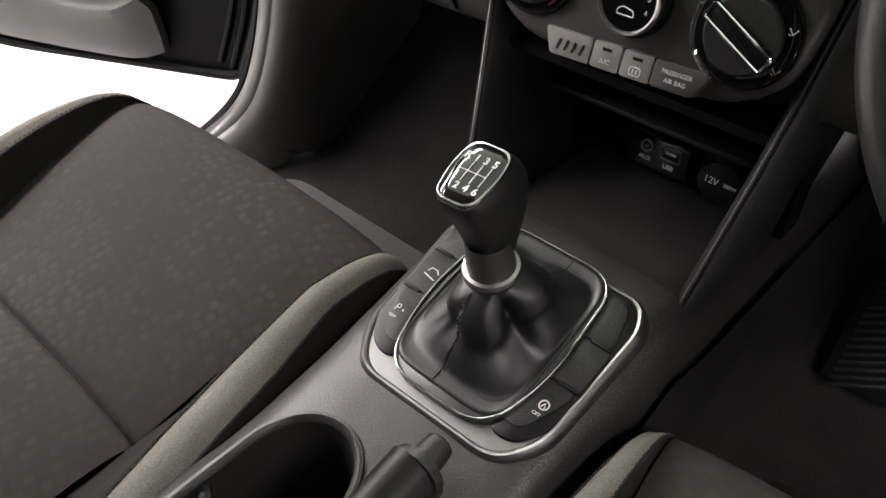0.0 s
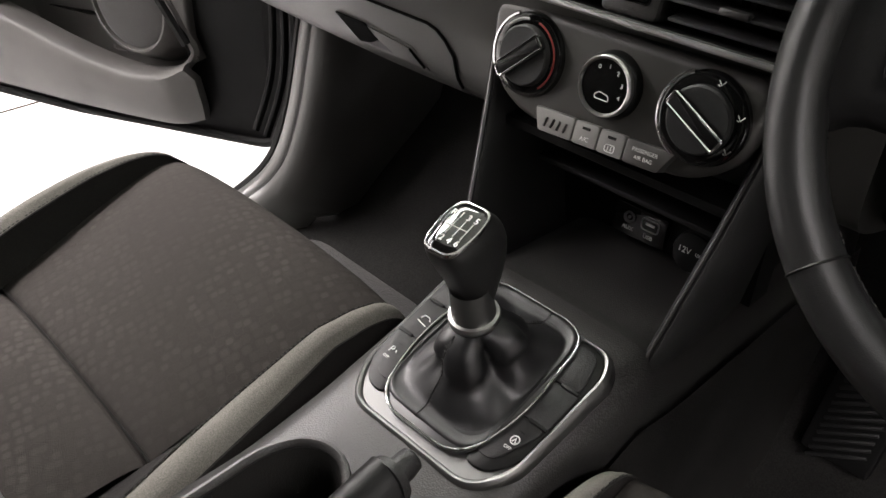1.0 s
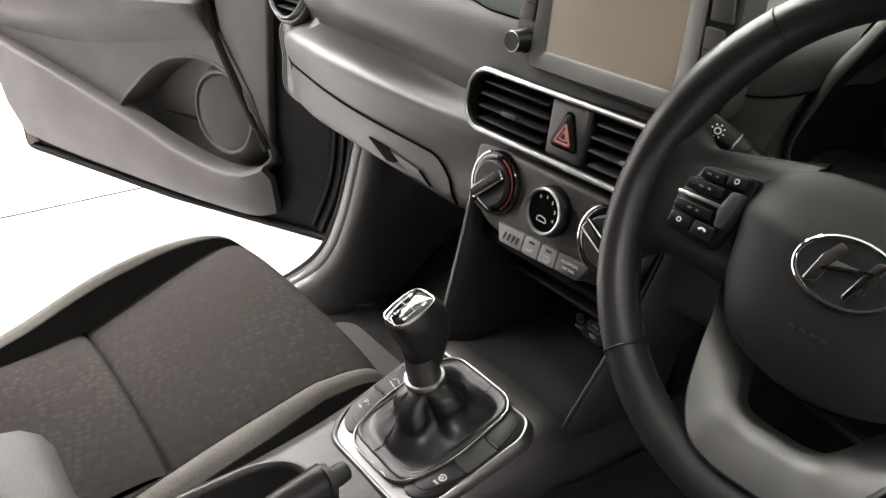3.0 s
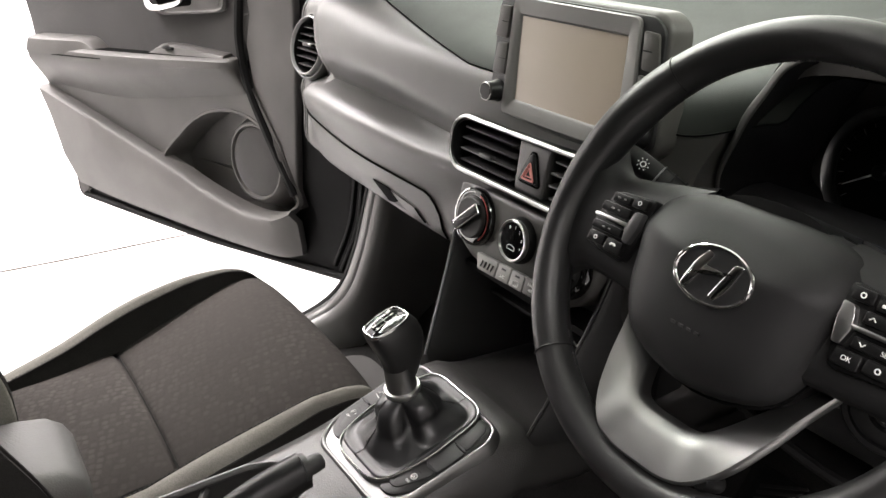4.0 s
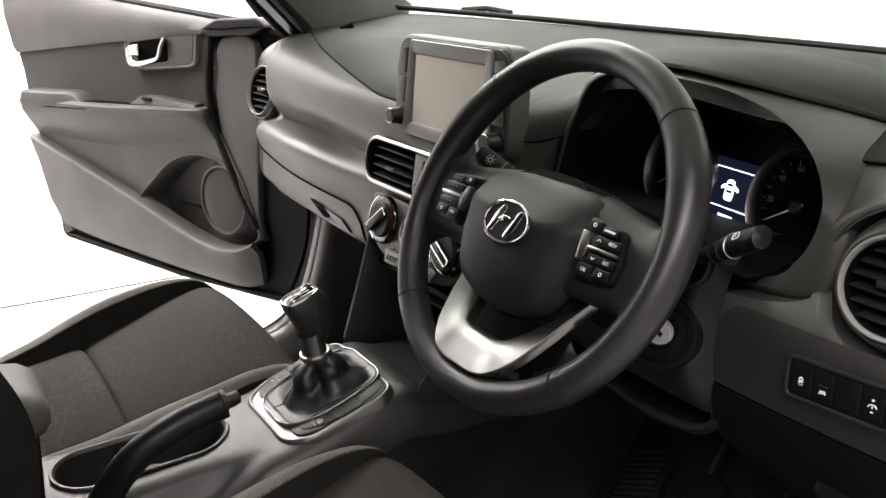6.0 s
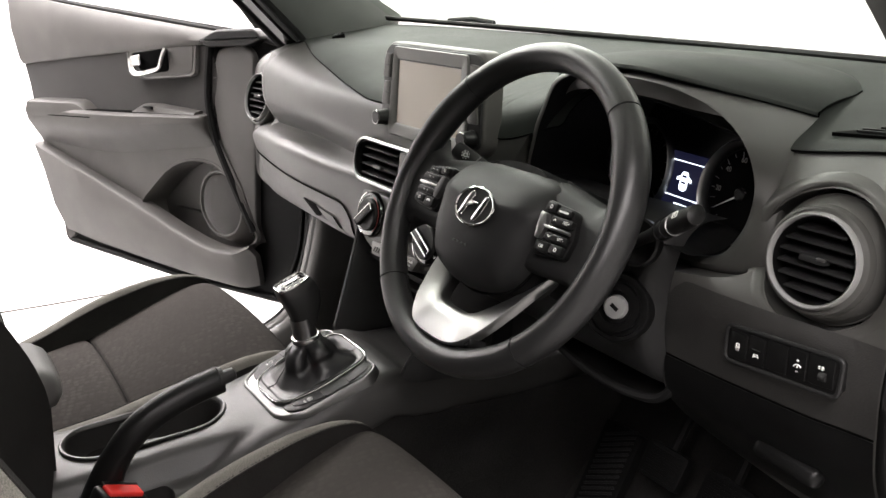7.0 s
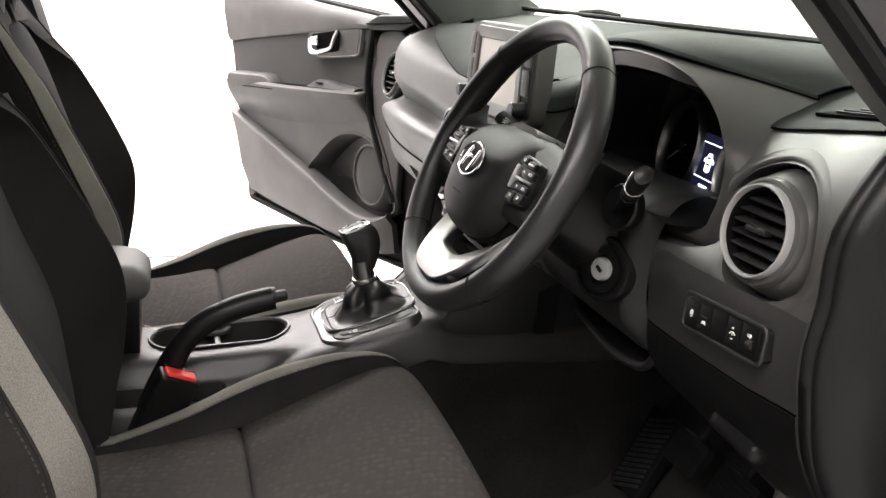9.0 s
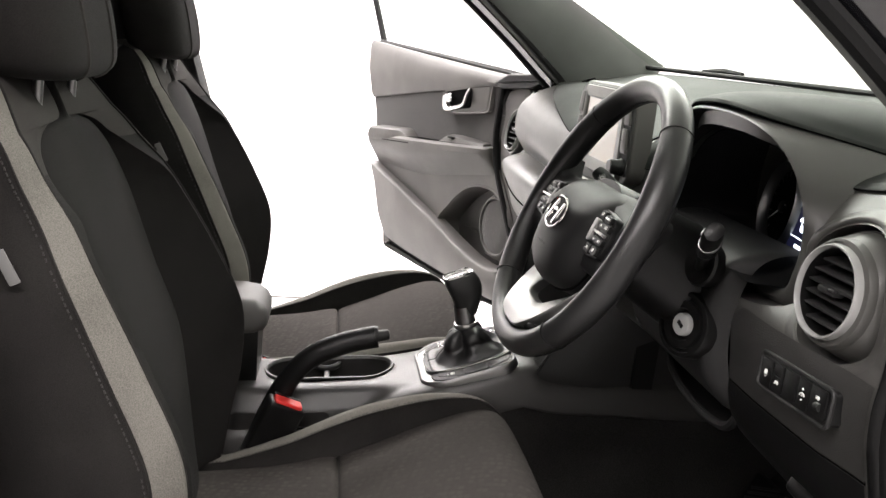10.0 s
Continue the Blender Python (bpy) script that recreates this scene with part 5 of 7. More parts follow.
# silver lower spoke: a broad U open towards the cover
half_o = [(0.0, -0.1585, 0.002), (0.024, -0.1575, 0.002), (0.044, -0.150, 0.001), (0.061, -0.130, -0.006), (0.074, -0.100, -0.018), (0.083, -0.072, -0.030), (0.094, -0.046, -0.040)]
half_i = [(0.0, -0.1200, -0.014), (0.017, -0.1195, -0.014), (0.030, -0.1150, -0.016), (0.040, -0.1020, -0.026), (0.050, -0.084, -0.040), (0.060, -0.068, -0.050), (0.076, -0.048, -0.058)]
outer = cr([(-x, y, z) for x, y, z in reversed(half_o[1:])] + half_o, 61)
inner = cr([(-x, y, z) for x, y, z in reversed(half_i[1:])] + half_i, 61)
bm = B()
rows = []
for a, b in zip(outer, inner):
    n = Vector((0, 0, 1))
    pts = [a - n * 0.014, a - n * 0.002, a.lerp(b, 0.06) + n * 0.001, a.lerp(b, 0.30) + n * 0.0022, a.lerp(b, 0.65) + n * 0.0018, a.lerp(b, 0.94) + n * 0.0005, b - n * 0.003, b - n * 0.014]
    rows.append([wp(*p) for p in pts])
grid(bm, rows, close_u=True, cap=True)
part("lower_spoke", bm, SPOKE, wheel, "satin silver lower spoke", smooth=50)
bm = B()
lathe(bm, [(0.007, -0.02), (0.007, 0.0), (0.005, 0.003)], WM @ Matrix.Translation((0.050, -0.143, -0.008)), 16)
part("spoke_boss", bm, BLACK, wheel)

col = thing("steering_column", (0.36, 0.50, 0.80), "dark plastic steering column cover with the ignition lock", "steering column")
bm = B()
rows = []
for t in np.linspace(0, 1, 8):
    c = WC + (Vector((0.36, 0.62, 0.86)) - WC) * t + Vector((0, 0.03, -0.01)) * (1 - t)
    rw, rh = 0.060 + 0.045 * t, 0.050 + 0.030 * t
    rows.append([c + Vector((rw * math.copysign(abs(math.cos(q)) ** 0.7, math.cos(q)), 0.3 * rh * math.sin(q), rh * math.copysign(abs(math.sin(q)) ** 0.7, math.sin(q)))) for q in (2 * math.pi * k / 32 for k in range(32))])
grid(bm, rows, close_u=True, cap=True)
part("shroud", bm, BLACK, col)
bm = B()
rows = []
for x in np.linspace(0.215, 0.482, 44):
    f = (x - 0.215) / 0.267
    e = min(f, 1 - f)
    back = 0.026 * max(0, 1 - e / 0.07) ** 2
    rows.append([Vector((x, y + back * s, z)) for y, z, s in ((0.600, 0.985, 0), (0.550, 0.985, 0.6), (0.512, 0.973, 1), (0.496, 0.945, 1), (0.490, 0.905, 1), (0.492, 0.865, 1), (0.504, 0.828, 1), (0.526, 0.800, 1), (0.550, 0.786, 0.6), (0.600, 0.782, 0))])
grid(bm, [cr(r, 30) for r in rows])
part("lower_cover", bm, plastic("column_plastic", (0.013, 0.013, 0.013), 0.55, 1000, 0.15, 0.12, 0.3), col)
# black sheet added over the surround's lower edge to darken that gap
bm = B()
rows = []
for x in np.linspace(0.235, 0.505, 20):
    e = min(1.0, min(x - 0.235, 0.505 - x) / 0.03)
    rows.append([Vector((x, y, z + 0.004 * e + 0.0015 * math.sin(110 * y))) for y, z in ((0.610, 0.972), (0.590, 0.966), (0.570, 0.960), (0.552, 0.957), (0.535, 0.956), (0.518, 0.957), (0.505, 0.962))])
grid(bm, rows)
part("gaiter", bm, RUBBER, col, "added black sheet that darkens the gap behind the column cover", smooth=60)
bm = B()
lip = cr([(0.195, 0.60, 0.79), (0.26, 0.56, 0.765), (0.36, 0.548, 0.752), (0.44, 0.546, 0.757), (0.478, 0.545, 0.778), (0.482, 0.55, 0.82)], 30)
tube(bm, lip, 0.006, 8)
grid(bm, [lip, [p + Vector((0, 0.07, 0.0)) for p in lip]])
part("pocket_lip", bm, RUBBER, col)
IM = axes((0.443, 0.478, 0.885), (1, 0.35, 0), (0, 0.16, 1))
lock = part("lock_collar", B(), BLACK, col)
bm = B()
lathe(bm, [(0.041, -0.030), (0.040, 0.0), (0.038, 0.003), (0.034, 0.003), (0.033, -0.001), (0.029, -0.001), (0.028, 0.0045), (0.020, 0.0045), (0.018, -0.001), (0.0, -0.001)], IM, 48, cap=False)
lock.data = mesh_of("lock_collar", bm, BLACK)
bm = B()
lathe(bm, [(0.0140, -0.004), (0.0136, 0.004), (0.0122, 0.006), (0.0, 0.0062)], IM, 36, cap=False)
part("lock_barrel", bm, BRIGHT, lock, "bright metal key lock")
bm = B()
box(bm, (0.010, 0.0045, 0.001), IM @ Matrix.Translation((0, 0, 0.0064)) @ Matrix.Rotation(radians(-30), 4, "Z"))
part("key_slot", bm, BLACK, lock)


def stalk(base, tip, label, s):
    base, tip = Vector(base), Vector(tip)
    d = (tip - base).normalized()
    st = thing("column_stalk", base, label, "stalk")
    bm = B()
    lathe(bm, [(0.026, -0.012), (0.027, 0.0), (0.025, 0.003), (0.020, 0.001), (0.013, -0.004), (0.0, -0.004)], axes(base, (1, 0.2 * s, 0), (0, 0.2, 1)), 40, cap=False)
    part("boot_ring", bm, BLACK, st)
    L = (tip - base).length
    bm = B()
    tube(bm, [base - d * 0.02, base + d * L * 0.20, base + d * L * 0.42, base + d * L * 0.50, base + d * L * 0.62, base + d * L * 0.9, tip - d * 0.002, tip], [0.007, 0.0075, 0.0092, 0.0114, 0.0120, 0.0120, 0.0106, 0.005], 24, flat=0.82)
    arm = part("arm", bm, BLACK, st)
    for f in (0.48, 0.58, 0.68):
        bm = B()
        c = base + d * L * f
        r = d.orthogonal().normalized()
        q = d.cross(r)
        tube(bm, [c + (r * math.cos(t) + q * math.sin(t) * 0.83) * 0.0121 for t in np.linspace(0, 2 * math.pi, 28, endpoint=False)], 0.0009, 5, True)
        part("band", bm, SATIN_DK if f > 0.6 else RUBBER, arm)
    up = Vector((0, -0.8, 0.6))
    F = axes(base + d * L * 0.82 + (up - d * up.dot(d)).normalized() * 0.0106, d * s, up.cross(d) * s)
    strokes("sign", [rpoly([(-0.005, -0.003), (0.004, -0.003), (0.004, 0.003), (-0.005, 0.003)], 0.001) + [(-0.005, -0.002)], [(-0.001, -0.001), (-0.001, 0.003)]] if s > 0 else
            [arc(0, 0, 0.0026, 0, 360, 10)] + [[(0.0045 * math.cos(a), 0.0045 * math.sin(a)), (0.006 * math.cos(a), 0.006 * math.sin(a))] for a in np.linspace(0, 2 * math.pi, 8, endpoint=False)], 0.0006, F, WHITE, arm)
    return st


stalk((0.459, 0.478, 0.965), (0.568, 0.430, 1.026), "black wiper stalk with white markings on the column", 1)
stalk((0.265, 0.485, 0.965), (0.165, 0.440, 1.020), "black light stalk with a white lamp symbol on the column", -1)

# pedals and foot rest
fr = thing("foot_rest", (0.225, 0.74, 0.40), "dark ribbed rubber foot rest on the toe board", "foot rest")
FM = axes((0.222, 0.752, 0.478), (1, 0, 0), (0, 0.45, 1))
bm = B()
slab(bm, rpoly([(-0.040, -0.075), (0.040, -0.075), (0.040, 0.075), (-0.040, 0.075)], 0.006), -0.02, 0.0, FM, 0.003)
part("pad", bm, RUBBER, fr)
for i in range(14):
    bm = B()
    box(bm, (0.070, 0.0045, 0.003), FM @ Matrix.Translation((0, -0.066 + 0.010 * i, 0.001)) @ Matrix.Rotation(radians(28), 4, "Z") @ Matrix.Diagonal((0.95, 1, 1, 1)), 0.001)
    part("rib", bm, DARK, fr)
for px, pz, w, label in ((0.345, 0.555, 0.075, "black clutch pedal with a ribbed rubber pad"), (0.455, 0.560, 0.080, "black brake pedal with a ribbed rubber pad")):
    pd = thing("pedal", (px, 0.74, pz), label, "pedal", "pedals")
    PMx = axes((px, 0.735, pz), (1, 0, 0), (0, 0.5, 1))
    bm = B()
    slab(bm, rpoly([(-w / 2, -0.028), (w / 2, -0.028), (w / 2, 0.028), (-w / 2, 0.028)], 0.008), -0.012, 0.003, PMx, 0.004)
    pp = part("pad", bm, RUBBER, pd)
    bm = B()
    for i in range(6):
        box(bm, (w * 0.8, 0.0035, 0.003), PMx @ Matrix.Translation((0, -0.020 + 0.008 * i, 0.003)), 0.001)
    part("ribs", bm, RUBBER, pp)
    bm = B()
    tube(bm, [PMx @ Vector((0, 0.02, -0.012)), (px, 0.80, pz + 0.10), (px, 0.84, pz + 0.22)], 0.008, 8)
    part("lever", bm, RUBBER, pd)

# ---- centre console ----
cons = thing("centre_console", (0.022, 0.1, 0.36), "dark grey plastic centre console with cup holders", "console")
ZT = [(-0.42, 0.600), (-0.10, 0.604), (0.04, 0.610), (0.15, 0.620), (0.225, 0.636), (0.30, 0.660), (0.395, 0.690), (0.412, 0.688), (0.424, 0.676), (0.60, 0.672), (0.86, 0.670)]


def cons_z(y):
    return float(np.interp(y, [p[0] for p in ZT], [p[1] for p in ZT]))


bm = B()
rows = []
for y in sorted(set(np.linspace(-0.42, 0.86, 66).round(4)) | {0.405, 0.412, 0.418, 0.424}):
    z = sum(cons_z(y + d) for d in (-0.012, 0, 0.012)) / 3
    g = 0.012 * min(1, max(0, (0.12 - y) / 0.2))
    k = min(1, max(0, (0.205 - y) / 0.09))
    k = k * k * (3 - 2 * k)
    rows.append([Vector(p) for p in ((-0.105, y, 0.34), (-0.098, y, 0.52), (-0.092 - g, y, z - 0.045), (-0.086 - g, y, z - 0.022), (-0.074 - g, y, z - 0.007), (-0.055, y, z), (-0.02, y, z + 0.001), (0.022, y, z + 0.0015),
                                     (0.050, y, z + 0.001), (0.062, y, z - 0.002 * k), (0.071, y, z - 0.010 * k), (0.078, y, z - 0.028 * k), (0.090, y, z - 0.036 * k), (0.104, y, z - 0.001 - 0.038 * k), (0.116, y, z - 0.007 - 0.040 * k), (0.124, y, z - 0.022 - 0.036 * k),
                                     (0.128, y, z - 0.05 - 0.03 * k), (0.136, y, 0.50), (0.150, y, 0.34))])
grid(bm, rows, close_u=True, cap=True)
cbody = part("body", bm, CONSOLE, cons)
tools = []
bm = B()
cup = []
for cy, a0 in ((0.128, 0), (0.010, 180)):
    for i in range(19):
        a = radians(a0 + 180 * i / 18)
        cup.append((-0.012 + 0.043 * math.cos(a), cy + (0.050 if a0 == 0 else 0.042) * math.sin(a)))
slab(bm, cup, 0.535, 0.75)
tools.append(bm)
bm = B()
slab(bm, [(p[0] * 1.0 + 0.105 - 0.0, p[1]) for p in rrect(0.030, 0.165, 0.012)], 0.52, 0.75, Matrix.Translation((-0.005, -0.005, 0)))
tools.append(bm)
cut(cbody, *tools)
bm = B()
ring = [Vector((p[0], p[1], cons_z(p[1]) + 0.002)) for p in cup]
tube(bm, [r + (r - Vector((-0.012, 0.07, r.z))).normalized() * 0.0025 for r in ring], 0.0045, 8, True, flat=0.7)
part("cup_rim", bm, CONSOLE, cons)
for s in (-1, 1):
    bm = B()
    tube(bm, cr([(-0.012 + s * 0.043, 0.090, 0.608), (-0.012 + s * 0.030, 0.082, 0.606), (-0.012 + s * 0.026, 0.070, 0.604), (-0.012 + s * 0.030, 0.058, 0.603), (-0.012 + s * 0.043, 0.05, 0.602)], 14), 0.006, 8)
    part("cup_divider", bm, DARK, cons)
bm = B()
box(bm, (0.090, 0.010, 0.060), Matrix.Translation((-0.012, 0.069, 0.573)), 0.003)
part("cup_partition", bm, CONSOLE, cons)
for s, xs_, zs_ in ((-1, (-0.0985, -0.1035, -0.1085), (-0.052, 0.52, 0.35)), (1, (0.1320, 0.1400, 0.1530), (-0.062, 0.50, 0.35))):
    bm = B()
    rows = []
    for y in np.linspace(-0.20, 0.86, 30):
        k = min(1, max(0, (0.205 - y) / 0.09)) if s > 0 else 0
        g = 0.012 * min(1, max(0, (0.12 - y) / 0.2)) if s < 0 else 0
        rows.append([Vector((xs_[0] + s * 0.001 - g + 0.002 * s, y, cons_z(y) + zs_[0] - 0.034 * k)), Vector((xs_[0] + s * 0.004 - g, y, cons_z(y) + zs_[0] - 0.012 - 0.034 * k)), Vector((xs_[1] + s * 0.003, y, zs_[1])), Vector((xs_[2] + s * 0.003, y, zs_[2]))])
    grid(bm, rows)
    part("side_carpet", bm, CARPET, cons, "black carpeted console side")
# side fins between console and dashboard
for s, pts in ((-1, ((-0.135, 0.478, 0.912), (-0.118, 0.447, 0.80), (-0.098, 0.405, 0.676))), (1, ((0.134, 0.492, 0.905), (0.124, 0.462, 0.80), (0.112, 0.404, 0.676)))):
    edge = cr(pts, 16)
    bm = B()
    rows = []
    for p in edge:
        w = 0.012
        rows.append([p + Vector(o) for o in ((s * 0.002, 0.26, -0.01), (s * 0.012, 0.10, 0), (s * 0.010, 0.006, 0), (s * 0.006, 0.0, 0), (-s * 0.001, 0.001, 0), (-s * 0.004, 0.008, 0), (-s * 0.004, 0.26, -0.01))])
    rows.append([Vector((q.x - s * 0.004, q.y + 0.006, q.z - 0.030)) for q in rows[-1]])
    grid(bm, rows, close_u=True, cap=True)
    fin = part("side_fin", bm, DARK, cons)
    bm = B()
    tube(bm, [p + Vector((s * 0.002, -0.0006, 0)) for p in edge], 0.0015, 8)
    part("fin_edge", bm, SATIN_DK if s < 0 else CONSOLE, fin, "thin lighter edge")
bm = B()
extrude_x(bm, [(0.565, 0.66), (0.560, 0.76), (0.47, 0.790), (0.47, 0.798), (0.60, 0.81), (0.60, 0.66)], -0.115, 0.128)
part("cubby_back", bm, BLACK, cons)
bm = B()
box(bm, (0.20, 0.06, 0.006), Matrix.Translation((0.005, 0.532, 0.752)), 0.0025)
part("cubby_shelf", bm, DARK, cons)
UM = axes((0.006, 0.5515, 0.700), (1, 0, 0), (0, 0.05, 1))
usb = thing("usb_socket", (0.012, 0.555, 0.69), "black socket plate with an aux jack and a usb port", "socket")
bm = B()
slab(bm, rpoly([(-0.030, -0.017), (0.030, -0.017), (0.030, 0.017), (-0.030, 0.017)], 0.003), -0.006, 0.002, UM, 0.001)
plate = part("plate", bm, PIANO, usb)
bm = B()
lathe(bm, [(0.0062, 0.001), (0.0062, 0.004), (0.0045, 0.004), (0.0035, 0.001), (0.0018, 0.001), (0.0018, 0.0035), (0.0, 0.0035)], UM @ Matrix.Translation((-0.012, 0.004, 0)), 24, cap=False)
part("aux_jack", bm, SATIN_DK, usb)
bm = B()
tube(bm, [UM @ Vector((0.012 + p[0], 0.004 + p[1], 0.0025)) for p in rrect(0.019, 0.012, 0.003)], 0.0008, 6, True)
port = part("usb_port", bm, SATIN, usb)
bm = B()
box(bm, (0.010, 0.0024, 0.001), UM @ Matrix.Translation((0.012, 0.005, 0.0028)))
part("port_tongue", bm, WHITE, port)
words("label_text", "AUX", 0.0062, UM @ Matrix.Translation((-0.012, -0.008, 0.0025)), WHITE, usb)
words("label_text", "USB", 0.0062, UM @ Matrix.Translation((0.012, -0.009, 0.0025)), WHITE, usb)
VM = axes((0.072, 0.545, 0.704), (1, 0, 0), (0, 0.15, 1))
sock = thing("power_socket", (0.08, 0.55, 0.69), "round black twelve volt socket with its cap closed", "socket")
bm = B()
lathe(bm, [(0.021, -0.012), (0.021, 0.006), (0.019, 0.010), (0.016, 0.011), (0.0, 0.011)], VM, 40, cap=False)
cap_ob = part("cap", bm, BLACK, sock)
bm = B()
box(bm, (0.022, 0.008, 0.006), VM @ Matrix.Translation((0.0, 0.020, 0.006)), 0.003)
part("cap_tab", bm, DARK, cap_ob)
words("label_text", "12V", 0.0085, VM @ Matrix.Translation((-0.007, 0.001, 0.0112)), WHITE, cap_ob)
words("label_text", "180W", 0.0048, VM @ Matrix.Translation((0.010, 0.001, 0.0112)), WHITE, cap_ob)

# ---- gear lever ----
GM = axes((0.022, 0.310, 0.6640), (1, 0, 0), (0, 0.940, 0.340))
gear = thing("gear_lever", (0.022, 0.31, 0.66), "manual gear lever with a black knob and leather boot", "gear lever")
bm = B()
oo = rpoly([(-0.064, -0.095), (0.066, -0.093), (0.088, -0.064), (0.092, 0.050), (0.080, 0.070), (-0.080, 0.070), (-0.092, 0.050), (-0.086, -0.064)], 0.03, 6)
io = [(p[0] * 0.925, p[1] * 0.925) for p in oo]
rows = [[GM @ Vector((*p, z)) for p in o] for o, z in (([(p[0] * 1.03, p[1] * 1.03) for p in oo], -0.022), ([(p[0] * 1.012, p[1] * 1.012) for p in oo], -0.006), (oo, 0.001), ([(p[0] * 0.985, p[1] * 0.985) for p in oo], 0.0055), ([(p[0] * 0.962, p[1] * 0.962) for p in oo], 0.0072), ([(p[0] * 0.94, p[1] * 0.94) for p in oo], 0.0066), (io, 0.0045), ([(p[0] * 0.5, p[1] * 0.5) for p in oo], 0.0045))]
grid(bm, rows, close_u=True)
plate = part("surround", bm, SATINTRIM, gear, "dark satin plastic surround plate")
ch = rpoly([(-0.045, -0.080), (0.046, -0.078), (0.061, -0.020), (0.055, 0.072), (-0.055, 0.072), (-0.061, -0.020)], 0.028, 8)
bm = B()
tube(bm, [GM @ Vector((*p, 0.0100)) for p in ch], 0.0013, 8, True)
part("bright_frame", bm, RINGDARK, gear, "bright metal frame")
bm = B()
slab(bm, [(p[0] * 1.02, p[1] * 1.015) for p in ch], 0.003, 0.0090, GM, 0.001)
part("frame_base", bm, DARKSATIN, gear)
for s in (-1, 1):
    bm = B()
    slab(bm, rpoly([(s * 0.046, -0.074), (s * 0.068, -0.072), (s * 0.083, -0.050), (s * 0.0865, 0.045), (s * 0.076, 0.064), (s * 0.046, 0.064)], 0.010), 0.003, 0.0074, GM, 0.0015)
    part("switch_bed", bm, BLACK, gear)
    for y0, y1 in ((0.0215, 0.060), (-0.0175, 0.0205), (-0.062, -0.0185)):
        lo = [(s * 0.048, y0), (s * (0.0835 if y0 > -0.05 else 0.066), y0), (s * (0.0840 if y0 < 0.02 else 0.074), y1), (s * 0.048, y1)]
        bm = B()
        slab(bm, rpoly(lo, 0.003 if -0.05 < y0 < 0.02 else 0.010), 0.003, 0.0086, GM, 0.001)
        kb = part("switch", bm, DARK, gear)
        F = GM @ Matrix.Translation((s * 0.069, (y0 + y1) / 2 - 0.001, 0.0088))
        if y0 < -0.05:
            strokes("sign", [arc(0, 0.003, 0.0036, 0, 360, 12), [(-0.0015, 0.001), (0, 0.0045), (0.0015, 0.001)]] if s > 0 else [[(-0.003, 0.0), (-0.003, 0.006), (-0.0005, 0.006), (0.0, 0.0045), (-0.0005, 0.003), (-0.003, 0.003)], [(0.003, 0.004), (0.004, 0.002)]], 0.0006, F, WHITE, kb)
            words("label_text", "OFF", 0.0038, F @ Matrix.Translation((-0.001, -0.005, 0)), WHITE, kb)
            bm = B()
            box(bm, (0.005, 0.0012, 0.0004), F @ Matrix.Translation((0, 0.011, 0)))
            part("lamp_bar", bm, BLACK, kb)
        elif y0 < 0.02 and s < 0:
            strokes("slope_sign", [[(-0.005, 0.0), (-0.003, 0.004), (0.002, 0.004), (0.005, 0.001)], [(-0.006, -0.003), (0.005, -0.005)]], 0.0006, F, WHITE, kb)
    for y in (0.021, -0.018):
        bm = B()
        slab(bm, rpoly([(s * 0.066, y - 0.0016), (s * 0.083, y - 0.0016), (s * 0.083, y + 0.0016), (s * 0.066, y + 0.0016)], 0.001), 0.005, 0.0098, GM, 0.0005)
        part("switch_divider", bm, BLACK, gear)
# leather boot with folds
GI = GM.inverted()
top_l = GI @ Vector((0.018, 0.297, 0.722))
bm = B()
rows = []
NB = 72
for k, (t, hx, hy, lift, fold) in enumerate(((0, 0.055, 0.072, 0.0082, 0), (0.03, 0.053, 0.069, 0.0105, 0), (0.08, 0.051, 0.064, 0.0095, 0.0005), (0.14, 0.049, 0.057, 0.010, 0.002), (0.24, 0.044, 0.047, 0.016, 0.006),
                                             (0.38, 0.033, 0.035, 0.0255, 0.008), (0.54, 0.0325, 0.0335, 0.035, 0.0075), (0.72, 0.0285, 0.030, 0.0445, 0.006), (0.88, 0.0235, 0.025, 0.0505, 0.003), (1.0, 0.0190, 0.0190, 0.0545, 0.0))):
    row = []
    for j in range(NB):
        a = 2 * math.pi * j / NB
        sq = 4.0 * (1 - t) ** 2 + 2.0
        r = (abs(math.cos(a)) ** sq + abs(math.sin(a)) ** sq) ** (-1 / sq)
        f = fold * (2.3 * abs(math.sin(1.5 * a + 0.3 + 0.7 * t)) ** 0.7 - 1.7 + 1.0 * abs(math.sin(2.5 * a + 2.1 - 1.2 * t)) - 0.5 + 0.12 * math.sin(9 * a + 6 * t))
        cx, cy = top_l.x * t, top_l.y * t + 0.0 * t
        row.append(GM @ Vector((cx + (hx * r + f) * math.cos(a), cy + (hy * r + f) * math.sin(a), lift + abs(fold) * 0.4 * math.sin(3 * a + 1))))
    rows.append(row)
fine = []
for j in range(NB):
    fine.append(cr([r[j] for r in rows], 40))
grid(bm, [[fine[j][i] for j in range(NB)] for i in range(40)], close_u=True)
boot = part("boot", bm, BOOT, gear, "black leather boot with folds and stitched seams", smooth=80)
for jj in (int(NB * 0.735), int(NB * 0.20)):
    for d in (0, 1):
        stitches("seam_stitching", [fine[(jj + d) % NB][i] + (fine[(jj + d) % NB][i] - GM @ Vector((top_l.x * i / 40, top_l.y * i / 40, 0.02))).normalized() * 0.0008 for i in range(2, 36)], 0.0042, 0.0006, THREAD, boot)
    bm = B()
    tube(bm, [fine[jj][i].lerp(fine[(jj + 1) % NB][i], 0.5) for i in range(2, 38)], 0.0007, 5)
    part("seam", bm, BLACK, boot)
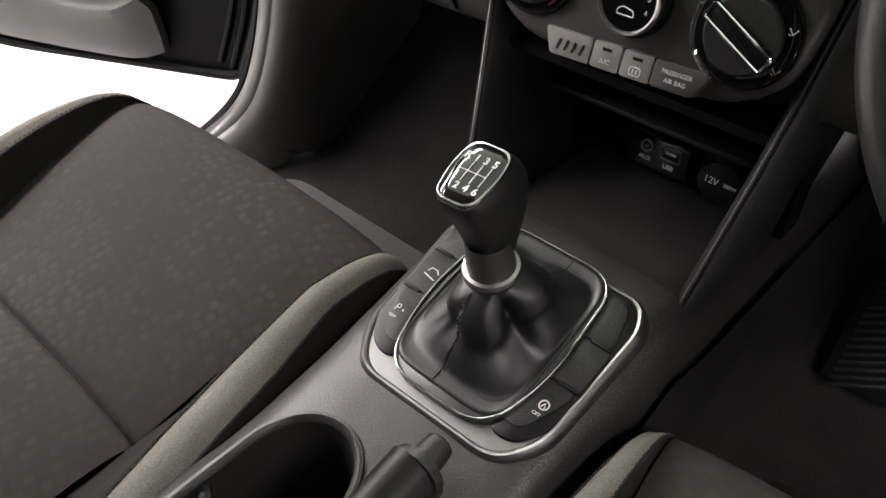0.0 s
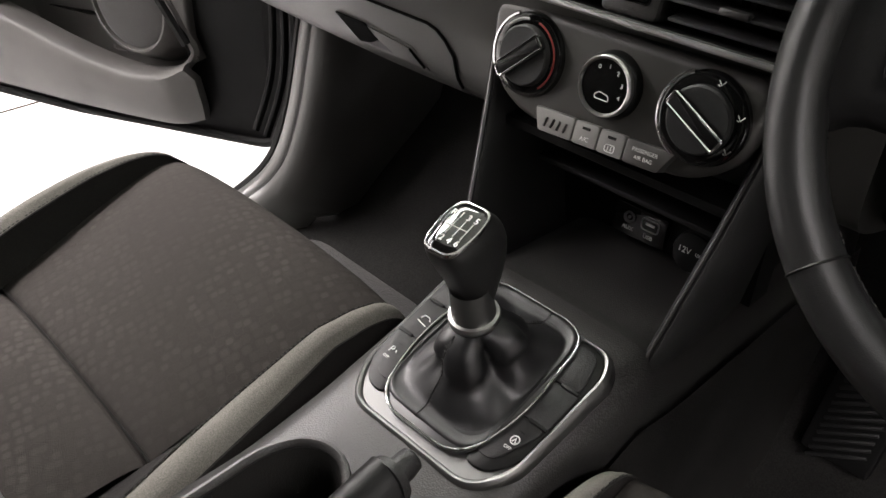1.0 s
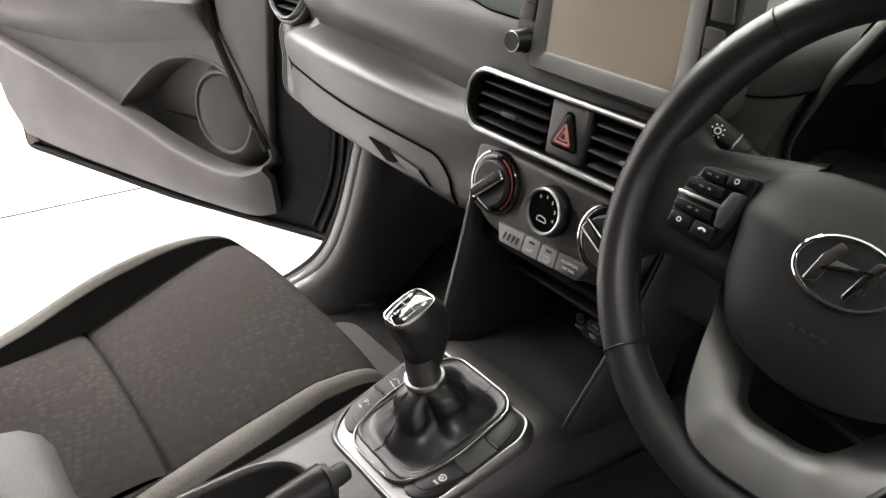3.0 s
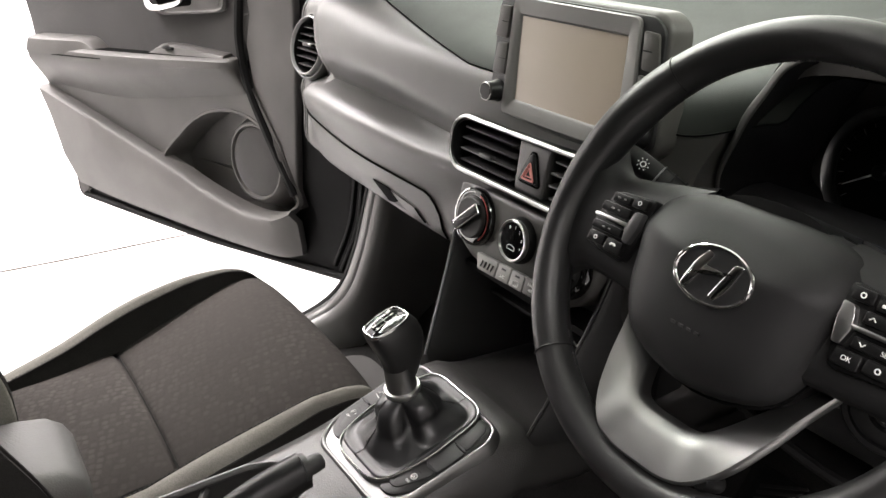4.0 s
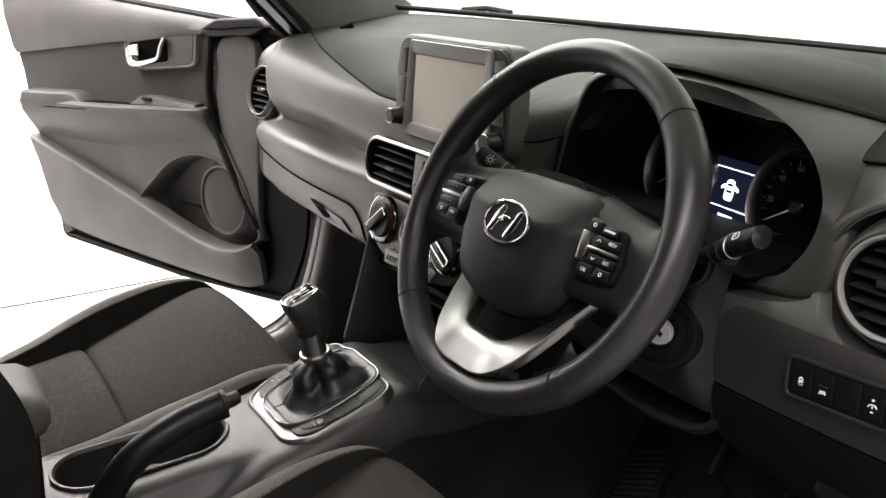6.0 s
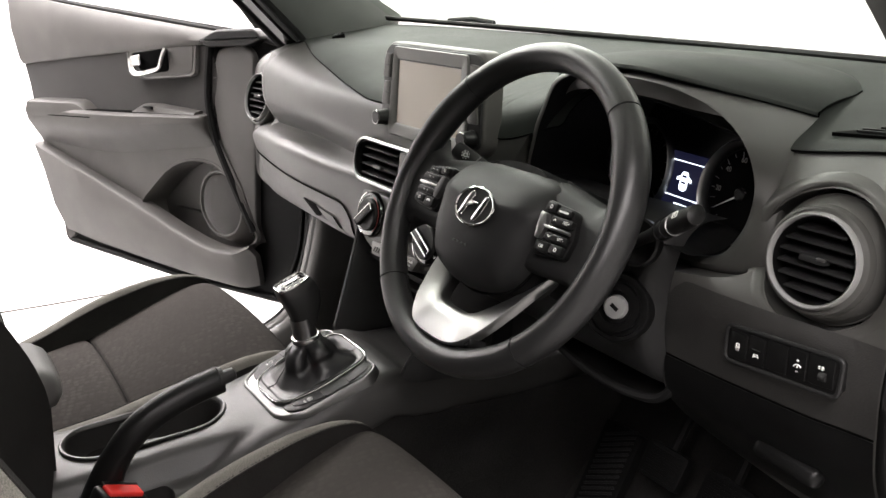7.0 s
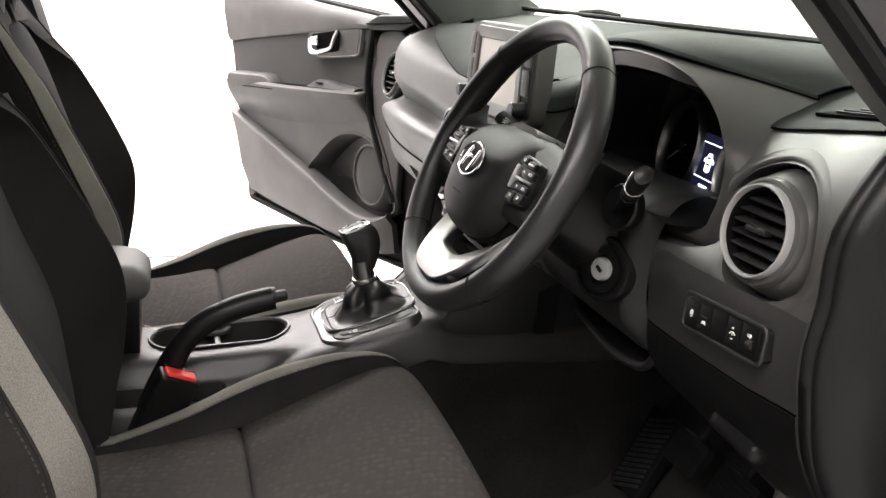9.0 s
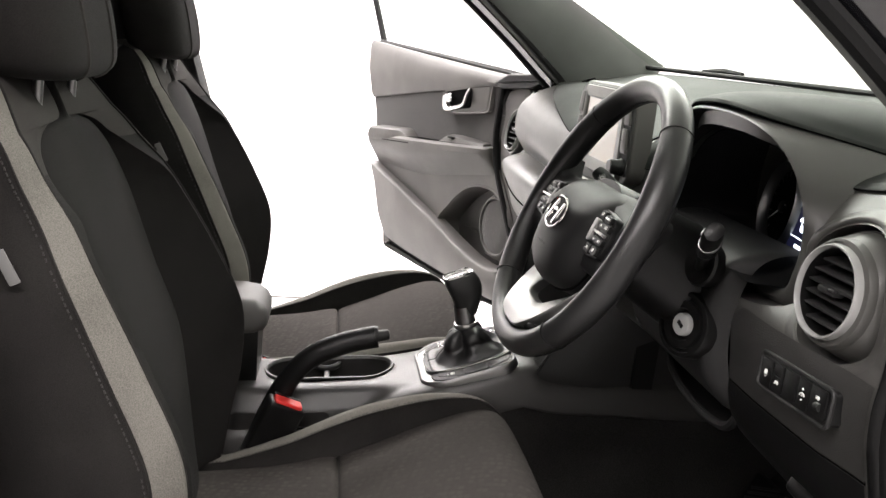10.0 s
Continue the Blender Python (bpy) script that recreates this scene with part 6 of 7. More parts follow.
c0, c1 = Vector((0.016, 0.2985, 0.720)), Vector((0.012, 0.276, 0.806))
ax = (c1 - c0).normalized()
CM = axes(c0, (1, 0, 0), Vector((1, 0, 0)).cross(ax) * -1)
bm = B()
lathe(bm, [(0.0190, -0.005), (0.0208, -0.003), (0.0213, 0.001), (0.0205, 0.0036), (0.0165, 0.0045)], CM, 40, cap=False)
part("collar", bm, SATIN, gear, "bright metal collar")
bm = B()
lathe(bm, [(0.0180, 0.003), (0.0170, 0.016), (0.0160, 0.034)], CM, 32, cap=False)
part("shaft_sleeve", bm, SATIN_DK, gear)
KP = axes(c1, (1, 0.08, 0.02), (-0.06, 0.93, 0.36))
kt = [(p[0] * 0.86, p[1] * 0.93) for p in rpoly([(-0.0165, -0.027), (0.0165, -0.027), (0.0215, 0.004), (0.0175, 0.027), (-0.0175, 0.027), (-0.0215, 0.004)], 0.011, 6)]
nk = len(kt)
bm = B()
rows = []
for f, sc, dy in ((0.17, 0.40, 0.0), (0.19, 0.60, 0.0), (0.27, 0.70, 0.001), (0.40, 0.84, 0.002), (0.56, 1.00, 0.003), (0.72, 1.12, 0.003), (0.86, 1.14, 0.002), (0.95, 1.08, 0.001), (1.0, 0.99, 0.0)):
    c = c0.lerp(c1, f)
    g = f * f * (3 - 2 * f)
    row = []
    for i, p in enumerate(kt):
        ang = math.atan2(p[1], p[0])
        round_p = Vector((0.0262 * math.cos(ang), 0.0262 * math.sin(ang)))
        q = round_p.lerp(Vector(p), min(1, f * 1.6)) * sc
        a = CM.to_3x3() @ Vector((q.x, q.y, 0))
        b = KP.to_3x3() @ Vector((q.x, q.y + dy, 0))
        row.append(c + a.lerp(b, g) + Vector((0, 0.008 * math.sin(math.pi * f), 0)))
    rows.append(row)
knob_rows = [[cr([r[i] for r in rows], 22)[k] for i in range(nk)] for k in range(22)]
grid(bm, knob_rows, close_u=True, cap=True)
knob = part("knob", bm, LEATHER, gear, "rounded black knob")
bm = B()
rows = [[KP @ Vector((p[0] * s, p[1] * s, z)) for p in kt] for s, z in ((1.01, -0.002), (1.01, 0.0008), (0.985, 0.0020), (0.93, 0.0022), (0.905, 0.0008))]
grid(bm, rows, close_u=True)
part("knob_ring", bm, RINGDARK, knob, "satin metal ring")
bm = B()
rows = [[KP @ Vector((p[0] * s, p[1] * s, z)) for p in kt] for s, z in ((0.915, 0.0008), (0.88, 0.0014), (0.6, 0.0020), (0.3, 0.0024), (0.02, 0.0025))]
grid(bm, rows, close_u=True, cap=True)
shift = part("shift_plate", bm, PIANO, knob, "gloss black plate with the shift pattern")
F = KP @ Matrix.Translation((0, 0, 0.0026))
F = F @ Matrix.Diagonal((0.86, 0.93, 1, 1))
strokes("gate_lines", [[(-0.0125, 0.008), (-0.0125, 0.0)], [(-0.0045, 0.008), (-0.0045, -0.009)], [(0.0035, 0.008), (0.0035, -0.009)], [(0.0115, 0.008), (0.0115, -0.009)], [(-0.0125, 0.0), (0.0115, 0.0)]], 0.0004, F, WHITE, shift)
for tx, x, y in (("R", -0.0125, 0.012), ("1", -0.0045, 0.012), ("3", 0.0035, 0.012), ("5", 0.0115, 0.012), ("2", -0.0045, -0.0135), ("4", 0.0035, -0.0135), ("6", 0.0115, -0.0135)):
    words("gear_number", tx, 0.0082, F @ Matrix.Translation((x, y, 0)), WHITE, shift, bold=0.0002)

# ---- handbrake, armrest, buckles ----
hb = thing("handbrake", (0.098, -0.02, 0.60), "black handbrake lever with a push button at its tip", "handbrake")
path = cr([(0.100, -0.034, 0.530), (0.100, -0.012, 0.596), (0.100, 0.010, 0.646), (0.099, 0.042, 0.682), (0.097, 0.090, 0.706), (0.095, 0.142, 0.7195)], 30)
bm = B()
tube(bm, path, [0.0172 + 0.009 * max(0, 1 - i / 12) + 0.001 * (i / 29) for i in range(30)], 20, flat=0.86)
lev = part("lever", bm, BLACK, hb)
bm = B()
tube(bm, [path[-1] + Vector((0, -0.004, 0)), path[-1] + Vector((0, 0.0015, 0.0003))], 0.0184, 20, flat=0.86)
part("end_ring", bm, DARK, lev)
bm = B()
d = (path[-1] - path[-2]).normalized()
tube(bm, [path[-1] - d * 0.004, path[-1] + d * 0.012, path[-1] + d * 0.019, path[-1] + d * 0.021], [0.0092, 0.0092, 0.0082, 0.005], 18)
part("button", bm, DARK, hb, "grey release button")
bm = B()
tube(bm, [(0.100, -0.075, 0.540), (0.100, -0.02, 0.552), (0.100, 0.045, 0.556)], [0.010, 0.018, 0.006], 14, flat=0.5)
part("gaiter", bm, RUBBER, hb)

arm = thing("armrest", (0.0, -0.2, 0.6), "grey padded centre armrest on the console", "armrest")
bm = B()
rows = []
for y, w, zt, zb in ((-0.40, 0.058, 0.746, 0.690), (-0.15, 0.062, 0.750, 0.688), (-0.080, 0.063, 0.750, 0.687), (-0.055, 0.061, 0.747, 0.689), (-0.041, 0.056, 0.738, 0.694), (-0.034, 0.046, 0.726, 0.704)):
    sec = rrect(2 * w, zt - zb, min(0.022, (zt - zb) * 0.42), 6)
    rows.append([(-0.018 + p[0], y, (zt + zb) / 2 + p[1]) for p in sec])
grid(bm, rows, close_u=True, cap=True)
part("pad", bm, ARMTRIM, arm)
bm = B()
rows = [[(-0.018 + p[0], y, 0.645 + p[1]) for p in rrect(0.100, 0.13, 0.02, 5)] for y in (-0.40, -0.060, -0.048)]
grid(bm, rows, close_u=True, cap=True)
part("base", bm, BLACK, arm)


def buckle(at, lean, label):
    b = thing("seat_belt_buckle", at, label, "belt buckle", "belt buckles")
    M = Matrix.Translation(at) @ Matrix.Rotation(radians(lean), 4, "X") @ Matrix.Rotation(radians(12), 4, "Z")
    bm = B()
    box(bm, (0.034, 0.060, 0.115), M @ Matrix.Translation((0, 0, -0.060)), 0.006, 3)
    body = part("body", bm, BLACK, b)
    bm = B()
    box(bm, (0.0215, 0.046, 0.008), M @ Matrix.Translation((0.002, 0.0, -0.0018)), 0.003, 3)
    part("release_button", bm, RED, body, "red release button")
    bm = B()
    box(bm, (0.006, 0.046, 0.004), M @ Matrix.Translation((-0.010, 0, 0.001)), 0.001)
    part("tongue_slot", bm, BLACK, body)
    bm = B()
    box(bm, (0.020, 0.030, 0.12), M @ Matrix.Translation((0, 0, -0.165)), 0.006)
    part("stem", bm, BLACK, b)
    return b


buckle((0.128, 0.010, 0.618), -24, "black seat belt buckle with a red button beside the driver seat")
buckle((-0.098, -0.026, 0.584), -24, "black seat belt buckle with a red button beside the passenger seat")

# ---- front seats ----
SEAT_D, SEAT_P = 0.356, -0.330


def seat(cx, label, rear=0.0):
    """A front seat: patterned cushion, shade-darkened back, dark bolsters, pale crest bands, headrest."""
    st = thing("car_seat", (cx, 0.1, 0.36), label, "car seat", "front seats")

    def W(x, y, z):
        return Vector((cx + x, y, z))

    # cushion: rows run from the back to the rolled front edge
    Y = [(-0.16, 0.535), (-0.08, 0.540), (0.0, 0.550), (0.06, 0.562), (0.084, 0.563), (0.092, 0.556), (0.100, 0.566), (0.16, 0.590), (0.22, 0.614), (0.28, 0.633), (0.315, 0.637), (0.340, 0.628), (0.356, 0.604), (0.362, 0.570), (0.358, 0.52), (0.345, 0.46)]
    prof = cr([(0, y, z) for y, z in Y], 60)
    bm = B()
    rows = []
    half = []
    for p in prof:
        y, z = p.y, p.z
        f = min(1.0, max(0.0, (0.335 - y) / 0.30))
        g = f ** 0.8
        wi = 0.196 - 0.034 * f
        up = 0.060 * math.sin(min(1, g * 1.05) * math.pi / 2) * (1 - 0.95 * min(1, max(0, (0.16 - y) / 0.24)) ** 1.2) if f > 0 else 0
        zs = z
        if 0.02 < y < 0.16:
            zs = 0.5535 + (0.590 - 0.5535) * (y - 0.02) / 0.14
        half.append((wi, y, zs, up, g))
        row = []
        for s in np.linspace(-1, 1, 17):
            dome = 0.010 * (1 - s * s) - 0.006 * abs(s) ** 8
            row.append(W(wi * s, y, z + dome))
        rows.append(row)
    grid(bm, rows)
    cush = part("cushion", bm, INSERT, st, "dark cloth cushion with a print of small soft spots", smooth=60)
    bm = B()
    tube(bm, [W(x, 0.0925, 0.5605 + 0.010 * (1 - (x / 0.17) ** 2) - 0.003) for x in np.linspace(-0.168, 0.168, 24)], 0.0014, 6)
    part("crease", bm, BOLSTER, cush)
    for s in (-1, 1):
        wall, band, outer = [], [], []
        a_line, b_line = [], []
        for (wi, y, z, up, g) in half:
            c0 = W(s * wi, y, z - 0.014)
            ca = W(s * (wi + 0.013 * g + 0.002), y, z - 0.006 + up * 0.82)
            inboard = s > 0 and cx < 0
            if inboard:
                f = min(1.0, max(0.0, (0.335 - y) / 0.30))
                xa, za = (0.178 + 0.056 * f ** 1.3) if f > 0 else wi, (float(np.interp(f, [0.0, 0.12, 0.42, 0.72, 1.0], [z - 0.006, 0.634, 0.624, 0.615, 0.604])) - 0.15 * max(0, 0.035 - y)) if f > 0 else z - 0.006
                bw = 0.022 + 0.012 * min(1, f * 2)
                ca = W(s * max(xa, wi), y, za)
                cm, cb = ca + Vector((s * bw * 0.5, -0.001, 0.006)), ca + Vector((s * bw, 0, -0.006))
                wall.append([c0, c0.lerp(ca, 0.35) + Vector((s * 0.004 * g, 0, -0.002)), c0.lerp(ca, 0.7) + Vector((0, 0, 0.001 * g)), ca])
                band.append([ca, ca.lerp(cm, 0.5) + Vector((0, 0, 0.002)), cm, cm.lerp(cb, 0.5) + Vector((s * 0.001, 0, 0.002)), cb])
                outer.append([cb, cb + Vector((s * 0.010, 0, -0.030)), cb + Vector((s * 0.004, -0.01, -0.09)), W(s * (wi + 0.06 * g), min(y, 0.30), min(z - 0.16, 0.42))])
                a_line.append(ca)
                b_line.append(cb)
                continue
            cm = W(s * (wi + 0.028 * g + 0.008), y - 0.001, z - 0.007 + up * 1.04)
            cb = W(s * (wi + 0.043 * g + 0.013), y, z - 0.016 + up * 0.86)
            wall.append([c0, c0.lerp(ca, 0.35) + Vector((s * 0.006 * g, 0, -0.002)), c0.lerp(ca, 0.7) + Vector((s * 0.003 * g, 0, 0.003 * g)), ca])
            band.append([ca, ca.lerp(cm, 0.5) + Vector((0, 0, 0.003)), cm, cm.lerp(cb, 0.5) + Vector((s * 0.002, 0, 0.0015)), cb])
            outer.append([cb, W(s * (wi + 0.076 * g + 0.018), y, z - 0.06 + up * 0.4), W(s * (wi + 0.072 * g + 0.012), y - 0.01, z - 0.11), W(s * (wi + 0.06 * g), min(y, 0.30), min(z - 0.16, 0.42))])
            a_line.append(ca)
            b_line.append(cb)
        n = 48
        bm = B()
        grid(bm, wall[:n])
        part("bolster", bm, BOLSTER, st, "dark knit bolster", smooth=60)
        bm = B()
        grid(bm, band[:n])
        bd = part("crest_band", bm, PALE, st, "pale grey woven band", smooth=70)
        bm = B()
        grid(bm, outer)
        part("side_cloth", bm, BOLSTER, st, smooth=60)
        bm = B()
        tube(bm, [p + Vector((0, 0, 0.0005)) for p in a_line[:n]], 0.0016, 6)
        tube(bm, [p for p in b_line[:n]], 0.0016, 6)
        part("seam", bm, BOLSTER, bd)
        stitches("stitching", [p.lerp(q, 0.10) + Vector((0, 0, 0.0022)) for p, q in zip(a_line[2:n - 2], [r[2] for r in band][2:n - 2])], 0.0055, 0.0007, THREAD, bd)
    bm = B()
    box(bm, (0.44, 0.42, 0.09), Matrix.Translation((cx, 0.09, 0.425)), 0.02, 3)
    part("base", bm, BLACK, st)
    bm = B()
    for s in (-1, 1):
        box(bm, (0.035, 0.52, 0.03), Matrix.Translation((cx + s * 0.19, 0.06, 0.375)), 0.005)
    part("rails", bm, DARK, st)

    # backrest: rows climb from the cushion to the shoulder
    # y, z of the insert; half width of the insert, of the whole; bolster depth
    H = [(h[0] + rear, *h[1:]) for h in [(-0.100, 0.540, 0.150, 0.230, 0.022), (-0.108, 0.600, 0.152, 0.245, 0.038), (-0.118, 0.680, 0.155, 0.258, 0.060), (-0.132, 0.770, 0.155, 0.262, 0.072), (-0.164, 0.860, 0.150, 0.255, 0.066),
         (-0.193, 0.945, 0.152, 0.240, 0.050), (-0.208, 0.988, 0.144, 0.224, 0.040), (-0.221, 1.022, 0.128, 0.208, 0.027), (-0.231, 1.046, 0.100, 0.195, 0.020), (-0.237, 1.058, 0.058, 0.188, 0.016), (-0.240, 1.064, 0.010, 0.184, 0.014), (-0.254, 1.098, 0.006, 0.160, 0.006), (-0.270, 1.118, 0.006, 0.140, 0.001)]]
    K = [cr([(h[0], h[1], 0) for h in H], 72), cr([(h[2], h[3], h[4]) for h in H], 72)]
    ins, yoke, bands, inner_b, outs = [], {1: [], -1: []}, {1: [], -1: []}, {1: [], -1: []}, {1: [], -1: []}
    backs = []
    for a, b in zip(*K):
        y, z, wi, wo, dp = a.x, a.y, max(b.x, 0.004), b.y, b.z
        ins.append([W(wi * s, y - 0.004 * abs(s) ** 6 + 0.010 * (1 - s * s), z) for s in np.linspace(-1, 1, 15)])
        for s in (-1, 1):
            crest = wo - 0.040
            inner = max(wi, 0.004)
            wide = min(1, max(0, (z - 0.965) / 0.070)) ** 1.2
            b0 = crest + (inner - crest) * wide
            q = min(1, (b0 - inner) / 0.03) if b0 > inner else 0
            p0 = W(s * inner, y - 0.004, z)
            p1 = W(s * b0, y + dp * (0.30 + 0.74 * q), z)
            p2 = W(s * (crest + 0.018), y + dp * 0.98, z)
            p3 = W(s * (wo - 0.004), y + dp * 0.72 - 0.008, z)
            inner_b[s].append([p0, p0.lerp(p1, 0.5) + Vector((0, -0.004 * q, 0)), p1])
            qq = p2.lerp(p1, min(1.0, 0.006 / max((p2 - p1).length, 0.001)))
            yoke[s].append([p1, p1.lerp(qq, 0.5) + Vector((0, 0.004 * min(1, dp / 0.03), 0)), qq])
            bands[s].append([qq, qq.lerp(p2, 0.5) + Vector((0, 0.002 * min(1, dp / 0.03), 0)), p2, p3])
            outs[s].append([p3, W(s * wo, y + dp * 0.5 - 0.02, z), W(s * (wo - 0.002), y - 0.06, z - 0.01), W(s * (wo - 0.03), y - 0.105, z - 0.02)])
        backs.append([W(s * (wo - 0.03), y - 0.105 - 0.012 * (1 - s * s), z - 0.02) for s in np.linspace(-1, 1, 9)])
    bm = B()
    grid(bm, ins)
    part("backrest", bm, BACKSHADE, st, "dark cloth backrest panel with shade put into its colour", smooth=70)
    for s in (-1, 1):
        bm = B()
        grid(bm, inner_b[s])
        part("back_bolster", bm, BACKSHADE, st, smooth=70)
        bm = B()
        grid(bm, yoke[s][42:])
        part("shoulder_yoke", bm, SHOULDER, st, "dark brown-grey shoulder cloth", smooth=70)
        bm = B()
        grid(bm, [[a, c] for a, b, c in yoke[s][:43]])
        part("bolster_edge", bm, BACKSHADE, st, smooth=70)
        bm = B()
        grid(bm, bands[s])
        bb = part("back_band", bm, PALE, st, "pale grey woven band over the shoulder", smooth=75)
        bm = B()
        tube(bm, [r[0] + Vector((0, 0.001, 0)) for r in bands[s]], 0.0016, 6)
        tube(bm, [r[3] + Vector((0, 0.0005, 0)) for r in bands[s]], 0.0016, 6)
        part("seam", bm, BOLSTER, bb)
        stitches("stitching", [r[3] + Vector((s * 0.005, -0.003, 0)) for r in bands[s]][2:66], 0.006, 0.0008, THREAD, bb)
        bm = B()
        grid(bm, outs[s])
        part("back_side", bm, BOLSTER, st, smooth=70)
    bm = B()
    grid(bm, backs)
    e = backs[-1]
    fr = [bands[-1][-1][3], bands[-1][-1][2], bands[-1][-1][0], yoke[-1][-1][0], ins[-1][7], yoke[1][-1][0], bands[1][-1][0], bands[1][-1][2], bands[1][-1][3]]
    mid = [(a + b) / 2 + Vector((0, 0, 0.022)) for a, b in zip(fr, e)]
    part("back_shell", bm, BOLSTER, st, smooth=70)
    bm = B()
    grid(bm, [fr, [a.lerp(m, 0.6) + Vector((0, 0.004, 0.004)) for a, m in zip(fr, mid)], mid, [a.lerp(m, 0.6) + Vector((0, -0.004, 0.004)) for a, m in zip(e, mid)], e])
    part("shoulder", bm, SHOULDER, st, smooth=80)
    # headrest on two bright posts
    bm = B()
    rows = []
    for zz, w, d0, d1 in ((1.128, 0.075, 0.030, 0.036), (1.134, 0.108, 0.044, 0.048), (1.152, 0.126, 0.055, 0.055), (1.20, 0.134, 0.060, 0.056), (1.25, 0.134, 0.058, 0.052), (1.29, 0.126, 0.050, 0.046), (1.315, 0.105, 0.034, 0.034), (1.324, 0.07, 0.016, 0.018)):
        zz -= 0.024
        yc = rear - 0.240 - 0.22 * (zz - 1.09)
        row = []
        for k in range(36):
            t = 2 * math.pi * k / 36
            cx_, sy_ = math.cos(t), math.sin(t)
            r = (abs(cx_) ** 3.2 + abs(sy_) ** 3.2) ** (-1 / 3.2)
            row.append(W(w * r * cx_, yc + (d0 if sy_ > 0 else d1) * r * sy_, zz))
        rows.append(row)
    cols = [cr([r[k] for r in rows], 26) for k in range(36)]
    rows = [[cols[k][i] for k in range(36)] for i in range(26)]
    grid(bm, rows, close_u=True, cap=True)
    head = part("headrest", bm, BOLSTER, st, "dark cloth headrest", smooth=80)
    bm = B()
    for s in (-1, 1):
        ks = [k for k in range(36)]
        k = 7 if s > 0 else 11
        tube(bm, [rows[i][k] for i in range(1, 25)], 0.0022, 6)
    part("headrest_seam", bm, SHOULDER, head)
    for s in (-1, 1):
        bm = B()
        tube(bm, [W(s * 0.055, rear - 0.245, 1.06), W(s * 0.055, rear - 0.238, 1.13)], 0.005, 12)
        part("headrest_post", bm, SATIN_DK, st, "bright metal post")
    bm = B()
    box(bm, (0.032, 0.010, 0.002), Matrix.Translation(W(0.2480, rear - 0.205, 0.960)) @ Matrix.Rotation(radians(25), 4, "X") @ Matrix.Rotation(radians(90), 4, "Y"), 0.0007)
    part("airbag_tag", bm, SILVER, st, "small pale airbag tag")
    return st


seat(SEAT_D, "dark cloth driver seat with pale grey bands and side bolsters", -0.008)
seat(SEAT_P, "dark cloth passenger seat with pale grey bands and side bolsters", -0.022)

# ---- open passenger door ----
DU, DN, DH = Vector((-0.911, -0.411, 0)), Vector((0.411, -0.911, 0)), Vector((-0.85, 0.70, 0))


def dp(u, z, w=0.0):
    q = DH + DU * u + DN * (w - 0.050)
    return Vector((q.x, q.y, z))


DMX = Matrix(((DU.x, 0, DN.x, DH.x - DN.x * 0.050), (DU.y, 0, DN.y, DH.y - DN.y * 0.050), (0, 1, 0, 0), (0, 0, 0, 1)))
door = thing("car_door", dp(0.6, 0.38), "open passenger door with a grey trim panel and chrome handle", "car door")


def door_rows(defs, n=40):
    """Rows from the trailing end to the front, each (u, z) run with its depth."""
    return [[dp(p.x, p.y, p.z) for p in cr(d, n)] for d in defs]


def solid(bm, rows, depth):
    back = [[p - DN * depth for p in r] for r in rows]
    n, m = len(rows), len(rows[0])
    loop = [rows[i] for i in range(n)]
    f = grid(bm, rows)
    b = grid(bm, back)
    for i in range(n - 1):
        for j in (0, m - 1):
            bm.faces.new((f[i][j], f[i + 1][j], b[i + 1][j], b[i][j]))
    for j in range(m - 1):
        for i in (0, n - 1):
            bm.faces.new((f[i][j], f[i][j + 1], b[i][j + 1], b[i][j]))


bm = B()
shell = rpoly([(1.285, 1.165), (1.245, 0.945), (1.215, 0.82), (1.165, 0.69), (1.105, 0.45), (1.095, 0.375), (0.54, 0.365), (0.06, 0.385), (-0.03, 0.45), (-0.04, 0.90), (-0.02, 1.06), (0.20, 1.10)], 0.02)
slab(bm, shell, -0.115, -0.002, DMX, 0.012)
skin = part("outer_shell", bm, RUBBER, door, "black door edge")
bm = B()
solid(bm, door_rows([
    [(1.300, 1.172, 0.0), (0.8, 1.136, 0.0), (0.30, 1.106, 0.0)], [(1.299, 1.169, 0.022), (0.8, 1.133, 0.024), (0.30, 1.102, 0.022)], [(1.292, 1.148, 0.034), (0.8, 1.118, 0.038), (0.31, 1.092, 0.034)],
    [(1.274, 1.06, 0.042), (0.8, 1.07, 0.046), (0.35, 1.080, 0.040)], [(1.248, 0.965, 0.036), (0.8, 1.025, 0.038), (0.385, 1.074, 0.036)], [(1.240, 0.950, 0.030), (0.8, 1.015, 0.032), (0.385, 1.070, 0.030)]]), 0.02)
part("upper_trim", bm, DOORLOW, door, "pale grey upper trim")
bm = B()
solid(bm, door_rows([
    [(1.240, 0.949, 0.024), (0.8, 1.014, 0.026), (0.37, 1.070, 0.024)], [(1.226, 0.89, 0.020), (0.8, 0.94, 0.018), (0.35, 0.985, 0.020)], [(1.206, 0.810, 0.022), (0.8, 0.836, 0.020), (0.372, 0.872, 0.022)]]), 0.018)
part("insert_panel", bm, DOORDARK, door, "dark cloth door insert")
bm = B()
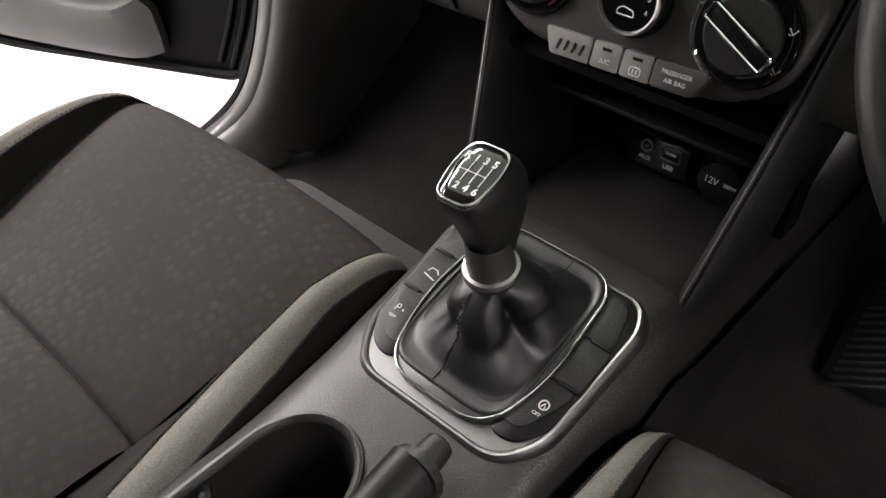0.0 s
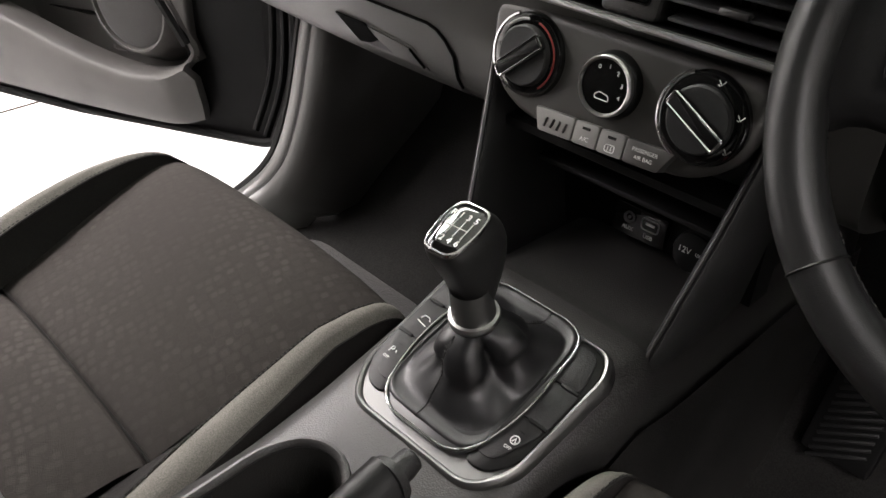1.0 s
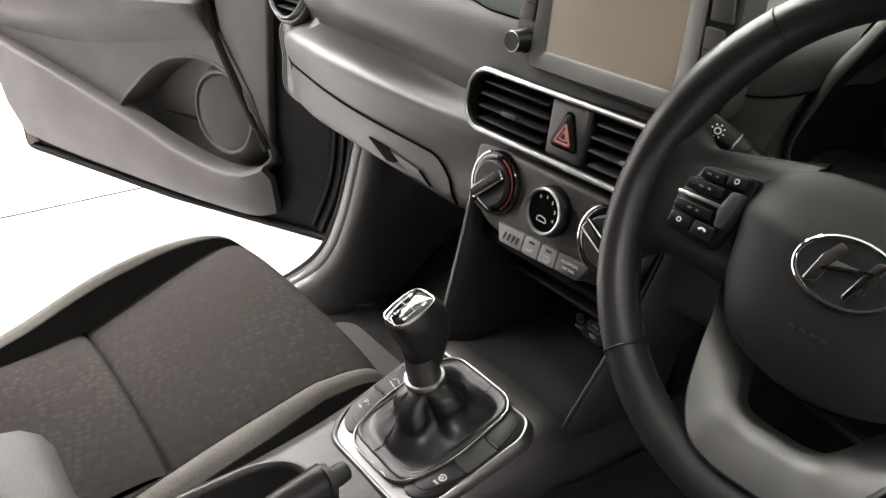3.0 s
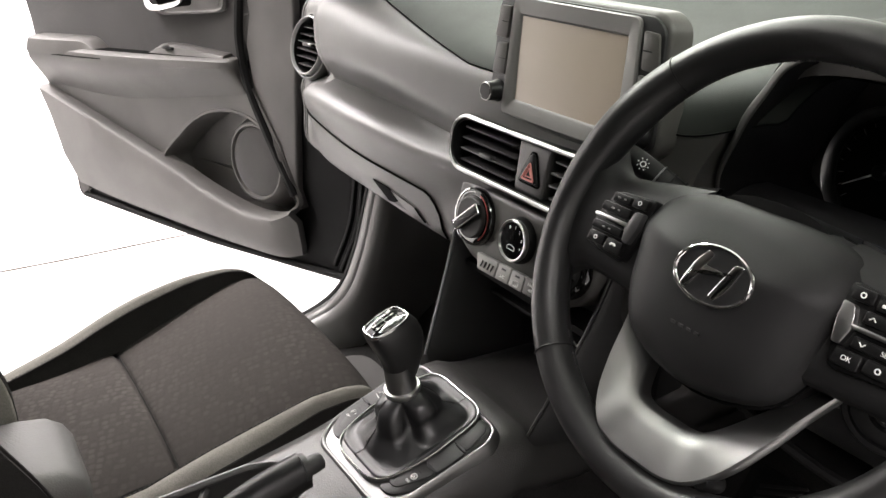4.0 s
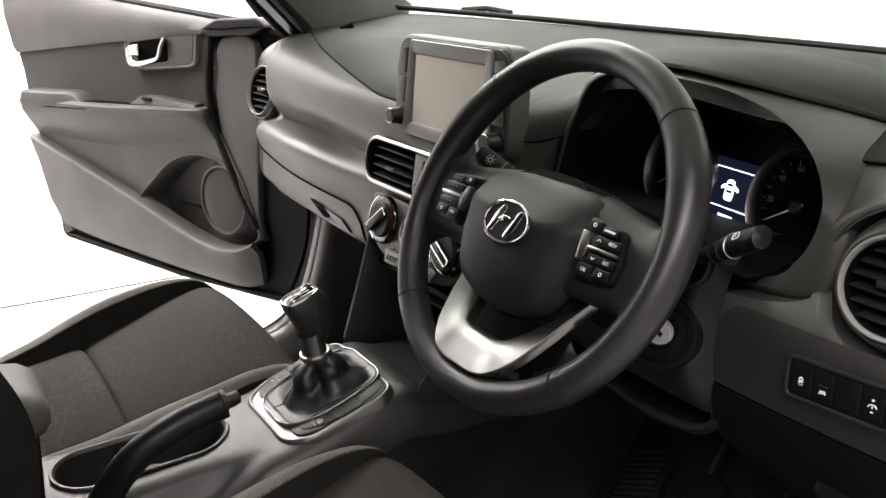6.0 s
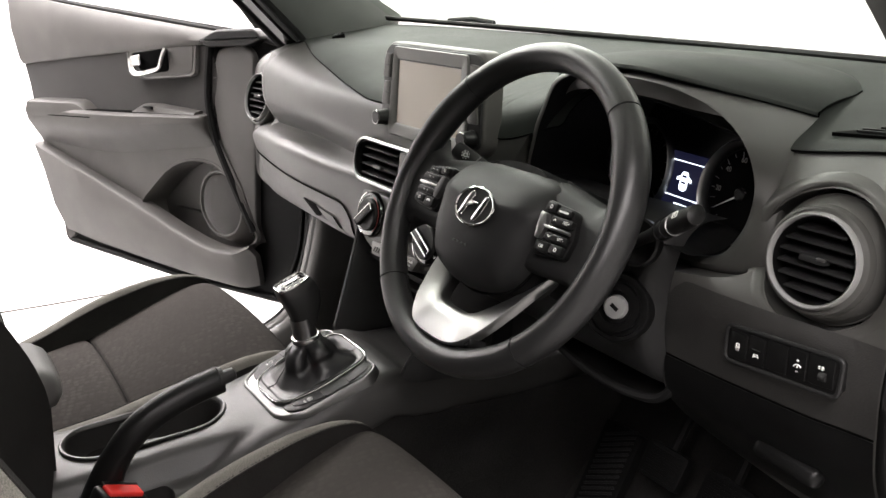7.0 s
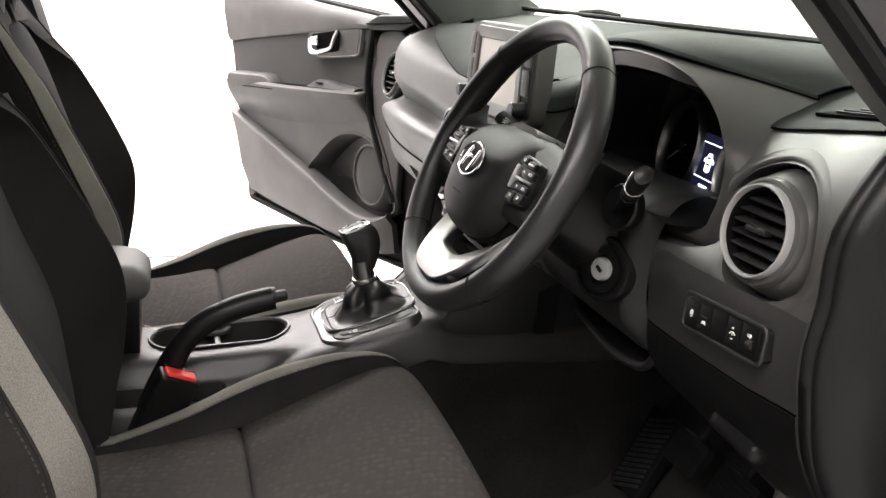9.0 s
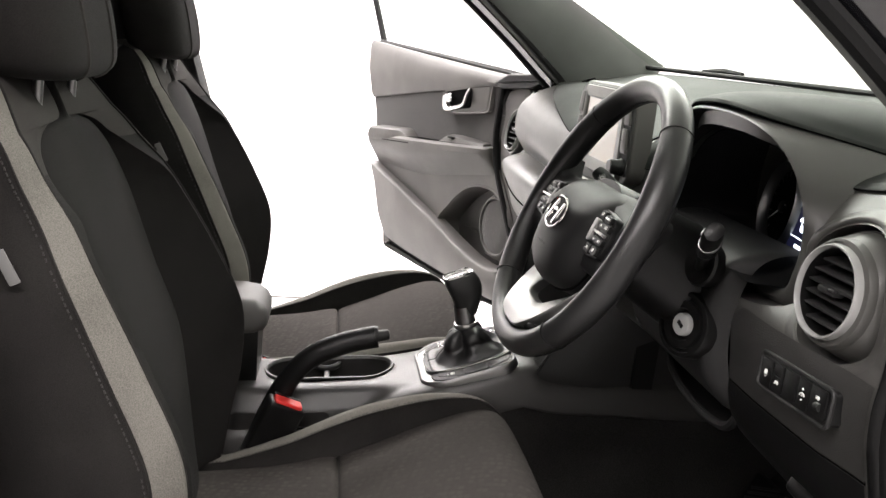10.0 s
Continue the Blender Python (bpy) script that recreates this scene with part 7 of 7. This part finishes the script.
solid(bm, door_rows([
    [(1.180, 0.822, 0.016), (0.8, 0.846, 0.016), (0.42, 0.878, 0.016), (0.372, 0.882, 0.012)], [(1.174, 0.822, 0.064), (0.8, 0.845, 0.080), (0.43, 0.875, 0.060), (0.374, 0.877, 0.024)], [(1.170, 0.814, 0.075), (0.8, 0.837, 0.092), (0.43, 0.868, 0.070), (0.376, 0.870, 0.028)],
    [(1.163, 0.784, 0.078), (0.8, 0.812, 0.096), (0.43, 0.852, 0.072), (0.378, 0.854, 0.030)], [(1.160, 0.760, 0.064), (0.8, 0.778, 0.080), (0.43, 0.832, 0.058), (0.376, 0.834, 0.028)], [(1.160, 0.732, 0.045), (0.8, 0.752, 0.052), (0.42, 0.809, 0.040), (0.368, 0.812, 0.026)], [(1.160, 0.710, 0.031), (0.8, 0.718, 0.0295), (0.42, 0.784, 0.0275), (0.352, 0.789, 0.022)]]), 0.012)
arm_d = part("door_armrest", bm, DOORTRIM, door, "grey door armrest with a pull recess")
# thin black plate on the armrest paints the shade of its pull recess
bm = B()
slab(bm, rpoly([(0.95, 0.024), (0.46, 0.022), (0.46, 0.060), (0.95, 0.066)], 0.012), 0, 0.002, Matrix(((DU.x, DN.x, 0, DH.x - DN.x * 0.05), (DU.y, DN.y, 0, DH.y - DN.y * 0.05), (-0.075, 0, 1, 0.9055), (0, 0, 0, 1))), 0.001)
part("pull_recess_shade", bm, SEAM, arm_d)
bm = B()
tube(bm, [dp(u, 0.8280 - 0.080 * (u - 0.8), 0.0940 - 0.13 * (u - 0.80) ** 2) for u in np.linspace(0.82, 1.166, 16)], 0.0016, 6)
part("armrest_line", bm, SEAM, arm_d)
for u0, u1, hgt, nm in ((0.87, 1.150, 0.034, "armrest_pad"), (0.41, 0.69, 0.030, "switch_pod")):
    bm = B()
    rows = []
    for u in np.linspace(u0, u1, 14):
        zb = 0.8425 - 0.078 * (u - 0.8)
        f = min(1, (u - u0) / 0.07) if nm == "armrest_pad" else min(1, (u1 - u) / 0.05) * min(1, 0.45 + (u - u0) / 0.30)
        hh = hgt * math.sin(f * math.pi / 2) if nm == "armrest_pad" else hgt * f
        e = 0.072 + 0.014 * min(1, max(0, (u - 0.90) / 0.10)) if nm == "armrest_pad" else 0.052
        rows.append([dp(u, z, w) for z, w in ((zb - 0.02, 0.02), (zb + hh, 0.020), (zb + hh * 1.02, 0.030), (zb + hh * 0.90, e - 0.012), (zb + hh * 0.70, e - 0.002), (zb - 0.004, e + 0.006), (zb - 0.02, e))])
    grid(bm, rows, close_u=True, cap=True)
    pod = part(nm, bm, DOORTRIM if nm == "armrest_pad" else DOORTRIM, door)
bm = B()
box(bm, (0.035, 0.012, 0.008), Matrix.Translation(dp(0.60, 0.878, 0.054)) @ Matrix.Rotation(radians(24), 4, "Z"), 0.003)
part("window_switch", bm, BLACK, door)
# middle panel, hollowed for the pocket and loudspeaker
LOW = [(1.166, 0.702), (0.92, 0.640), (0.658, 0.573), (0.50, 0.528), (0.367, 0.502), (0.27, 0.508), (0.202, 0.540)]
bm = B()
solid(bm, door_rows([
    [(1.176, 0.755, 0.030), (0.8, 0.790, 0.032), (0.372, 0.852, 0.030)], [(1.174, 0.735, 0.030), (0.8, 0.74, 0.028), (0.335, 0.80, 0.026)], [(1.172, 0.72, 0.030), (0.78, 0.67, 0.026), (0.26, 0.69, 0.024)],
    [(1.170, 0.706, 0.026), (0.66, 0.570, 0.020), (0.37, 0.495, 0.020), (0.19, 0.54, 0.022)]]), 0.025)
midp = part("middle_panel", bm, DOORTRIM, door)
ARCH = [(p.x, p.y) for p in cr([(0.680, 0.560, 0), (0.62, 0.640, 0), (0.53, 0.712, 0), (0.43, 0.742, 0), (0.335, 0.728, 0), (0.265, 0.665, 0), (0.222, 0.590, 0), (0.212, 0.540, 0), (0.36, 0.44, 0), (0.60, 0.46, 0)], 60, True)]
bm = B()
slab(bm, ARCH, -0.05, 0.09, DMX)
cut(midp, bm)
bm = B()
slab(bm, [(0.43 + (p[0] - 0.43) * 0.985, 0.60 + (p[1] - 0.60) * 0.985) for p in ARCH], -0.080, 0.05, DMX)
cut(skin, bm)
bm = B()
n = len(ARCH)
rows = []
for off, w in ((0.012, 0.018), (0.006, 0.028), (0.0, 0.029), (-0.004, 0.022), (-0.010, -0.060), (-0.05, -0.062)):
    row = []
    for i, (u, z) in enumerate(ARCH):
        a, b = ARCH[i - 1], ARCH[(i + 1) % n]
        d = Vector((b[0] - a[0], b[1] - a[1])).normalized()
        cen = Vector((0.43 - u, 0.60 - z)).normalized()
        nn = Vector((-d.y, d.x))
        if nn.dot(cen) > 0:
            nn = -nn
        row.append(dp(u + nn.x * off, z + nn.y * off, w))
    rows.append(row)
grid(bm, rows, close_u=True, cap=False)
bm.faces.new([v for v in list(bm.verts)[-n:]])
part("pocket", bm, DOORTRIM, door, "deep map pocket")
SPK = Matrix.Translation(dp(0.345, 0.627, 0.012))
SPK = SPK @ Matrix((DU, Vector((0, 0, 1)), DN)).transposed().to_4x4() @ Matrix.Rotation(radians(6), 4, "Y")
bm = B()
lathe(bm, [(0.135, -0.072), (0.122, -0.040), (0.110, -0.012), (0.100, 0.006), (0.095, 0.010), (0.091, 0.010), (0.088, 0.002)], SPK, 56, cap=False)
part("speaker_collar", bm, DOORTRIM, door)
bm = B()
lathe(bm, [(0.089, -0.002), (0.087, 0.0035), (0.080, 0.006), (0.04, 0.0085), (0.0, 0.009)], SPK, 56, cap=False)
part("speaker_grille", bm, DOORDARK, door, "round dark loudspeaker grille")
strokes("speaker_badge", [rrect(0.03, 0.018, 0.004) + [(0.015, 0)]], 0.0012, Matrix.Translation(dp(0.392, 0.532, 0.006)) @ Matrix((DU, Vector((0, 0, 1)), DN)).transposed().to_4x4(), DOORTRIM, door)
# proud lower panel
low2 = [(u, z) for u, z in LOW]
bm = B()
solid(bm, door_rows([
    [(u, z + 0.002, 0.022) for u, z in LOW], [(u, z, 0.052 - 0.02 * (u < 0.2)) for u, z in LOW], [(u, z - 0.008, 0.060 - 0.02 * (u < 0.2)) for u, z in LOW],
    [(1.145, 0.62, 0.048), (0.92, 0.565, 0.056), (0.65, 0.515, 0.062), (0.50, 0.485, 0.064), (0.367, 0.466, 0.064), (0.26, 0.476, 0.058), (0.196, 0.505, 0.036)],
    [(1.118, 0.50, 0.036), (0.92, 0.465, 0.044), (0.65, 0.445, 0.050), (0.50, 0.432, 0.052), (0.367, 0.425, 0.052), (0.26, 0.430, 0.048), (0.192, 0.455, 0.028)],
    [(1.092, 0.412, 0.012), (0.92, 0.400, 0.016), (0.65, 0.393, 0.022), (0.50, 0.390, 0.024), (0.367, 0.390, 0.024), (0.26, 0.394, 0.022), (0.200, 0.412, 0.012)]], 60), 0.02)
part("lower_panel", bm, DOORLOW, door, "pale grey scooped lower panel", smooth=50)
# front strip, seal and mirror sail
bm = B()
slab(bm, rpoly([(0.380, 0.975), (0.350, 1.060), (0.262, 1.085), (0.216, 1.06), (0.210, 0.95), (0.208, 0.60), (0.204, 0.53), (0.216, 0.54), (0.272, 0.68), (0.350, 0.82)], 0.02), 0.0, 0.020, DMX, 0.008, 3)
part("front_trim", bm, plastic("door_front_plastic", (0.080, 0.076, 0.073), 0.55, 700, 0.3), door)
bm = B()
tube(bm, [dp(u, z, 0.024) for u, z in [(p.x, p.y) for p in cr([(0.372, 1.065, 0), (0.382, 0.975, 0), (0.380, 0.90, 0), (0.350, 0.80, 0), (0.275, 0.67, 0), (0.212, 0.57, 0)], 30)]], 0.0115, 8)
part("inner_seal", bm, RUBBER, door)
bm = B()
slab(bm, rpoly([(0.41, 1.078), (0.37, 1.064), (0.22, 1.078), (0.17, 1.10), (0.20, 1.125), (0.34, 1.112)], 0.012), 0.0, 0.040, DMX, 0.008, 3)
part("mirror_sail", bm, BLACK, door)
bm = B()
tube(bm, [dp(u, z, 0.004) for u, z in shell], 0.009, 8, True)
part("door_edge_seal", bm, RUBBER, door)
bm = B()
slab(bm, rpoly([(1.118, 0.490), (1.085, 0.452), (1.050, 0.400), (1.092, 0.372), (1.104, 0.40)], 0.004), -0.02, 0.012, DMX, 0.003)
part("corner_cap", bm, DOORTRIM, door)
# chrome inner handle in its bezel
HM = DMX @ Matrix.Translation((0.575, 1.010, 0.024)) @ Matrix.Rotation(radians(9), 4, "Z").inverted()
bm = B()
bo, bi = rpoly([(0.145, 0.046), (-0.172, 0.046), (-0.150, -0.046), (-0.125, -0.052), (0.085, -0.046), (0.125, -0.020)], 0.02), rpoly([(0.115, 0.032), (-0.045, 0.034), (-0.040, -0.030), (0.075, -0.032)], 0.012)
slab(bm, bo, -0.012, 0.006, HM, 0.004, 3)
bez = part("handle_bezel", bm, DOORLOW, door, "pale handle surround")
bm = B()
slab(bm, [(p[0] * 0.86 - 0.004, p[1] * 0.80) for p in bo], 0.004, 0.0075, HM, 0.001)
part("bezel_inset", bm, DOORTRIM, bez)
bm = B()
tube(bm, [HM @ Vector((p[0] * 0.95 - 0.002, p[1] * 0.93, 0.0068)) for p in bo], 0.0042, 8, True, flat=0.7)
part("bezel_rim", bm, DOORLOW, bez)
# flat black plate gives the hollow behind the handle its shade by colour
bm = B()
slab(bm, bi, 0.006, 0.0085, HM, 0.001)
part("handle_cup", bm, SEAM, bez)
bm = B()
tube(bm, [HM @ Vector(p) for p in cr([(0.112, 0.018, 0.014), (0.104, -0.018, 0.020), (0.070, -0.028, 0.026), (0.02, -0.026, 0.030), (-0.022, -0.018, 0.028), (-0.034, 0.010, 0.022), (-0.042, 0.032, 0.014)], 26)], [0.010] * 8 + [0.009] * 10 + [0.011] * 8, 14, flat=0.6)
part("handle", bm, CHROME, door, "chrome inner handle")
bm = B()
box(bm, (0.042, 0.030, 0.012), HM @ Matrix.Translation((0.088, 0.010, 0.014)), 0.004, 3)
part("lock_lever", bm, CHROME, door, "chrome lock lever")
# window frame and glass
FR = [(0.22, 1.115), (0.45, 1.300), (0.75, 1.455), (1.10, 1.515), (1.40, 1.48), (1.44, 1.40), (1.365, 1.27), (1.298, 1.165)]
bm = B()
tube(bm, [dp(p.x, p.y, -0.03) for p in cr([(*p, 0) for p in FR], 50)], 0.016, 10, flat=0.8)
part("window_frame", bm, RUBBER, door)
bm = B()
tube(bm, [dp(1.29, 1.170, -0.012), dp(0.8, 1.138, -0.012), dp(0.26, 1.108, -0.012)], 0.007, 8)
part("waist_seal", bm, RUBBER, door)
bm = B()
slab(bm, [(p.x, p.y) for p in cr([(*p, 0) for p in FR], 30)], -0.035, -0.031, DMX)
part("window_pane", bm, GLASS, door)
